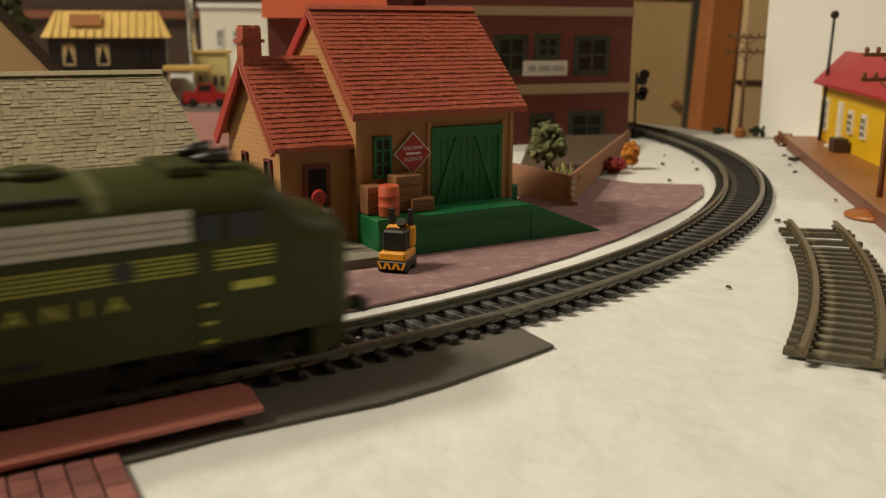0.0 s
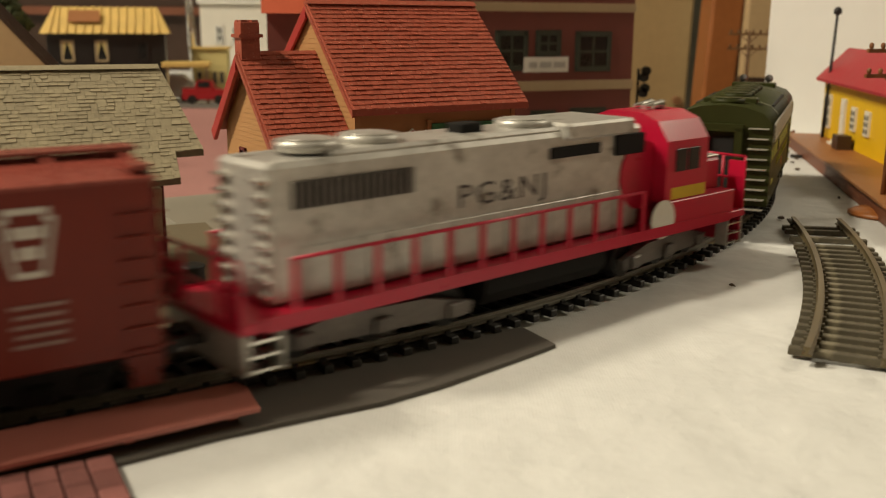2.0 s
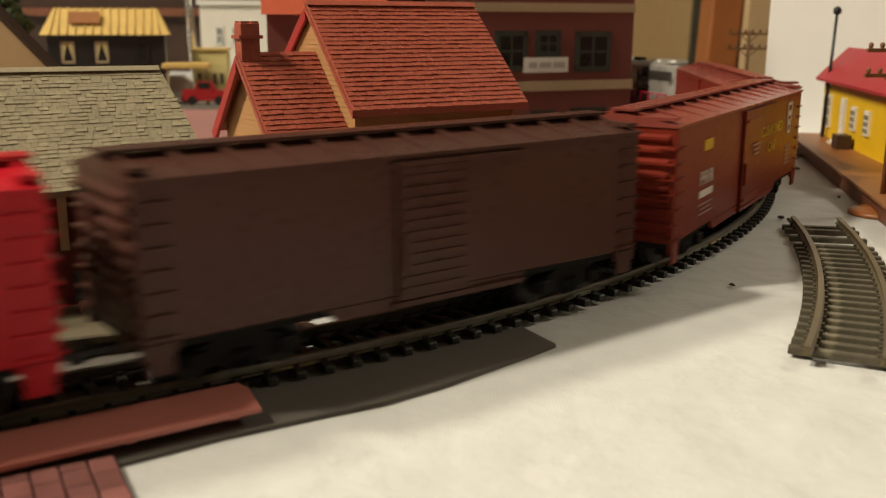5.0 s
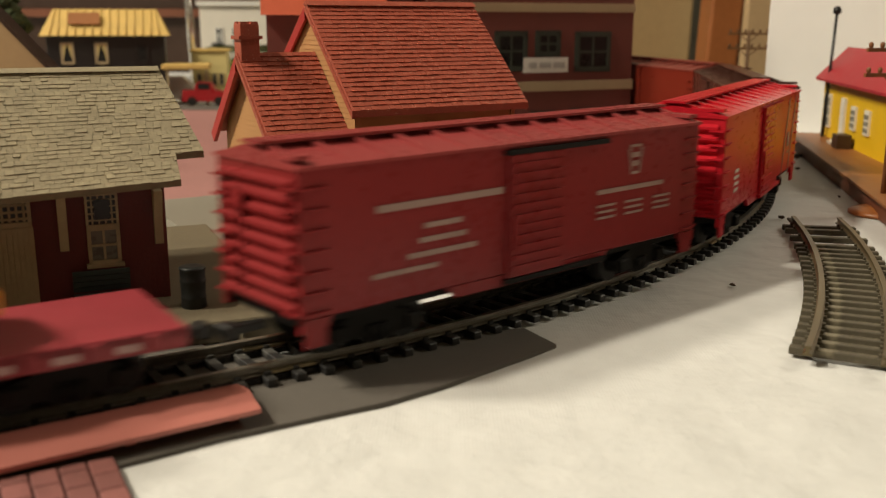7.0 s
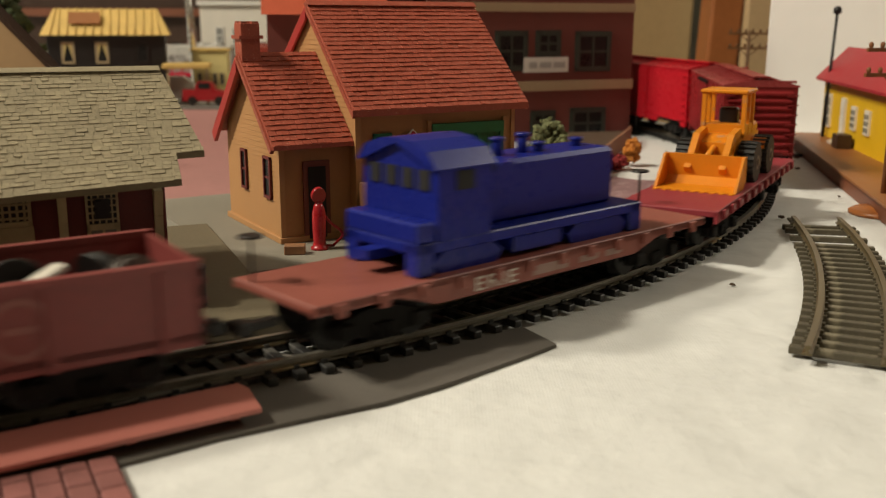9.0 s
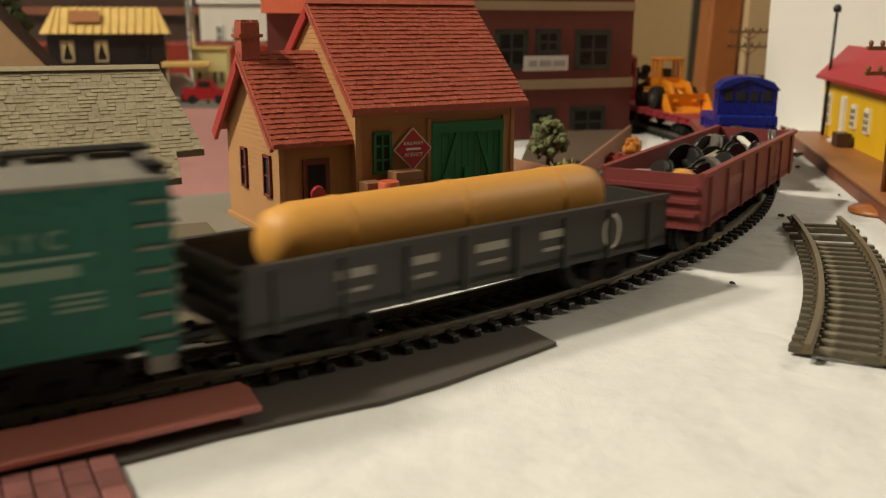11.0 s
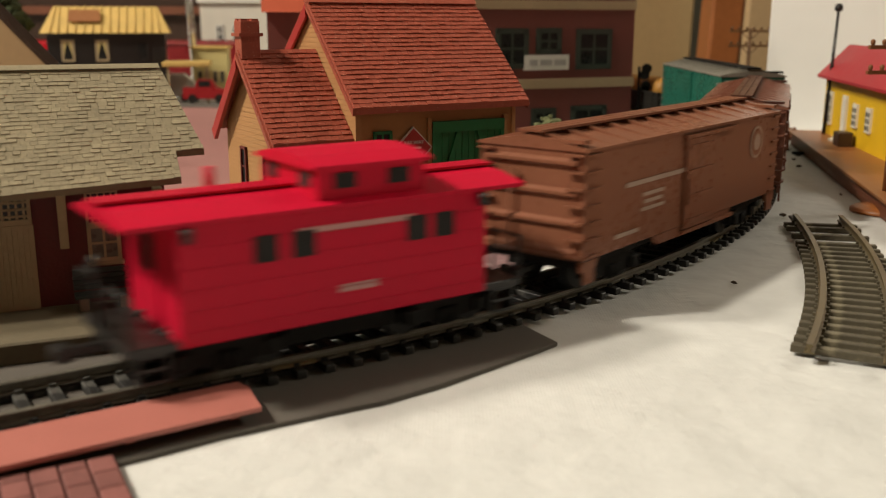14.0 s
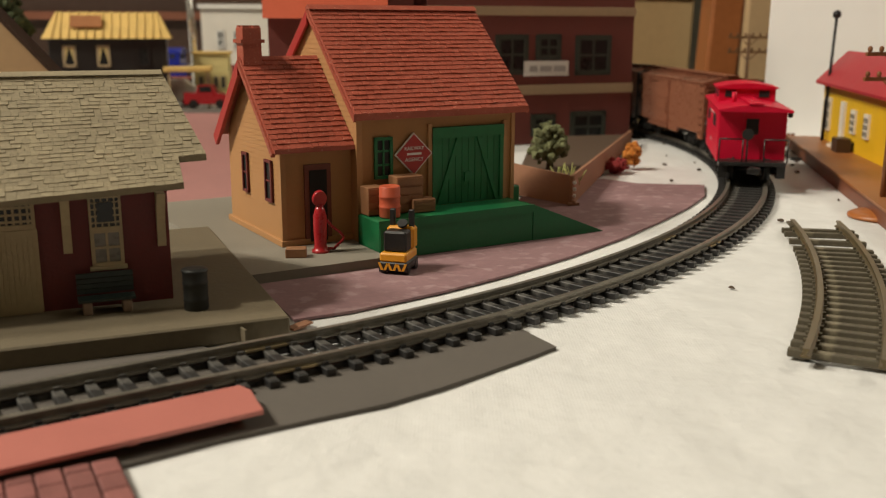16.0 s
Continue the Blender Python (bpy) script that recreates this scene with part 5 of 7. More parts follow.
def red_caboose(front, rear):
    L, W = 0.078, 0.0162
    car = thing("caboose", "bright red caboose with cupola and black end platforms on the track", "train car", group="freight cars")
    z0, top = 0.0105, 0.0378
    part("body", bx(-L / 2, L / 2, -W, W, z0, top, bevel=0.0003), T["caboose"], car)
    roof = prism(bmesh.new(), [(-W - 0.0012, top - 0.0006), (W + 0.0012, top - 0.0006), (W + 0.0012, top + 0.0004), (W * 0.5, top + 0.0022), (0, top + 0.0030), (-W * 0.5, top + 0.0022), (-W - 0.0012, top + 0.0004)], 0, -L / 2 - 0.011, L / 2 + 0.011)
    part("roof", roof, T["caboose"], car)
    rw = bmesh.new()
    for y in (-0.0024, 0, 0.0024):
        box(rw, -L / 2 - 0.0115, L / 2 + 0.0115, y - 0.0010, y + 0.0010, top + 0.0031, top + 0.0038)
    part("roof_walk", rw, T["caboose"], car)
    cu = bmesh.new()
    c0, c1 = -0.006, 0.022
    box(cu, c0, c1, -0.0142, 0.0142, top - 0.001, top + 0.0086)
    co = part("cupola", cu, T["caboose"], car)
    cr = prism(bmesh.new(), [(-0.0154, top + 0.0082), (0.0154, top + 0.0082), (0.0154, top + 0.0090), (0.008, top + 0.0106), (0, top + 0.0112), (-0.008, top + 0.0106), (-0.0154, top + 0.0090)], 0, c0 - 0.0015, c1 + 0.0015)
    part("cupola_roof", cr, T["caboose"], co)
    for s in (-1, 1):
        for x in (c0 + 0.007, c1 - 0.007):
            part("window", bx(x - 0.0028, x + 0.0028, *sorted((s * 0.0142, s * 0.0145)), top + 0.0034, top + 0.0070), M["dark"], co)
        for y in (-0.0085, 0.0085):
            xe = c1 if s > 0 else c0
            part("window", bx(*sorted((xe, xe + s * 0.0003)), y - 0.0026, y + 0.0026, top + 0.0036, top + 0.0072), M["dark"], co)
        y = s * W
        for x in (-0.0195, -0.0105, 0.0187, 0.0265):
            part("window", bx(x - 0.0027, x + 0.0027, *sorted((y, y + s * 0.0003)), z0 + 0.0165, z0 + 0.0225), M["dark"], car)
        bars(car, 0.003, top - 0.0050, 0.030, 0.0014, T["caboosedim"], y)
        bars(car, 0.003, z0 + 0.0075, 0.010, 0.0018, T["caboosedim"], y)
        bd = bmesh.new()
        for k in range(6):
            box(bd, -L / 2, L / 2, *sorted((y, y + s * 0.00012)), z0 + 0.003 + k * 0.0046, z0 + 0.0034 + k * 0.0046)
        part("board_joints", bd, T["caboose"], car)
    for e in (-1, 1):
        part("end_door", bx(*sorted((e * L / 2, e * (L / 2 + 0.0004))), -0.0045, 0.0045, z0, z0 + 0.0245), T["caboose"], car)
        part("door_window", bx(*sorted((e * L / 2, e * (L / 2 + 0.0007))), -0.0030, 0.0030, z0 + 0.0145, z0 + 0.0225), M["dark"], car)
        part("end_platform", bx(*sorted((e * L / 2, e * (L / 2 + 0.0115))), -W * 0.97, W * 0.97, 0.0085, 0.0105, bevel=0.0003), M["black"], car)
        rl = bmesh.new()
        xr = e * (L / 2 + 0.0108)
        for y in (-0.0160, -0.0050, 0.0050, 0.0160):
            part("railing_post", cyl(bmesh.new(), (xr, y, 0.0105), (xr, y, 0.0215), 0.0004, seg=6), M["black"], car)
        for y0, y1 in ((-0.016, -0.005), (0.005, 0.016)):
            part("railing_bar", cyl(bmesh.new(), (xr, y0, 0.0215), (xr, y1, 0.0215), 0.0004, seg=6), M["black"], car)
        cyl(rl, (xr, 0.003, 0.0105), (xr, 0.003, 0.024), 0.0005, seg=6)
        cyl(rl, (xr + e * 0.0002, 0.003, 0.024), (xr + e * 0.0010, 0.003, 0.024), 0.0028, seg=14)
        part("railing_brake_wheel", rl, M["black"], car)
        for s in (-1, 1):
            sp = bmesh.new()
            for k in range(3):
                box(sp, *sorted((e * (L / 2 + 0.003), e * (L / 2 + 0.0095))), *sorted((s * W * 0.97, s * (W * 0.97 - 0.004))), 0.0025 + k * 0.0028, 0.0031 + k * 0.0028)
            for xx in (0.003, 0.0095):
                box(sp, *sorted((e * (L / 2 + xx), e * (L / 2 + xx - 0.0005))), *sorted((s * W * 0.97, s * (W * 0.97 - 0.004))), 0.0025, 0.0088)
            part("steps", sp, M["black"], car)
        mk = bmesh.new()
        cyl(mk, (e * (L / 2 - 0.002), -W - 0.0016, top - 0.004), (e * (L / 2 - 0.002), -W - 0.0016, top - 0.001), 0.0012, seg=8)
        part("marker_lamp", mk, M["black"], car)
    st = bmesh.new()
    cyl(st, (-0.022, 0.008, top), (-0.022, 0.008, top + 0.0075), 0.0012, seg=10)
    part("chimney", st, T["caboose"], car)
    under = bmesh.new()
    box(under, -L / 2, L / 2, -0.006, 0.006, 0.0070, z0 + 0.0005)
    box(under, -0.014, 0.014, -0.013, 0.013, 0.0055, z0 + 0.0005)
    part("underframe", under, T["charcoal"], car)
    tk = [truck(car, 0.028), truck(car, -0.028)]
    for e in (1, -1):
        coupler(car, e * (L / 2 + 0.0105), e)
    for ob in car.children:
        if ob not in tk and not ob.name.startswith(("coupler", "steps", "end_platform", "railing")):
            ob.matrix_basis = pose(0, 0, -0.0013) @ Matrix.Diagonal((1, 1, 0.965, 1)) @ ob.matrix_basis
    register(car, front, rear, tk, 0.028)


T["caboosedim"] = material("pink_white_print", (0.55, 0.28, 0.27), 0.6)


def build_train():
    """Each car with where its front and rear end follow the head of the train, metres along the track."""
    streamlined_diesel(0.000, 0.164)
    hood_diesel(0.186, 0.3810)
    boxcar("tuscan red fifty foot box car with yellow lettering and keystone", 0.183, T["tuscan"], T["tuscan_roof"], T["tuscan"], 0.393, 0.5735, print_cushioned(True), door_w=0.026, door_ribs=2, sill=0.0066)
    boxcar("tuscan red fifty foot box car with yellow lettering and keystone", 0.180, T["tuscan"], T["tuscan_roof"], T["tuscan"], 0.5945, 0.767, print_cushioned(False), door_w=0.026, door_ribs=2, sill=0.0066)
    boxcar("dark brown forty foot box car without lettering", 0.144, T["darkbrown"], T["darkbrown"], T["darkbrown"], 0.786, 0.926, None, end=T["darkbrown"])
    boxcar("scarlet forty foot box car with slanted pale stripes", 0.143, T["scarlet"], T["scarlet"], T["scarlet"], 0.945, 1.082, print_slant)
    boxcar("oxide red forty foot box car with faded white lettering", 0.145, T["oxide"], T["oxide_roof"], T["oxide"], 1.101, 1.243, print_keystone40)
    fl = flat_base("flat_car", "red flat car with white marked stake pockets carrying a wheel loader", 0.143, T["flatred"], 1.268, 1.407)
    for k in range(11):
        bars(fl, -0.0655 + 0.0059 + k * 0.0119, 0.0119, 0.0050, 0.0016, T["dimpink"], -0.0172)
    front_loader(fl, 0.005, 0.0145)
    f2 = flat_base("flat_car", "brown red flat car with deep side sills carrying a blue shell", 0.150, T["flatbrown"], 1.417, 1.561, fish=True)
    words("ERIE", 0.0052, T["chalk"], f2, side_pose(-0.0190, 0.0107, -0.0173), "lettering", wide=1.45, spread=1.15)
    for x, w in ((0.002, 0.014), (0.018, 0.008), (0.029, 0.007)):
        bars(f2, x, 0.0107, w, 0.0026 if w > 0.01 else 0.0018, T["dim"], -0.0172)
    toy_switcher(f2, 0.001, 0.0145)
    g = gondola("gondola_car", "brown red gondola car loaded with wheelsets and scrap", 0.146, T["gondola"], 1.5865, 1.7295, 0.0275, 7)
    rb = prism(bmesh.new(), [(0.038 + 0.0062 * math.cos(i * math.pi / 12), 0.0190 + 0.0062 * math.sin(i * math.pi / 12)) for i in range(24)], 1, -0.01712, -0.0170)
    part("emblem", rb, T["gonddim"], g, "faded round emblem")
    rb = prism(bmesh.new(), [(0.038 + 0.0048 * math.cos(i * math.pi / 12), 0.0190 + 0.0048 * math.sin(i * math.pi / 12)) for i in range(24)], 1, -0.01722, -0.0170)
    part("emblem", rb, T["gondola"], g)
    bars(g, 0.038, 0.0190, 0.006, 0.0014, T["gonddim"], -0.0172)
    bars(g, -0.03, 0.0205, 0.03, 0.003, T["gonddim"], -0.0170)
    loose_wheels(g, 0.146, 0.0125)
    k = gondola("gondola_car", "black gondola car carrying a long orange tan tank", 0.141, T["blackcar"], 1.7505, 1.8875, 0.0245, 8)
    ov = prism(bmesh.new(), [(0.046 + 0.0035 * math.cos(i * math.pi / 12), 0.0170 + 0.0052 * math.sin(i * math.pi / 12)) for i in range(24)], 1, -0.01712, -0.0170)
    part("emblem", ov, T["chalk"], k, "pale oval emblem")
    ov = prism(bmesh.new(), [(0.046 + 0.0026 * math.cos(i * math.pi / 12), 0.0170 + 0.0042 * math.sin(i * math.pi / 12)) for i in range(24)], 1, -0.01722, -0.0170)
    part("emblem", ov, T["blackcar"], k)
    for i, (x, w) in enumerate(((-0.042, 0.010), (-0.022, 0.008), (0.000, 0.011), (0.022, 0.009))):
        bars(k, x, 0.0195, w, 0.0022, T["gonddim2"], -0.0170)
        bars(k, x, 0.0155, w * 0.8, 0.0010, T["gonddim2"], -0.0170)
    pipe_load(k, 0.141, 0.0125)
    boxcar("jade green box car with pale oval emblem and grimy roof", 0.145, T["jade"], T["grimy"], T["jade"], 1.906, 2.040, print_oval, end=T["grimy"], walk_mat=T["charcoal"])
    boxcar("faded brown forty foot box car with pale diamond emblem", 0.143, T["brown"], T["brown"], T["brown"], 2.057, 2.193, print_diamond, tall=0.0448, sill=0.0082, door_ribs=4, walk_mat=T["darkbrown"], ribs=6)
    boxcar("red brown forty foot box car with pale round emblem", 0.142, T["brown2"], T["brown2"], T["brown2"], 2.208, 2.344, print_round, tall=0.0448, sill=0.0082, door_ribs=4, walk_mat=T["brown2"], ribs=4)
    red_caboose(2.3635, 2.4640)


T["dimpink"] = material("rubbed_white_marking", (0.50, 0.34, 0.33), 0.6, 0, 0.2, 300, 1500)
T["gonddim"] = material("faded_pink_print", (0.27, 0.10, 0.085), 0.6, 0, 0.15, 150, 900)
T["gonddim2"] = material("faded_grey_print", (0.30, 0.28, 0.24), 0.6, 0, 0.15, 150, 900)

# the head of the train along the track, second by second
HEAD = [0.0106, 0.1842, 0.3573, 0.5318, 0.7083, 0.8872, 1.0646, 1.2365, 1.4005, 1.5587, 1.7115, 1.8690, 2.0411, 2.2285, 2.4215, 2.6025, 2.7770]


def head_at(t):
    """Smooth between the whole seconds."""
    i = min(max(int(t), 0), 15)
    f = t - i
    p = [HEAD[max(0, i - 1)] if i else 2 * HEAD[0] - HEAD[1], HEAD[i], HEAD[i + 1], HEAD[i + 2] if i < 15 else 2 * HEAD[16] - HEAD[15]]
    return 0.5 * (2 * p[1] + (p[2] - p[0]) * f + (2 * p[0] - 5 * p[1] + 4 * p[2] - p[3]) * f * f + (3 * p[1] - p[0] - 3 * p[2] + p[3]) * f ** 3)


def car_pose(s, c):
    """A car whose trucks stand c before and behind its middle, and how its trucks turn in it."""
    a, ha = on_track(s + c)
    b, hb = on_track(s - c)
    h = math.atan2(a.y - b.y, a.x - b.x)
    mid = (a + b) / 2
    wrap = lambda v: (v + math.pi) % (2 * math.pi) - math.pi
    return pose(mid.x, mid.y, RT, 0, 0, math.degrees(h)), math.degrees(wrap(ha - h)), math.degrees(wrap(hb - h))


def motions():
    times = [i * 0.2 for i in range(81)]
    poses = {}
    for ob, front, rear, trucks, c in CARS:
        rows, turns = [], ([], [])
        for t in times:
            m, f, r = car_pose(head_at(t) - (front + rear) / 2, c)
            rows.append((t, m))
            turns[0].append((t, pose(c, 0, 0, 0, 0, f)))
            turns[1].append((t, pose(-c, 0, 0, 0, 0, r)))
        walk(ob, rows)
        poses[ob] = rows
        for tk, tr in zip(trucks, turns):
            walk(tk, tr)
    for load, car, m in LOADS:
        walk(load, [(t, p @ m) for t, p in poses[car]])

# ---- buildings and things on the layout ----


def window(parent, x0, x1, z0, z1, y, frame, nx=2, nz=2, bar=0.0006, out=-1, pane=None, name="window"):
    """A sash window in the x-z plane at y: dark pane set back, frame and glazing bars proud. out: the side it faces."""
    fr = bmesh.new()
    d = 0.0009 * out
    for a, b, c, e in ((x0, x1, z0, z0 + bar * 1.6), (x0, x1, z1 - bar * 1.6, z1), (x0, x0 + bar * 1.6, z0, z1), (x1 - bar * 1.6, x1, z0, z1)):
        box(fr, a, b, *sorted((y, y + d)), c, e)
    for i in range(1, nx):
        x = x0 + (x1 - x0) * i / nx
        box(fr, x - bar / 2, x + bar / 2, *sorted((y, y + d * 0.7)), z0, z1)
    for i in range(1, nz):
        z = z0 + (z1 - z0) * i / nz
        box(fr, x0, x1, *sorted((y, y + d * 0.7)), z - bar / 2, z + bar / 2)
    ob = part(name, fr, frame, parent)
    part("pane", bx(x0 + bar, x1 - bar, *sorted((y + d * 0.05, y + d * 0.25)), z0 + bar, z1 - bar), M["glass"] if pane is None else pane, ob)
    return ob


def window_x(parent, y0, y1, z0, z1, x, frame, nx=2, nz=2, bar=0.0006, out=-1):
    """The same in the y-z plane at x."""
    fr = bmesh.new()
    d = 0.0009 * out
    for a, b, c, e in ((y0, y1, z0, z0 + bar * 1.6), (y0, y1, z1 - bar * 1.6, z1), (y0, y0 + bar * 1.6, z0, z1), (y1 - bar * 1.6, y1, z0, z1)):
        box(fr, *sorted((x, x + d)), a, b, c, e)
    for i in range(1, nz):
        z = z0 + (z1 - z0) * i / nz
        box(fr, *sorted((x, x + d * 0.7)), y0, y1, z - bar / 2, z + bar / 2)
    ob = part("window", fr, frame, parent)
    part("pane", bx(*sorted((x + d * 0.05, x + d * 0.25)), y0 + bar, y1 - bar, z0 + bar, z1 - bar), M["glass"], ob)
    return ob


def course_roof(parent, u0, u1, vf, zf, vr, zr, courses, mat, thick=0.0012, name="roof_slope", step=0.00022):
    """A roof slope of overlapping courses from the eave (vf, zf) up to the ridge (vr, zr)."""
    bm = bmesh.new()
    dv, dz = (vr - vf), (zr - zf)
    ln_ = math.hypot(dv, dz)
    nv, nz = -dz / ln_, dv / ln_
    if nz < 0:
        nv, nz = -nv, -nz
    pts = []
    for k in range(courses):
        a, b = k / courses, (k + 1) / courses
        pts.append((vf + dv * a + nv * step, zf + dz * a + nz * step))
        pts.append((vf + dv * b, zf + dz * b))
    pts += [(vr - nv * thick, zr - nz * thick), (vf - nv * thick, zf - nz * thick)]
    prism(bm, pts, 0, u0, u1)
    slope = part(name, bm, mat, parent)
    # moulded shingle tabs on every course, each a hair above its neighbours
    rnd = random.Random(int(1000 * ln_) + courses)
    tabs = bmesh.new()
    for k in range(courses):
        u = u0 + rnd.uniform(0.0004, 0.0026)
        while u < u1 - 0.0006:
            w = min(rnd.uniform(0.0021, 0.0031), u1 - u)
            a, b = (k + rnd.uniform(-0.10, 0.04)) / courses, (k + 0.96) / courses
            lift = step + rnd.uniform(0.00010, 0.00042)
            lo = [(u, a, 0), (u + w - 0.00025, a, 0), (u + w - 0.00025, b, 0), (u, b, 0)]
            hi = [(u, a, lift), (u + w - 0.00025, a, lift), (u + w - 0.00025, b, 0.00012), (u, b, 0.00012)]
            vl, vh = ([tabs.verts.new((p, vf + dv * f + nv * l, zf + dz * f + nz * l)) for p, f, l in q] for q in (lo, hi))
            tabs.faces.new(vh)
            for i in (0, 1, 3):
                j = (i + 1) % 4
                tabs.faces.new((vl[i], vl[j], vh[j], vh[i]))
            u += w
    tagged(part("shingling", tabs, mat, slope), kind="stuff")
    return slope


def clapboard(parent, u0, u1, v, z0, z1, n, out=-1):
    """Clapboards on a wall that faces out along v."""
    for k in range(n):
        a, b = z0 + (z1 - z0) * k / n, z0 + (z1 - z0) * (k + 1) / n
        part("clapboard", prism(bmesh.new(), [(v, a), (v + out * 0.0003, a), (v + out * 0.0001, b), (v, b)], 0, u0, u1), M["tan"], parent)


def gable_boards(parent, u, v0, v1, z0, zeave, zr, n, out=-1, vm=None):
    """Clapboards on a gable wall that faces out along u."""
    vm = (v0 + v1) / 2 if vm is None else vm
    ztop = zr
    for k in range(n):
        a, b = z0 + (ztop - z0) * k / n, z0 + (ztop - z0) * (k + 1) / n
        f = 0 if a < zeave else (a - zeave) / (zr - zeave)
        w0, w1 = v0 + (vm - v0) * f, v1 - (v1 - vm) * f
        if w1 - w0 > 0.001:
            part("clapboard", prism(bmesh.new(), [(u, a), (u + out * 0.0003, a), (u + out * 0.0001, b), (u, b)], 1, w0, w1), M["tan"], parent)


FH = frame_at(-0.0305, 0.3385, 0.0, 30.6)


def build_freight_house():
    h = thing("freight_house", "tan clapboard model freight house with red shingle roof and green doors", "house", FH)
    zb = 0.004
    W, D, ze, zr, vm = 0.0668, 0.081, 0.0503, 0.0867, 0.0375
    # main walls
    wl = prism(bmesh.new(), [(0, zb), (D, zb), (D, ze), (vm, zr - 0.001), (0, ze)], 0, 0, W)
    wo = part("wall", wl, M["tan"], h)
    clapboard(wo, 0.0012, W - 0.0012, 0, zb, ze, 32)
    gable_boards(wo, 0, 0.001, D - 0.001, zb, ze, zr - 0.001, 46, vm=vm)
    for u in (0.0, W - 0.0014):
        part("corner_board", bx(u - 0.0006 if u == 0 else u, u + 0.0016, -0.0009, 0.0012, zb, ze), M["tan"], h)
    course_roof(h, -0.0016, W + 0.0050, -0.0030, ze - 0.0005, vm, zr, 24, M["redroof"])
    course_roof(h, -0.0016, W + 0.0050, D + 0.0030, ze - 0.0005, vm, zr, 24, M["redroof"])
    part("ridge_cap", prism(bmesh.new(), [(vm - 0.0025, zr - 0.0008), (vm, zr + 0.0009), (vm + 0.0025, zr - 0.0008)], 0, -0.0018, W + 0.0052), M["redroof"], h)
    for u in (-0.0022, W + 0.0044):
        for s in (0, 1):
            vf = -0.0030 if s == 0 else D + 0.0030
            bb = prism(bmesh.new(), [(vf, ze - 0.0018), (vm, zr - 0.0014), (vm, zr - (0.0032 if s == 0 else 0.0060)), (vf + (0.001 if s == 0 else -0.002), ze - (0.0032 if s == 0 else 0.0048))], 0, u, u + 0.001)
            part("bargeboard", bb, M["redroof"] if s == 0 else M["redtrim"], h)
    part("eave_board", bx(-0.0028, W + 0.0046, -0.0036, -0.0028, ze - 0.0026, ze - 0.0002), M["redroof"], h)
    # small window with green frame, freight door
    window(h, 0.0062, 0.0136, 0.0262, 0.0412, -0.0006, M["green"], 2, 3, 0.0007)
    dr = thing_door = bmesh.new()
    dx0, dx1, dz0, dz1 = 0.0298, 0.0612, 0.0146, 0.0435
    box(dr, dx0, dx1, -0.0012, 0, dz0, dz1)
    box(dr, dx0, dx1, -0.0022, 0, dz1 - 0.004, dz1)
    for x in (dx0 + 0.0008, dx1 - 0.0008):
        box(dr, x - 0.0008, x + 0.0008, -0.0020, 0, dz0, dz1)
    do = part("freight_door", dr, M["green"], h, "closed green plank freight door")
    for k in range(10):
        x = dx0 + 0.0028 + (dx1 - dx0 - 0.0056) * k / 9.0
        part("board", bx(x - 0.0012, x + 0.0012, -0.0014, -0.0010, dz0, dz1 - 0.004), M["green"], do)
    for s in (-1, 1):
        xm = (dx0 + dx1) / 2
        brace = prism(bmesh.new(), [(xm + s * 0.0035, dz1 - 0.004), (xm + s * 0.0052, dz1 - 0.004), (xm + s * 0.0140, dz0), (xm + s * 0.0122, dz0)], 1, -0.0020, -0.0012)
        part("brace", brace, M["green"], do)
    part("latch", bx((dx0 + dx1) / 2 - 0.0018, (dx0 + dx1) / 2 + 0.0018, -0.0022, -0.001, 0.0225, 0.0262), M["green"], do)
    for x in (dx0 - 0.0016, dx1):
        part("door_jamb", bx(x, x + 0.0016, -0.0016, 0, dz0, dz1 + 0.0014), M["tan"], h)
    # diamond enamel sign
    sg = part("sign", prism(bmesh.new(), [(0.0218 - 0.0078, 0.0345), (0.0218, 0.0345 - 0.0078), (0.0218 + 0.0078, 0.0345), (0.0218, 0.0345 + 0.0078)], 1, -0.0020, -0.0012), M["paper"], h, "red diamond enamel sign with white letters")
    part("sign_face", prism(bmesh.new(), [(0.0218 - 0.0072, 0.0345), (0.0218, 0.0345 - 0.0072), (0.0218 + 0.0072, 0.0345), (0.0218, 0.0345 + 0.0072)], 1, -0.0023, -0.0019), M["redtrim"], sg)
    words("RAILWAY", 0.0019, M["paper"], sg, pose(0.0218, -0.0024, 0.0366), "lettering")
    words("AGENCY", 0.0019, M["paper"], sg, pose(0.0218, -0.0024, 0.0325), "lettering")
    part("printed_bar", bx(0.0188, 0.0248, -0.0024, -0.0022, 0.0342, 0.0350), M["paper"], sg)
    # annex
    a0, a1, v0, v1, ae, ar = -0.0265, 0.0, 0.0052, 0.0610, 0.0400, 0.0690
    an = part("annex", prism(bmesh.new(), [(v0, zb), (v1, zb), (v1, ae), ((v0 + v1) / 2, ar - 0.001), (v0, ae)], 0, a0, a1), M["tan"], h)
    clapboard(an, a0 + 0.001, a1, v0, zb, ae, 24)
    gable_boards(an, a0, v0 + 0.001, v1 - 0.001, zb, ae, ar - 0.001, 36)
    part("base_board", bx(a0 - 0.0012, a1, v0 - 0.0012, v1 + 0.0012, zb, zb + 0.0022, bevel=0.0002), M["tan"], an)
    part("corner_board", bx(a0 - 0.0007, a0 + 0.0012, v0 - 0.0007, v0 + 0.0012, zb, ae), M["tan"], an)
    vm = (v0 + v1) / 2
    course_roof(h, a0 - 0.0040, a1 - 0.0003, v0 - 0.0042, ae - 0.0012, vm, ar, 19, M["redroof"])
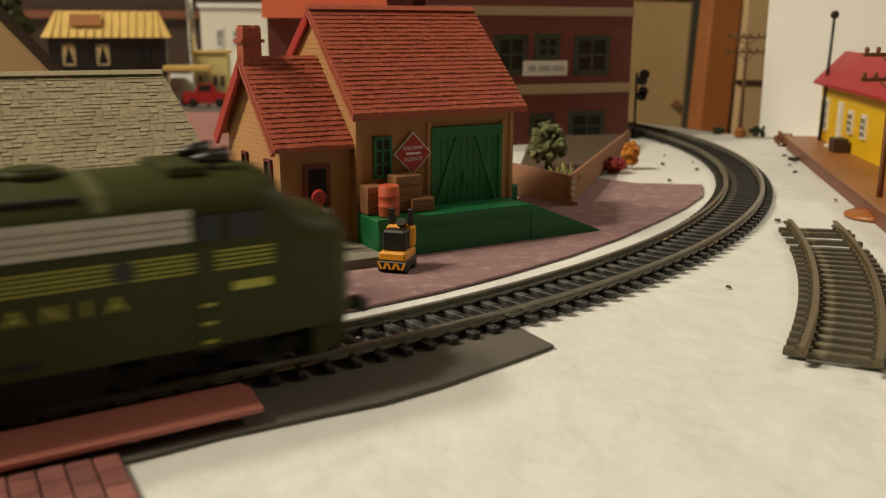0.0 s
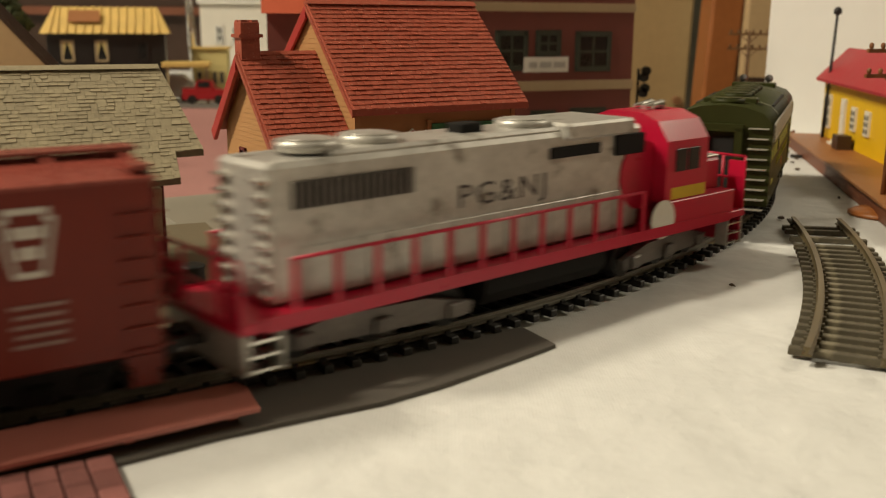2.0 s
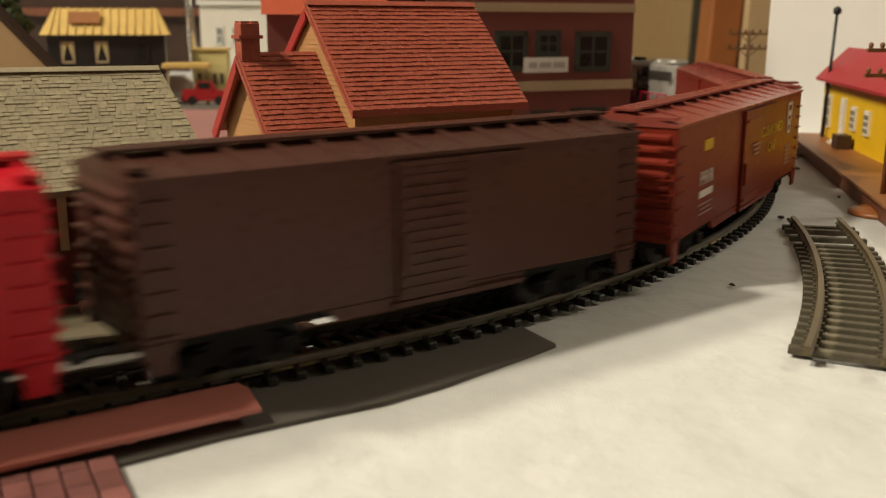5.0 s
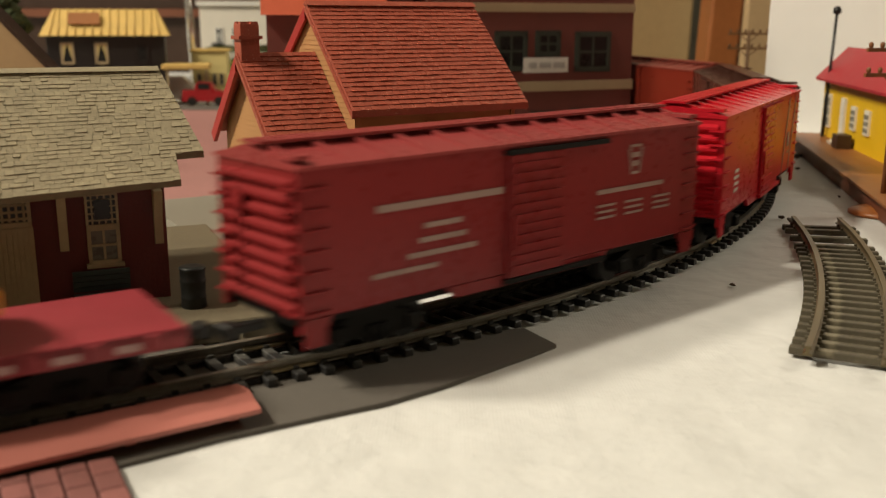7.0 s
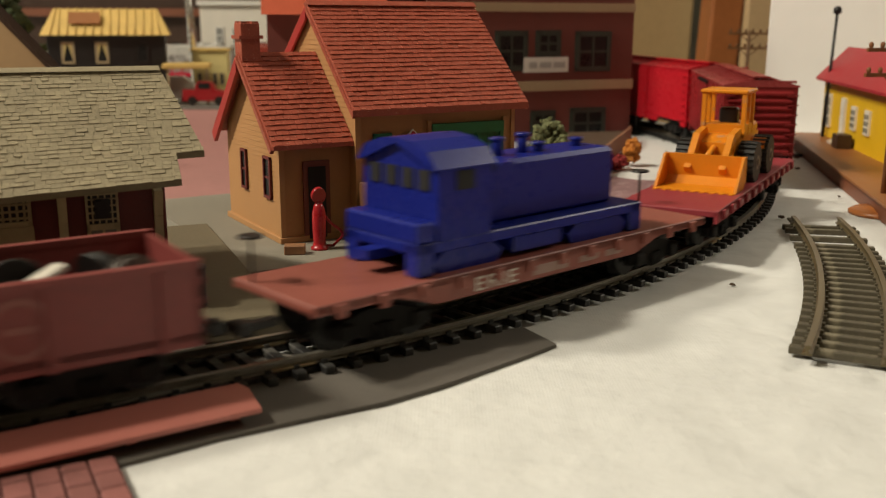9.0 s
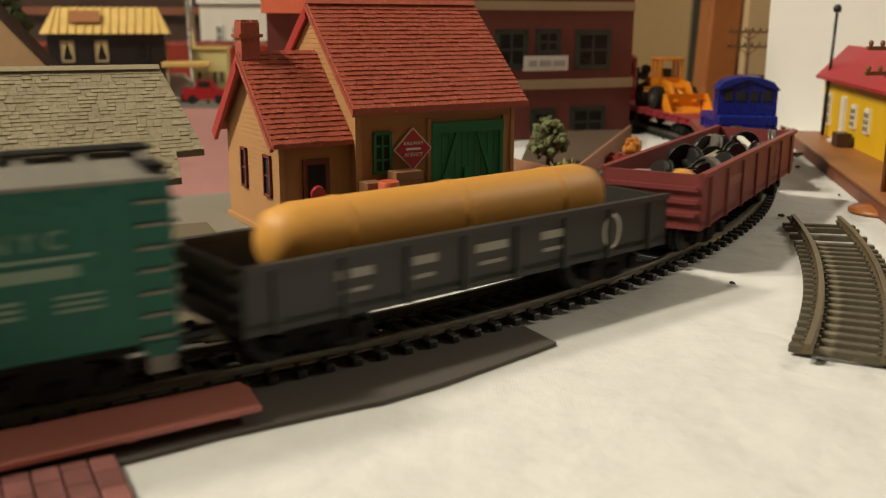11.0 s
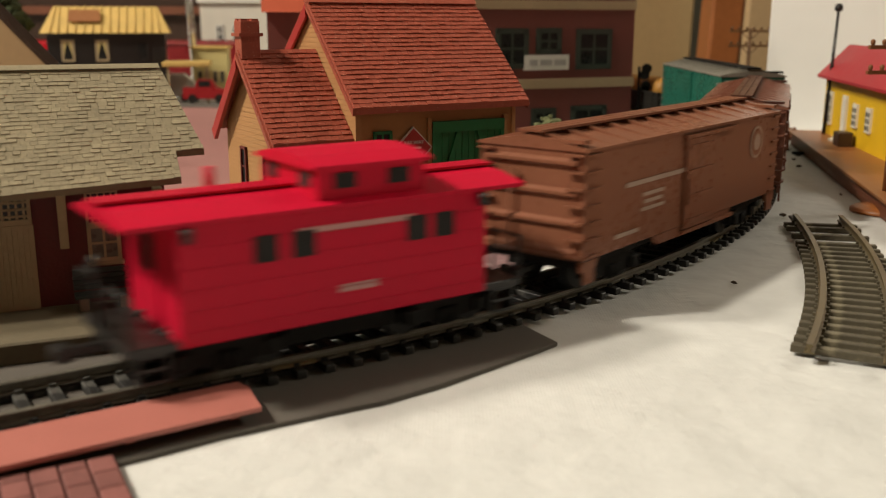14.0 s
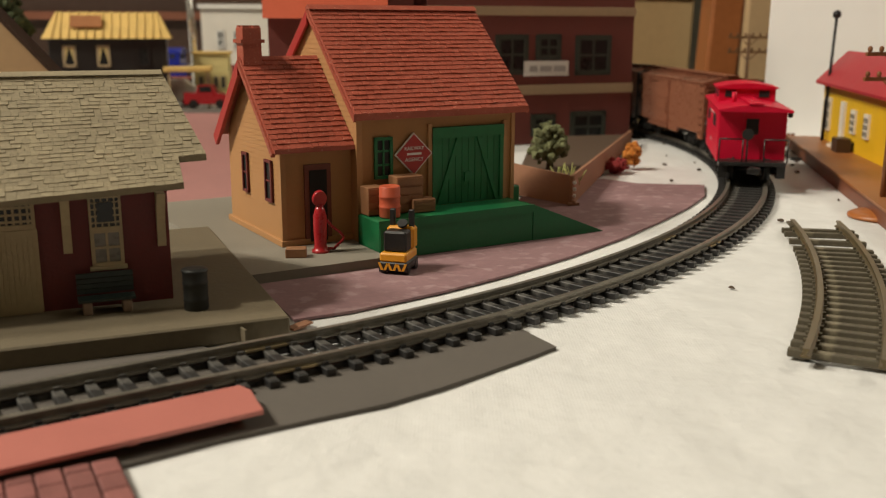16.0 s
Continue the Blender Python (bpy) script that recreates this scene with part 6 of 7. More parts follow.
    course_roof(h, a0 - 0.0040, a1 - 0.0003, v1 + 0.0042, ae - 0.0012, vm, ar, 19, M["redroof"])
    for s in (0, 1):
        vf = v0 - 0.0042 if s == 0 else v1 + 0.0042
        bb = prism(bmesh.new(), [(vf, ae - 0.0024), (vm, ar - 0.0012), (vm, ar - (0.0034 if s == 0 else 0.0066)), (vf + (0.0012 if s == 0 else -0.0025), ae - (0.0038 if s == 0 else 0.0058))], 0, a0 - 0.0048, a0 - 0.0034)
        part("bargeboard", bb, M["redroof"] if s == 0 else M["redtrim"], h)
    part("eave_board", bx(a0 - 0.004, a1 - 0.0003, v0 - 0.0049, v0 - 0.0041, ae - 0.0026, ae - 0.001), M["redroof"], h)
    for y0, y1 in ((v0 + 0.0075, v0 + 0.0145), (v0 + 0.0325, v0 + 0.0385)):
        window_x(an, y0, y1, 0.0185, 0.0335, a0 - 0.0003, M["maroon"], 2, 2, 0.0006)
    ad = part("annex_door", bx(-0.0185, -0.0085, v0 - 0.0011, v0, zb + 0.0005, 0.0325), M["reddoor"], an, "red brown door frame round a dark opening")
    # flat dark panel stands in for the shade inside the open doorway
    part("door_glass", bx(-0.0168, -0.0102, v0 - 0.0014, v0 - 0.001, zb + 0.001, 0.0305), M["dark"], ad)
    # chimney on the annex ridge
    ch = bx(a0 - 0.0035, a0 + 0.0035, vm - 0.0035, vm + 0.0035, ar - 0.006, 0.0792, bevel=0.0002)
    box(ch, a0 - 0.0044, a0 + 0.0044, vm - 0.0044, vm + 0.0044, 0.0738, 0.0750)
    for du, dv in ((-0.002, -0.002), (0.002, -0.002), (-0.002, 0.002), (0.002, 0.002)):
        box(ch, a0 + du - 0.0012, a0 + du + 0.0012, vm + dv - 0.0012, vm + dv + 0.0012, 0.0789, 0.0799)
    part("chimney", ch, M["redroof"], h)
    # slab and dock
    sl = link("yard_slab", prism(bmesh.new(), [(-0.0495, -0.0265), (-0.0015, -0.0265), (-0.0015, -0.002), (0.070, -0.002), (0.070, 0.112), (-0.0495, 0.112)], 2, 0.0, 0.004), M["slab"], None, "", FH)
    tagged(sl, "grey plastic slab under the freight house", "slab", kind="structure")
    dk = thing("loading_dock", "green plastic loading dock with a sloping ramp", "dock", FH)
    d0, d1, f, b_, zt = -0.0010, 0.0640, -0.0186, -0.0016, 0.0146
    part("platform", bx(d0, d1, f, b_, 0.0006, zt, bevel=0.0005), M["green"], dk)
    part("fascia", bx(d0 - 0.0003, d1, f - 0.0006, f, zt - 0.0028, zt + 0.0002), M["green"], dk)
    rp = bmesh.new()
    prism(rp, [(d1, 0.0006), (d1 + 0.034, 0.0006), (d1 + 0.034, 0.0010), (d1, zt)], 1, f, b_ + 0.004)
    part("ramp", rp, M["green"], dk)
    part("back_post", bx(d1 + 0.004, d1 + 0.0075, b_ + 0.003, b_ + 0.0065, 0.0006, 0.0185, bevel=0.0004), M["green"], dk)
    # things on the dock
    dm = link("drum", lathe(bmesh.new(), [(0.0046, 0), (0.0049, 0.0006), (0.0049, 0.0048), (0.0052, 0.0052), (0.0049, 0.0056), (0.0049, 0.0098), (0.0052, 0.0102), (0.0049, 0.0106), (0.0049, 0.0148), (0.0045, 0.0153), (0.0042, 0.0150)], seg=20), M["drum"], None, "", FH @ pose(0.0058, -0.0135, zt + 0.0002) @ Matrix.Diagonal((0.76, 0.76, 0.72, 1)))
    tagged(dm, "orange red plastic drum standing on the green dock", "drum")

    def crate(x, y, z, w, d, hgt):
        c = thing("crate", "brown wooden crate on the green dock", "crate", FH @ pose(x, y, z), group="crates on the dock")
        bm = bx(-w / 2, w / 2, -d / 2, d / 2, 0, hgt, bevel=0.0002)
        part("box", bm, M["crate"], c)
        for k in range(4):
            part("slat", bx(-w / 2, w / 2, -d / 2 - 0.0003, -d / 2, hgt * (0.05 + 0.24 * k), hgt * (0.22 + 0.24 * k)), M["crate"], c)
        return c
    crate(-0.0010 + 0.0038, -0.0060, zt + 0.0002, 0.0065, 0.0065, 0.0100)
    crate(0.0160, -0.0062, zt + 0.0002, 0.0105, 0.0070, 0.0130)
    crate(0.0205, -0.0095, zt + 0.0002, 0.0090, 0.0050, 0.0048)
    # fuel pump and block on the slab
    pu = thing("fuel_pump", "glossy red toy fuel pump with a hanging hose", "fuel pump", FH @ pose(-0.0185, -0.0085, 0.004))
    pu.scale = (0.80, 0.80, 0.9)
    part("column", lathe(bmesh.new(), [(0.0038, 0), (0.0038, 0.0008), (0.0030, 0.0012), (0.0026, 0.003), (0.0029, 0.008), (0.0029, 0.014), (0.0022, 0.0165), (0.0014, 0.018)], seg=16), M["pump"], pu)
    gl = bmesh.new()
    cyl(gl, (0, -0.001, 0.0205), (0, 0.001, 0.0210), 0.0031, seg=18)
    box(gl, -0.0008, 0.0008, -0.0008, 0.0008, 0.0175, 0.019)
    part("globe", gl, M["pump"], pu)
    hose = sweep(bmesh.new(), [Vector((0.003 + 0.0085 * math.sin(math.pi * k / 18) * (0.4 + 0.9 * k / 18), -0.0005, 0.0125 - 0.0118 * (k / 18) ** 0.8)) for k in range(15)] + [Vector((0.006, -0.0005, 0.0008)), Vector((0.0025, -0.0005, 0.0012))], 0.0006)
    part("hose", hose, M["pump"], pu)
    bl = link("wooden_block", bx(-0.0040, 0.0030, -0.0022, 0.0022, 0, 0.0032, bevel=0.0003), M["crate"], None, "", FH @ pose(-0.0280, -0.0110, 0.004, 0, 0, -25))
    tagged(bl, "small brown wooden block lying on the grey slab", "block")


def build_forklift():
    f = thing("tow_tractor", "yellow and black toy tow tractor standing on the mauve road", "vehicle", pose(-0.0150, 0.3080, 0.0009, 0, 0, -106))
    f.scale = (0.86, 0.86, 0.86)
    b = bmesh.new()
    # x forward to the viewer, chevron nose low
    box(b, -0.0085, 0.0060, -0.0056, 0.0056, 0.0012, 0.0048, bevel=0.0006)
    part("chassis", b, M["black"], f)
    part("bonnet", bx(-0.0080, 0.0058, -0.0054, 0.0054, 0.0046, 0.0082, bevel=0.0007), M["yellow"], f)
    part("rear_body", bx(-0.0088, -0.0030, -0.0054, 0.0054, 0.0080, 0.0168, bevel=0.0009), M["yellow"], f)
    part("seat", bx(-0.0032, 0.0036, -0.0046, 0.0046, 0.0080, 0.0162, bevel=0.0008), M["black"], f)
    part("steering_wheel", cyl(bmesh.new(), (-0.0030, 0.0012, 0.0178), (-0.0024, 0.0012, 0.0186), 0.0020, seg=14), M["black"], f)
    for x, y in ((-0.0060, 0.0038), (-0.0060, -0.0038)):
        part("post", bx(x - 0.0010, x + 0.0010, y - 0.0010, y + 0.0010, 0.0160, 0.0232, bevel=0.0003), M["black"], f)
    for k in (-0.0036, 0.0, 0.0036):
        for s in (-1, 1):
            ch = prism(bmesh.new(), [(k, 0.0016), (k + s * 0.0010, 0.0016), (k + s * 0.0022, 0.0044), (k + s * 0.0012, 0.0044)], 0, 0.0060, 0.00625)
            part("chevron", ch, M["yellow"], f)
    for x in (-0.006, 0.0035):
        for s in (-1, 1):
            part("wheel", cyl(bmesh.new(), (x, s * 0.0035, 0.0018), (x, s * 0.0058, 0.0018), 0.0018, seg=14), M["black"], f)


ST = frame_at(-0.0751, 0.2574, 0.0, 23)


def build_station():
    pf = link("station_platform", bx(-0.28, 0.0258, -0.0288, 0.095, 0.0004, 0.0060, bevel=0.0005), M["platform"], None, "", ST)
    tagged(pf, "brown grey model station platform beside the track", "platform", kind="structure")
    h = thing("station_house", "maroon brick model station with weathered grey shingle roof", "house", ST)
    zb, ze, D, U0 = 0.006, 0.0380, 0.050, -0.26
    zr = 0.0650
    part("wall", prism(bmesh.new(), [(0, zb), (D, zb), (D, ze), (D / 2, zr - 0.002), (0, ze)], 0, U0, 0), M["maroon"], h)
    # window with small upper lights
    wx0, wx1 = -0.0205, -0.0122
    window(h, wx0, wx1, 0.0172, 0.0272, -0.0005, M["cream"], 2, 2, 0.0006, pane=M["paleglass"])
    up = window(h, wx0, wx1, 0.0272, 0.0362, -0.0005, M["cream"], 5, 5, 0.0004, pane=M["glass"], name="transom")
    part("pane", bx(wx0 + 0.0022, wx1 - 0.0022, -0.0014, -0.0008, 0.0292, 0.0345), M["glass"], up)
    part("sill", bx(wx0 - 0.0006, wx1 + 0.0006, -0.0018, 0, 0.0162, 0.0172), M["cream"], h)
    # door with transom
    dx0, dx1 = -0.0455, -0.0335
    d = part("door", bx(dx0, dx1, -0.0010, 0, zb, 0.0290), M["cream"], h, "tan boarded door")
    for k in range(9):
        x = dx0 + 0.0008 + k * 0.0013
        part("board", bx(x, x + 0.0010, -0.0013, -0.001, zb + 0.0005, 0.0285), M["cream"], d)
    window(h, dx0, dx1, 0.0290, 0.0362, -0.0005, M["cream"], 7, 4, 0.0006, name="transom")
    # eave brackets
    for u in (-0.0262, -0.0022, -0.052, -0.078):
        br = prism(bmesh.new(), [(0, 0.0215), (-0.0016, 0.0215), (-0.0022, 0.029), (-0.0058, 0.0365), (0, 0.0365)], 0, u - 0.0011, u + 0.0011)
        part("bracket", br, M["cream"], h)
    # roof: underlay and separate shingles in courses
    vf, zf, vr = -0.0085, 0.0362, D / 2
    zr, uR, k0 = 0.0668, 0.0035, 0.22

    def up_(u, a):
        """The old roof sags a little towards its hidden end."""
        return (1 - a) * (0.0032 + 0.044 * max(u, -0.09))

    def at_(u, a, lift=0.0):
        return Vector((u, vf + (vr - vf) * a - lift * 0.7, zf + (zr - zf) * a + up_(u, a) + lift * 0.7))
    rf = bmesh.new()

    def slab4(c):
        top = [rf.verts.new(at_(*q)) for q in c]
        bot = [rf.verts.new(at_(*q) - Vector((0, 0, 0.0016))) for q in c]
        rf.faces.new(top)
        rf.faces.new(bot[::-1])
        for i in range(4):
            j = (i + 1) % 4
            rf.faces.new((top[i], bot[i], bot[j], top[j]))
    slab4([(-0.13, 0), (-0.09, 0), (-0.09, 1), (-0.13, 1)])
    slab4([(-0.09, 0), (uR, 0), (uR, 1), (-0.09, 1)])
    slab4([(uR, k0), (uR + 0.0095 * (1 - k0), k0), (uR + 0.0002, 1), (uR, 1)])
    prism(rf, [(D - vf, zf), (vr, zr), (vr, zr - 0.0014), (D - vf, zf - 0.0014)], 0, U0, uR)
    part("roof", rf, M["shinglebase"], h)
    courses = 31
    rnd = random.Random(7)
    big = [bmesh.new() for _ in range(4)]
    for c in range(courses):
        a = c / courses
        u = -0.125 + rnd.uniform(0, 0.003)
        right = uR if a < k0 - 0.01 else uR + 0.0095 * (1 - a)
        while u < right:
            w = min(rnd.choice((0.0019, 0.0023, 0.0026, 0.0030)), right - u)
            t = rnd.choice((0.0001, 0.00018, 0.00026, 0.00034))
            a0_, a1_ = a + rnd.uniform(-0.003, 0.001), min(1.0, a + 1.1 / courses)
            if w > 0.0004:
                bm = rnd.choice(big)
                q = [at_(u + 0.00007, a0_), at_(u + w - 0.00007, a0_), at_(u + w - 0.00007, a1_), at_(u + 0.00007, a1_)]
                p_ = [at_(u + 0.00007, a0_, t), at_(u + w - 0.00007, a0_, t), at_(u + w - 0.00007, a1_, 0.0001), at_(u + 0.00007, a1_, 0.0001)]
                lo, hi = [bm.verts.new(v) for v in q], [bm.verts.new(v) for v in p_]
                bm.faces.new(hi)
                for i in (0, 1, 3):
                    j = (i + 1) % 4
                    bm.faces.new((lo[i], lo[j], hi[j], hi[i]))
            u += w
    for b in big:
        tagged(part("shingles", b, M["shingle"], h), kind="stuff")
    part("ridge_cap", prism(bmesh.new(), [(vr - 0.0018, zr - 0.0004), (vr, zr + 0.0008), (vr + 0.0018, zr - 0.0004)], 0, -0.13, uR), M["shingle"], h)
    # bench and bin
    be = thing("bench", "dark green slatted bench with pale legs on the platform", "bench", ST @ pose(-0.0178, -0.0050, 0.006))
    be.scale = (1, 1, 0.86)
    for k in range(4):
        part("back_slat", bx(-0.0072, 0.0072, 0.0018 - 0.0002 * k, 0.0026 - 0.0002 * k, 0.0052 + k * 0.0017, 0.0066 + k * 0.0017), M["bench"], be)
    for k in range(3):
        part("seat_slat", bx(-0.0072, 0.0072, -0.0038 + k * 0.0018, -0.0023 + k * 0.0018, 0.0040, 0.0048), M["bench"], be)
    for x in (-0.0050, 0.0050):
        part("leg", bx(x - 0.0012, x + 0.0012, -0.0038, 0.0018, 0, 0.0040, bevel=0.0003), M["stone"], be)
    cn = link("barrel", lathe(bmesh.new(), [(0.0034, 0), (0.0036, 0.0005), (0.0034, 0.003), (0.0036, 0.0034), (0.0034, 0.0040), (0.0035, 0.0088), (0.0037, 0.0092), (0.0035, 0.0098), (0.0035, 0.0128), (0.0038, 0.0134), (0.0036, 0.0140), (0.0020, 0.0142)], seg=18), M["can"], None, "", ST @ pose(0.0044, -0.0125, 0.006) @ Matrix.Diagonal((0.95, 0.95, 0.79, 1)))
    tagged(cn, "dark iron barrel standing on the platform", "barrel")
    cl = link("card_scrap", bx(-0.004, 0.004, -0.0015, 0.0015, 0.0, 0.0006), M["planter"], None, "", ST @ pose(0.0300, -0.022, 0.0006, 0, 0, 35))
    tagged(cl, "small tan card scrap beside the platform", "card")
    tab = link("track_clip", bx(-0.0003, 0.0003, -0.0016, 0.0016, 0.0, 0.0040), M["platform"], None, "", pose(-0.0510, 0.2345, 0.0006, 0, 0, 33))
    tagged(tab, "grey plastic tab standing beside the rail", "clip")


M["paleglass"] = material("curtained_pane", (0.16, 0.15, 0.12), 0.3, 0, 0.2, 200)
BB = frame_at(0.1334, 0.6897, 0.0, 22)


def build_brick_building():
    h = thing("brick_building", "dark red brick model building with tan bands and green windows", "house", BB)
    U0, D, H = -0.155, 0.12, 0.168
    part("wall", bx(U0, 0, 0, D, 0, H, bevel=0.0004), M["brick"], h)
    for z0, z1 in ((0.0337, 0.0402), (0.0860, 0.0918), (0.138, 0.145)):
        part("band", bx(U0 - 0.0006, 0.0008, -0.0010, D + 0.0006, z0, z1, bevel=0.0002), M["band"], h)
    # windows by storey
    for x0, x1, z0, z1 in ((-0.0455, -0.0190, 0.0470, 0.0723), (-0.0760, -0.0585, 0.0575, 0.0730), (-0.1060, -0.0835, 0.0482, 0.0728), (-0.0480, -0.0212, -0.0 + 0.0005, 0.0205), (-0.0785, -0.0612, 0.0060, 0.0195)):
        w = window(h, x0, x1, z0, z1, -0.0004, M["winframe"], 2, 2, 0.0016)
        part("surround", bx(x0 - 0.001, x1 + 0.001, -0.0006, 0.0002, z0 - 0.001, z1 + 0.001), M["winframe"], w)
    sg = part("sign", bx(-0.0860, -0.0520, -0.0014, 0, 0.0462, 0.0562), M["paper"], h, "white paper sign with faded grey lettering")
    for x, w in ((-0.079, 0.006), (-0.0695, 0.009), (-0.0590, 0.009)):
        part("printed_bar", bx(x - w / 2, x + w / 2, -0.0016, -0.0013, 0.0492, 0.0530), M["greyprint"], sg)
    pv = link("parapet_slab", bx(-0.235, -0.160, 0.0, 0.10, 0.0965, 0.104, bevel=0.0005), M["paper"], None, "", BB)
    # white topped block beside the building
    part_ = tagged(pv, "white topped model building beside the brick building", "house")
    part("wall", bx(-0.232, -0.163, 0.003, 0.097, 0, 0.0965), M["brick"], pv)
    rd = thing("red_roofed_shed", "tall red roofed model shed behind the freight house", "house", frame_at(-0.075, 0.62, 0, 10))
    part("wall", bx(-0.035, 0.035, -0.02, 0.02, 0, 0.0855), M["brick"], rd)
    part("roof", prism(bmesh.new(), [(-0.026, 0.0835), (0.026, 0.0835), (0.0, 0.115)], 0, -0.038, 0.038), M["drum"], rd)
    # crossing signal at the corner
    s = thing("signal", "black model crossing signal beside the brick building", "signal", pose(0.1400, 0.700, 0))
    part("mast", cyl(bmesh.new(), (0, 0, 0), (0, 0, 0.047), 0.0009, seg=8), M["black"], s)
    part("base", cyl(bmesh.new(), (0, 0, 0), (0, 0, 0.002), 0.004, seg=12), M["black"], s)
    for x, z in ((0.0040, 0.041), (0.0055, 0.0455), (0.0040, 0.0300), (0.0052, 0.0335)):
        l = bmesh.new()
        cyl(l, (x, -0.002, z), (x, 0.002, z), 0.0034, seg=14)
        part("lamp_disc", l, M["black"], s)


M["greyprint"] = material("grey_print", (0.42, 0.40, 0.38), 0.7)


def foam_clump(name, mat, centre, rx, rz, n, size, seed, parent=None):
    """Many small ragged clumps inside an uneven egg."""
    rnd = random.Random(seed)
    bm = bmesh.new()
    for _ in range(n):
        a, b, r = rnd.uniform(0, 2 * math.pi), rnd.uniform(-1, 1), rnd.random() ** 0.45
        q = math.sqrt(1 - b * b)
        lump = 0.75 + 0.35 * noise.noise(Vector((math.cos(a) * 2, math.sin(a) * 2, b * 2 + seed)))
        p = Vector(centre) + Vector((rx * q * math.cos(a), rx * q * math.sin(a), rz * b)) * r * lump
        s = size * rnd.uniform(0.5, 1.3)
        res = bmesh.ops.create_icosphere(bm, subdivisions=1, radius=s, matrix=Matrix.Translation(p) @ Euler((rnd.random() * 6, rnd.random() * 6, 0)).to_matrix().to_4x4())
        for v in res["verts"]:
            v.co += Vector((rnd.uniform(-1, 1), rnd.uniform(-1, 1), rnd.uniform(-1, 1))) * s * 0.35
    return part(name, bm, mat, parent)


def build_planter():
    """Folded card planter box with foam bushes before the brick building."""
    p = thing("planter_box", "folded tan card planter box before the brick building", "planter")
    def wall_(a, b, h0, h1, t=0.0014):
        a, b = Vector(a), Vector(b)
        n = Vector((-(b - a).y, (b - a).x)).normalized() * t
        bm = bmesh.new()
        v = [bm.verts.new((q.x, q.y, z)) for q, z in ((a, 0.0008), (b, 0.0008), (b, h1), (a, h0), (a + n, 0.0008), (b + n, 0.0008), (b + n, h1), (a + n, h0))]
        for q in ((0, 1, 2, 3), (7, 6, 5, 4), (0, 4, 5, 1), (1, 5, 6, 2), (2, 6, 7, 3), (3, 7, 4, 0)):
            bm.faces.new([v[i] for i in q])
        return part("side", bm, M["planter"], p)
    wall_((0.0330, 0.4580), (0.0582, 0.4270), 0.0155, 0.0142)
    wall_((0.0582, 0.4270), (0.1285, 0.655), 0.0142, 0.0105)
    tab = prism(bmesh.new(), [(0.0560, 0.4250), (0.0615, 0.4262), (0.0600, 0.4300), (0.0565, 0.4290)], 2, 0.0010, 0.0022)
    part("foot", tab, M["planter"], p)
    part("soil", prism(bmesh.new(), [(0.035, 0.459), (0.0585, 0.430), (0.127, 0.655), (0.06, 0.64)], 2, 0.0, 0.0075), M["trunk"], p)
    t = thing("bush", "sage green foam bush in the card planter", "bush", pose(0.0540, 0.492, 0.0075))
    part("trunk", cyl(bmesh.new(), (0, 0, 0), (0.0005, 0, 0.014), 0.0012, 0.0005, seg=7), M["trunk"], t)
    foam_clump("crown", M["leaf"], (0, 0, 0.0135), 0.0125, 0.0135, 240, 0.0019, 3, t)
    g = thing("grass_tuft", "yellow green grass tuft at the planter corner", "plant", pose(0.0590, 0.450, 0.0075))
    rnd = random.Random(5)
    for k in range(26):
        a, l = rnd.uniform(0, 6.28), rnd.uniform(0.004, 0.0085)
        c, s = math.cos(a), math.sin(a)
        x, y = rnd.uniform(-0.005, 0.005), rnd.uniform(-0.005, 0.005)
        b = cyl(bmesh.new(), (x, y, 0), (x + c * l * 0.6, y + s * l * 0.6, l), 0.0005, 0.0002, seg=5)
        part("blade", b, M["leaf_light"], g)
    bd = thing("bead_string", "small pale bead string hanging on the planter corner", "beads", pose(0.0590, 0.4262, 0.001))
    for k in range(4):
        part("bead", lathe(bmesh.new(), [(0.0003, 0), (0.0008, 0.0005), (0.0008, 0.0012), (0.0003, 0.0017)], (0, 0, 0.0005 + 0.0030 * k), seg=10), M["paper"] if k else M["crate"], bd)
    pk = thing("pumpkin_bush", "orange foam bush beside the planter", "bush", pose(0.1075, 0.545, 0.0))
    foam_clump("crown", M["orange_foam"], (0, 0, 0.0085), 0.0068, 0.0080, 150, 0.0016, 11, pk)
    rb = thing("red_bush", "dark red foam bush beside the planter", "bush", pose(0.0960, 0.530, 0.0))
    foam_clump("crown", M["red_foam"], (0, 0, 0.004), 0.0085, 0.0048, 110, 0.0014, 12, rb)


def telegraph_pole(x, y, z, h, arms, turn, mat, base, label):
    t = thing("telegraph_pole", label, "pole", pose(x, y, z, 0, 0, turn), group="telegraph poles")
    part("post", cyl(bmesh.new(), (0, 0, 0), (0, 0, h), 0.0014, 0.0011, seg=10), mat, t)
    if base:
        part("base", lathe(bmesh.new(), [(base, 0), (base, 0.0012), (base * 0.86, 0.0022), (0.004, 0.0030), (0.0022, 0.007)], seg=24), M["orange"], t)
    for az in arms:
        a = bx(-0.0145, 0.0145, -0.0008, 0.0008, az - 0.0008, az + 0.0008)
        ar = part("crossarm", a, mat, t)
        for k in range(6):
            xx = -0.0130 + k * 0.0052
            part("insulator", lathe(bmesh.new(), [(0.0005, 0), (0.0009, 0.0004), (0.0010, 0.0016), (0.0005, 0.0024)], (xx, 0, az + 0.0008), seg=8), mat, ar)
        br = bmesh.new()
        for s in (-1, 1):
            cyl(br, (0, -0.0008, az - 0.006), (s * 0.006, -0.0008, az - 0.0008), 0.0004, seg=6)
        part("brace", br, mat, t)
    return t


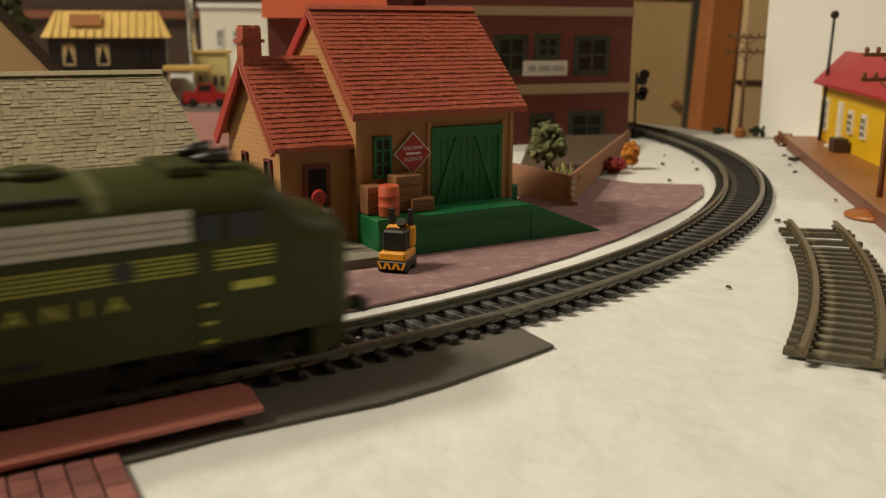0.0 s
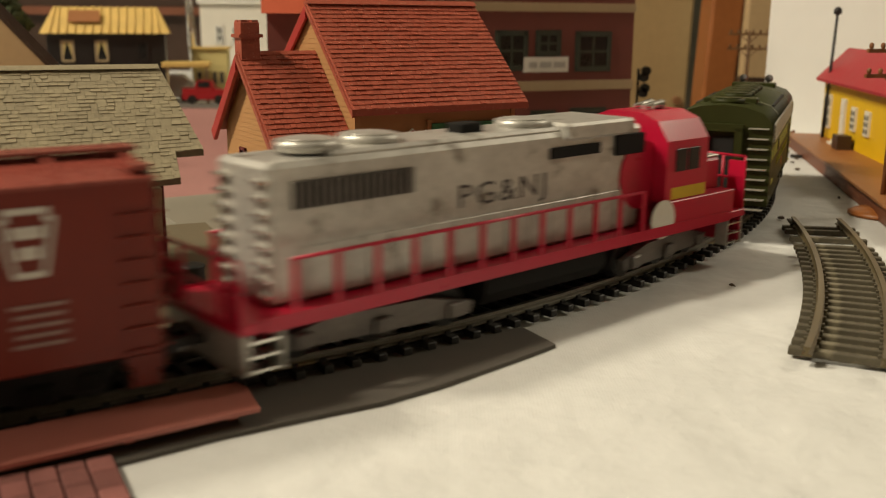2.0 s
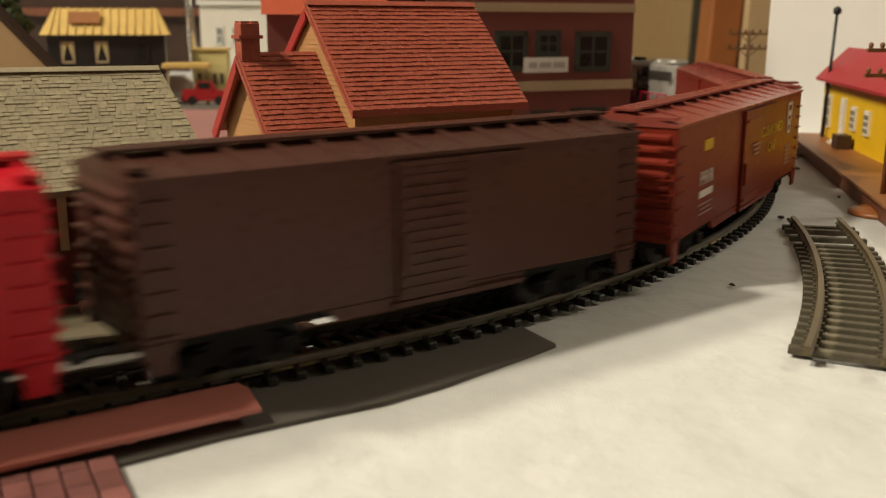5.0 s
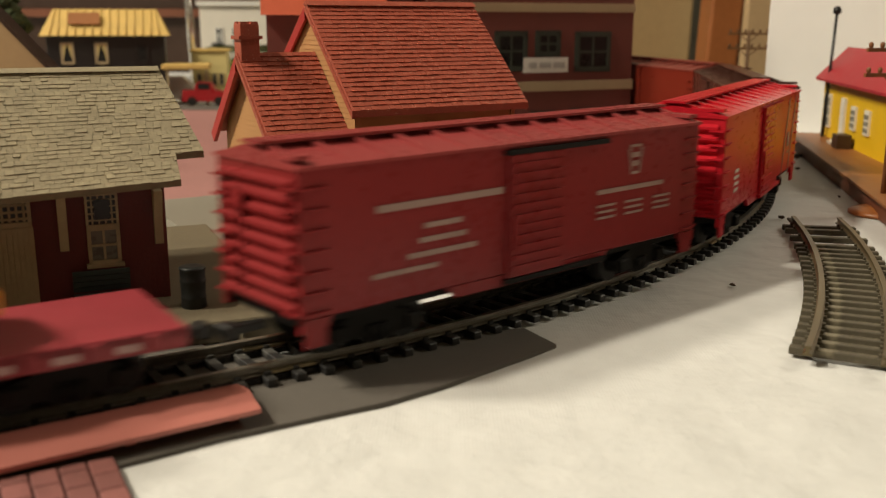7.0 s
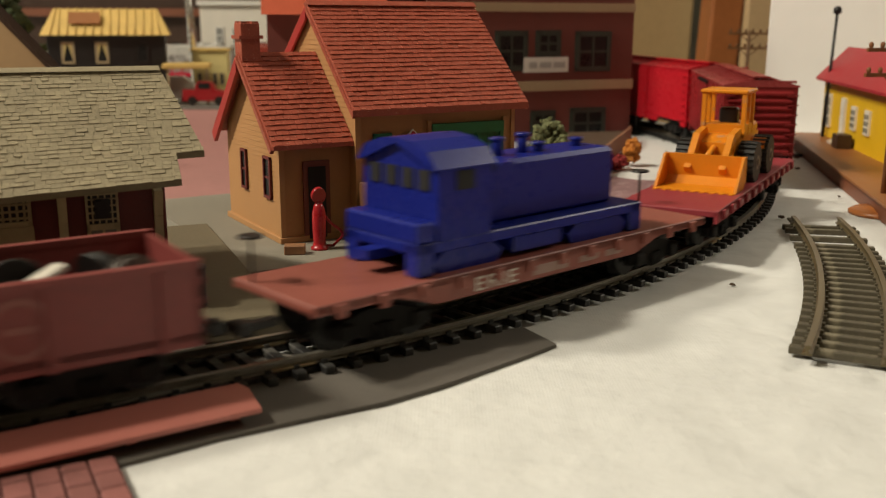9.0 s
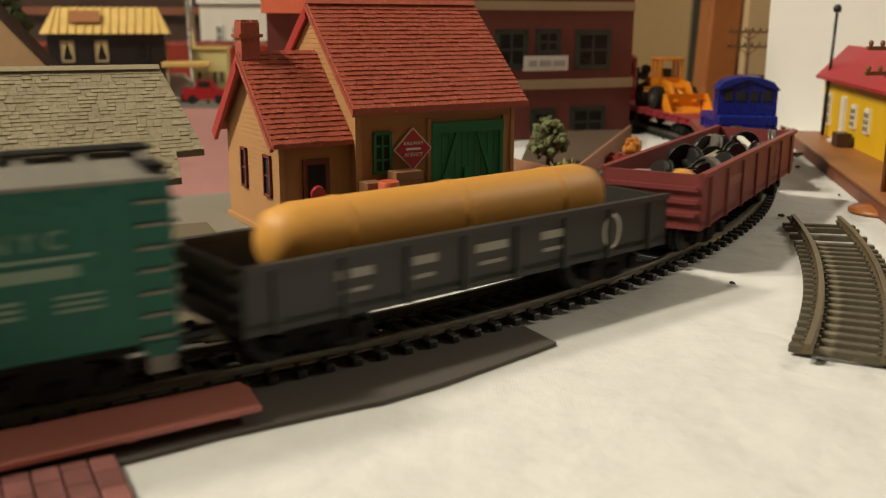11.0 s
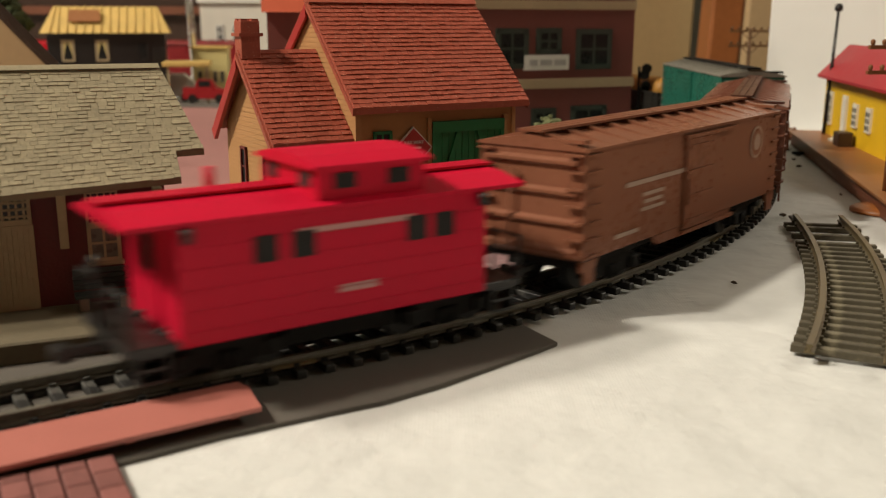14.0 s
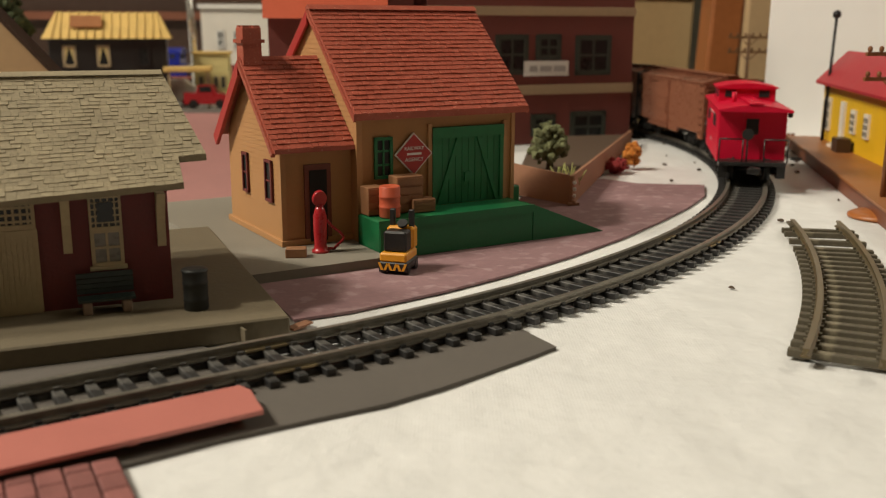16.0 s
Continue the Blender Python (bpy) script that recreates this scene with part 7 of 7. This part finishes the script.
def build_right_side():
    # wooden stage with the yellow depot
    near, far = Vector((0.1755, 0.372)), Vector((0.2275, 0.6375))
    d = (far - near).normalized()
    n = Vector((d.y, -d.x))
    dk = thing("wooden_stage", "low orange brown wooden stage under the yellow depot", "stage")
    poly = [near - d * 0.30, far, far + n * 0.24, near - d * 0.30 + n * 0.24]
    part("top", prism(bmesh.new(), [tuple(q) for q in poly], 2, 0.0078, 0.0090), M["deck"], dk)
    ins = [near - d * 0.298 + n * 0.002, far - d * 0.002 + n * 0.002, far - d * 0.002 + n * 0.238, near - d * 0.298 + n * 0.238]
    part("base", prism(bmesh.new(), [tuple(q) for q in ins], 2, 0.0, 0.0079), M["deckside"], dk)
    ang = math.degrees(math.atan2(-d.y, -d.x))
    Y = frame_at(0.2465, 0.626, 0.009, ang + 3)
    h = thing("yellow_depot", "bright yellow model depot with crimson roof on the wooden stage", "house", Y)
    # x runs along the front towards the viewer, y to the right behind the front wall
    L, D, ze, zr = 0.15, 0.024, 0.037, 0.0555
    # front faces -y in this frame turned; build on +y side
    part("wall", prism(bmesh.new(), [(0, 0), (D, 0), (D, ze), (D / 2, zr - 0.002), (0, ze)], 0, 0, L), M["stationyellow"], h)
    for s in (0, 1):
        vf = -0.006 if s == 0 else D + 0.006
        zf = ze - 0.0005
        rf = prism(bmesh.new(), [(vf, zf), (D / 2, zr), (D / 2, zr - 0.0016), (vf, zf - 0.0016)], 0, -0.003, L + 0.010)
        part("roof_slope", rf, M["stationroof"], h)
    for x in (0.002, 0.148):
        part("corner_board", bx(x - 0.002, x + 0.002, -0.0008, 0, 0, ze - 0.003), M["stationyellow"], h)
    # front openings
    for x0, x1, z0, z1 in ((0.004, 0.0095, 0.006, 0.027), (0.014, 0.0195, 0.006, 0.027), (0.045, 0.0535, 0.0, 0.027), (0.068, 0.077, 0.010, 0.024), (0.095, 0.104, 0.010, 0.024)):
        w = part("door" if z0 == 0 else "window", bx(x0, x1, -0.0014, 0, z0 + 0.0005, z1), M["white"], h)
        g = bmesh.new()
        for k in range(2):
            for j in range(3):
                a, b = x0 + 0.0012 + k * (x1 - x0) / 2, z0 + 0.002 + j * (z1 - z0 - 0.003) / 3
                box(g, a, a + (x1 - x0) / 2 - 0.002, -0.0018, -0.0012, b, b + (z1 - z0) / 3 - 0.0022)
        part("panels", g, M["paleglass"] if z0 else M["white"], w)
    st = bmesh.new()
    for k in range(3):
        box(st, 0.0445, 0.0545, -0.0022 - 0.0022 * (2 - k) - 0.0008, -0.0008, 0.0014 * k, 0.0014 * (k + 1))
    part("steps", st, M["white"], h)
    part("crate_front", bx(0.066, 0.078, -0.010, -0.002, 0, 0.008, bevel=0.0003), M["darkwood"], h)
    # gable end windows
    for y0, y1 in ((0.003, 0.010), (0.014, 0.021)):
        window_x(h, y0, y1, 0.010, 0.030, 0.0, M["white"], 2, 3, 0.0010)
    # lamp pole before the depot
    lp = thing("street_lamp", "thin dark model street lamp with a round head on the stage", "street lamp", pose(0.2418, 0.6130, 0.009, 0, 1.6, 0))
    part("mast", cyl(bmesh.new(), (0, 0, 0), (0, 0, 0.0765), 0.0013, 0.0009, seg=8), M["black"], lp)
    part("head", lathe(bmesh.new(), [(0.0010, 0.0755), (0.0024, 0.0765), (0.0025, 0.0785), (0.0018, 0.0800), (0.0006, 0.0806)], seg=14), M["black"], lp)
    telegraph_pole(0.2200, 0.7080, 0, 0.0738, (0.0715, 0.0612), -4, M["pole"], 0.004, "brown plastic telegraph pole with two crossarms on the cloth")
    telegraph_pole(0.1885, 0.4060, 0, 0.085, (0.0690, 0.0588), 10, M["orangepole"], 0.0135, "orange brown telegraph pole with round base and two crossarms")
    # low lichen bushes near the curve
    for k, (x, y, r, mat) in enumerate(((0.2080, 0.722, 0.0055, "leaf_dark"), (0.2340, 0.706, 0.0085, "leaf_dark"), (0.2330, 0.655, 0.0085, "orange_lichen"))):
        b = thing("lichen_bush", ("dark green" if k < 2 else "rust brown") + " lichen clump on the cloth beside the stage", "bush", pose(x, y, 0), group="lichen bushes")
        foam_clump("crown", M[mat], (0, 0, r * 0.5), r, r * 0.6, 90, r * 0.17, 20 + k, b)
    # crumbs scattered on the cloth
    rnd = random.Random(9)
    for k, (x, y) in enumerate(((0.0905, 0.2905), (0.170, 0.64), (0.140, 0.60), (0.150, 0.57), (0.160, 0.62), (0.168, 0.53), (0.152, 0.66), (0.186, 0.445), (0.205, 0.56), (0.198, 0.532), (0.213, 0.575), (0.145, 0.54), (0.215, 0.60), (0.12, 0.50), (0.13, 0.56), (0.142, 0.395))):
        s = 0.0012 if k < 9 else 0.0018
        c = bmesh.new()
        bmesh.ops.create_icosphere(c, subdivisions=1, radius=s)
        for v in c.verts:
            v.co = Vector((v.co.x * rnd.uniform(0.6, 1.6), v.co.y * 0.6, v.co.z * 0.45)) + Vector((0, 0, s * 0.4))
        tagged(link("crumb", c, M["trunk"], None, "", pose(x, y, 0, 0, 0, rnd.uniform(0, 180))), "dark crumb lying on the white cloth", "crumb", "crumbs on the cloth")
    st = link("twig", bx(-0.006, 0.006, -0.0012, 0.0012, 0.0, 0.0018, bevel=0.0004), M["black"], None, "", pose(0.2180, 0.583, 0, 0, 0, -12))
    tagged(st, "dark stick lying on the cloth by the stage", "stick")


M["orangepole"] = material("orange_brown_pole", (0.22, 0.085, 0.03), 0.5, 0, 0.15, 60)
M["orange_lichen"] = material("rust_brown_lichen", (0.20, 0.075, 0.03), 0.9, 0, 0.3, 300, 1500)


def build_background():
    """Things standing behind the layout."""
    def panel(name, label, cat, mat, x, y, w, d, z0, z1, deg=0, tilt=0, bev=0.003, lean=0):
        ob = link(name, bx(-w / 2, w / 2, 0, d, z0, z1, bevel=bev), mat, None, "", pose(x, y, 0, tilt, lean, deg))
        return tagged(ob, label, cat)
    panel("foam_board", "large white foam board standing on edge behind the depot", "board", M["board"], 0.3272, 0.6480, 0.22, 0.005, 0.0, 0.42, -30, 0, 0.001)
    cb = panel("beige_box", "tall beige cardboard box with a dark band, beyond the table", "box", M["beige2"], 0.4080, 0.98, 0.22, 0.012, -0.78, 0.40, 0, lean=1.5)
    part("tape_band", bx(-0.1105, 0.1105, -0.0012, 0.012, 0.0187, 0.0236), M["darkwood"], cb, "dark band round the box")
    panel("wooden_post", "orange stained wooden post of a shelf behind the layout", "post", M["post"], 0.312, 1.10, 0.036, 0.05, -0.78, 0.9, 0, 0, lean=2.6)
    panel("dark_upright", "dark wooden upright beside the orange post", "post", M["darkwood"], 0.343, 1.12, 0.030, 0.03, -0.78, 0.9, 0, 0, lean=2.6)
    cab = panel("beige_cabinet", "beige laminate cabinet with a knob behind the layout", "cabinet", M["beige"], 0.247, 1.19, 0.104, 0.30, -0.78, 0.112, 0, lean=1.5)
    kn = bmesh.new()
    cyl(kn, (0.039, 0.0, -0.013), (0.039, -0.012, -0.013), 0.005, seg=14)
    part("knob", kn, M["crate"], cab)
    part("top_trim", bx(-0.053, 0.053, -0.004, 0.30, 0.112, 0.117), M["band"], cab)
    dcab = panel("dark_cabinet", "dark wooden furniture standing behind the layout", "cabinet", M["darkwood"], -0.55, 1.55, 1.05, 0.4, -0.78, 0.7, 0)
    for k, zz in enumerate((0.085, 0.17)):
        part("shelf_edge", bx(-0.52, 0.52, -0.014, 0.0, zz, zz + 0.012), M["deckside"], dcab)
    # black model house with yellow roof
    h = thing("black_house", "black model house with yellow hipped roof and cream windows", "house", frame_at(-0.365, 0.905, 0, 14))
    L, D, zw = 0.105, 0.05, 0.066
    part("wall", bx(0, L, 0, D, 0, zw, bevel=0.0005), M["black"], h)
    rf = bmesh.new()
    v = [rf.verts.new(q) for q in ((-0.005, -0.006, zw), (L + 0.005, -0.006, zw), (L + 0.005, D + 0.006, zw), (-0.005, D + 0.006, zw), (0.006, D / 2 - 0.006, zw + 0.024), (L - 0.006, D / 2 - 0.006, zw + 0.024), (L - 0.006, D / 2 + 0.006, zw + 0.024), (0.006, D / 2 + 0.006, zw + 0.024))]
    for q in ((0, 1, 5, 4), (1, 2, 6, 5), (2, 3, 7, 6), (3, 0, 4, 7), (4, 5, 6, 7), (3, 2, 1, 0)):
        rf.faces.new([v[i] for i in q])
    part("roof", rf, M["yellowroof"], h)
    rr = bmesh.new()
    for k in range(14):
        x = 0.004 + k * (L - 0.008) / 13
        cyl(rr, (x, -0.006, zw + 0.0008), (min(max(x, 0.008), L - 0.008), D / 2 - 0.006, zw + 0.0245), 0.0007, seg=5)
    part("roof_ribs", rr, M["yellowroof"], h)
    part("patch", bx(0.020, 0.048, -0.0010, 0.0125, 0.0, 0.0010), M["deck"], h, "brown roof patch", pose(0, 0.002, zw + 0.011, 50))
    for x in (0.012, 0.042, 0.078):
        w = window(h, x, x + 0.012, zw - 0.026, zw - 0.006, -0.0005, M["cream"] if x < 0.07 else M["black"], 1, 1, 0.0014)
        for e in (0, 1) if x < 0.07 else ():
            xe, xi = (x + 0.0016, x + 0.0056) if e == 0 else (x + 0.0104, x + 0.0064)
            part("curtain", prism(bmesh.new(), [(xe, zw - 0.0235), (xe, zw - 0.0082), (xi, zw - 0.0082)], 1, -0.0013, -0.0008), M["creamy"], w)
    ca = thing("yellow_canopy", "small yellow roofed canopy beside the black house", "canopy", frame_at(-0.262, 0.93, 0, 10))
    part("roof", bx(-0.004, 0.040, -0.012, 0.02, 0.035, 0.040, bevel=0.0008), M["yellowroof"], ca)
    for x in (0.0, 0.036):
        part("post", bx(x - 0.0012, x + 0.0012, -0.001, 0.0015, 0, 0.036), M["cream"], ca)
    wh = thing("white_house", "white model house with pale trim far behind the track", "house", frame_at(-0.30, 1.22, 0, 4))
    part("wall", bx(0, 0.085, 0, 0.06, 0, 0.098), M["white"], wh)
    part("cornice", bx(-0.003, 0.088, -0.004, 0.063, 0.098, 0.104), M["paper"], wh)
    for x in (0.018, 0.038, 0.058):
        window(wh, x, x + 0.010, 0.050, 0.072, -0.0005, M["paper"], 2, 2, 0.0012)
    wh2 = part("roof", prism(bmesh.new(), [(-0.005, 0.104), (0.065, 0.104), (0.03, 0.135)], 0, -0.004, 0.089), M["darkwood"], wh)
    cm = thing("cream_shed", "small cream model shed with dark windows", "house", frame_at(-0.252, 0.985, 0, 6))
    part("wall", bx(0, 0.034, 0, 0.03, 0, 0.050), M["creamy"], cm)
    part("roof", bx(-0.002, 0.036, -0.002, 0.032, 0.050, 0.052), M["yellowroof"], cm)
    for x in (0.004, 0.011, 0.019, 0.026):
        window(cm, x, x + 0.005, 0.016, 0.028, -0.0004, M["cream"], 1, 1, 0.0006)
    # silver pole
    sp = link("silver_mast", cyl(bmesh.new(), (0, 0, 0), (-0.006, 0, 0.16), 0.0045, 0.0035, seg=12), T["chrome"], None, "", pose(-0.258, 1.02, 0))
    tagged(sp, "silver model mast behind the red pickup", "mast")
    # red pickup with pale cover
    pk = thing("red_pickup", "dark red toy pickup truck parked on the rose yard", "truck", frame_at(-0.248, 0.925, 0.0008, 6))
    bd = prism(bmesh.new(), [(0, 0.004), (0.042, 0.004), (0.043, 0.012), (0.031, 0.0145), (0.027, 0.022), (0.014, 0.022), (0.011, 0.0145), (0.0, 0.0145)], 1, 0, 0.018)
    part("body", bd, M["pump"], pk)
    part("cab_glass", bx(0.0150, 0.0260, -0.0004, 0.0184, 0.0155, 0.0208), M["glass"], pk)
    for x in (0.009, 0.034):
        for y in (0.0005, 0.0175):
            part("wheel", cyl(bmesh.new(), (x, y - 0.0015, 0.0042), (x, y + 0.0015, 0.0042), 0.0042, seg=14), M["black"], pk)
    tb = thing("white_van", "white toy van parked behind the red pickup", "van", frame_at(-0.292, 0.955, 0.0, 8))
    part("body", prism(bmesh.new(), [(0, 0.004), (0.046, 0.004), (0.046, 0.018), (0.036, 0.026), (0.0, 0.026)], 1, 0, 0.02), M["white"], tb)
    for x in (0.009, 0.037):
        part("wheel", cyl(bmesh.new(), (x, -0.0005, 0.004), (x, 0.003, 0.004), 0.004, seg=12), M["black"], tb)
    # beige gable at the far left, foam tree with red blossom
    gb = thing("beige_gabled_house", "beige gabled model house with dark roof edge", "house", frame_at(-0.262, 0.505, 0, 8))
    part("wall", prism(bmesh.new(), [(-0.075, 0), (0.056, 0), (0.056, 0.055), (-0.005, 0.125), (-0.075, 0.055)], 1, 0, 0.012), M["beige2"], gb)
    part("roof_edge", prism(bmesh.new(), [(0.060, 0.0505), (0.060, 0.0535), (-0.005, 0.1285), (-0.005, 0.1250)], 1, -0.002, 0.016), M["darkwood"], gb)
    tr = thing("blossom_tree", "dark green foam tree with red blossom", "tree", pose(-0.42, 0.92, 0))
    part("trunk", cyl(bmesh.new(), (0, 0, 0), (0.002, 0, 0.06), 0.004, 0.002, seg=8), M["trunk"], tr)
    for k in range(5):
        a = k * 1.25
        part("limb", cyl(bmesh.new(), (0.001, 0, 0.035 + 0.005 * k), (0.02 * math.cos(a), 0.02 * math.sin(a), 0.065 + 0.006 * k), 0.0016, 0.0006, seg=6), M["trunk"], tr)
    foam_clump("crown", M["leaf_tree"], (0, 0, 0.082), 0.036, 0.040, 420, 0.0045, 31, tr)
    foam_clump("blossom", M["drum"], (0.006, -0.012, 0.074), 0.026, 0.026, 40, 0.0045, 32, tr)
    ps = thing("red_hedge", "small red foam hedge beside the black house", "bush", pose(-0.372, 0.885, 0))
    foam_clump("crown", M["red_foam"], (0, 0, 0.03), 0.014, 0.03, 120, 0.004, 35, ps)


M["yellowroof"] = material("straw_yellow_roof", (0.62, 0.42, 0.13), 0.6, 0, 0.12, 60)
M["creamy"] = material("cream_yellow_wall", (0.62, 0.52, 0.22), 0.6, 0, 0.06, 60)
M["leaf_tree"] = material("tree_green_foam", (0.045, 0.06, 0.022), 0.9, 0, 0.35, 200, 1200)

# ---- build ----
build_room()
build_ground()
build_background()
build_brick_building()
build_freight_house()
build_station()
build_right_side()
build_planter()
build_forklift()
build_crossing()
build_spare_track()
build_track()
build_train()
motions()
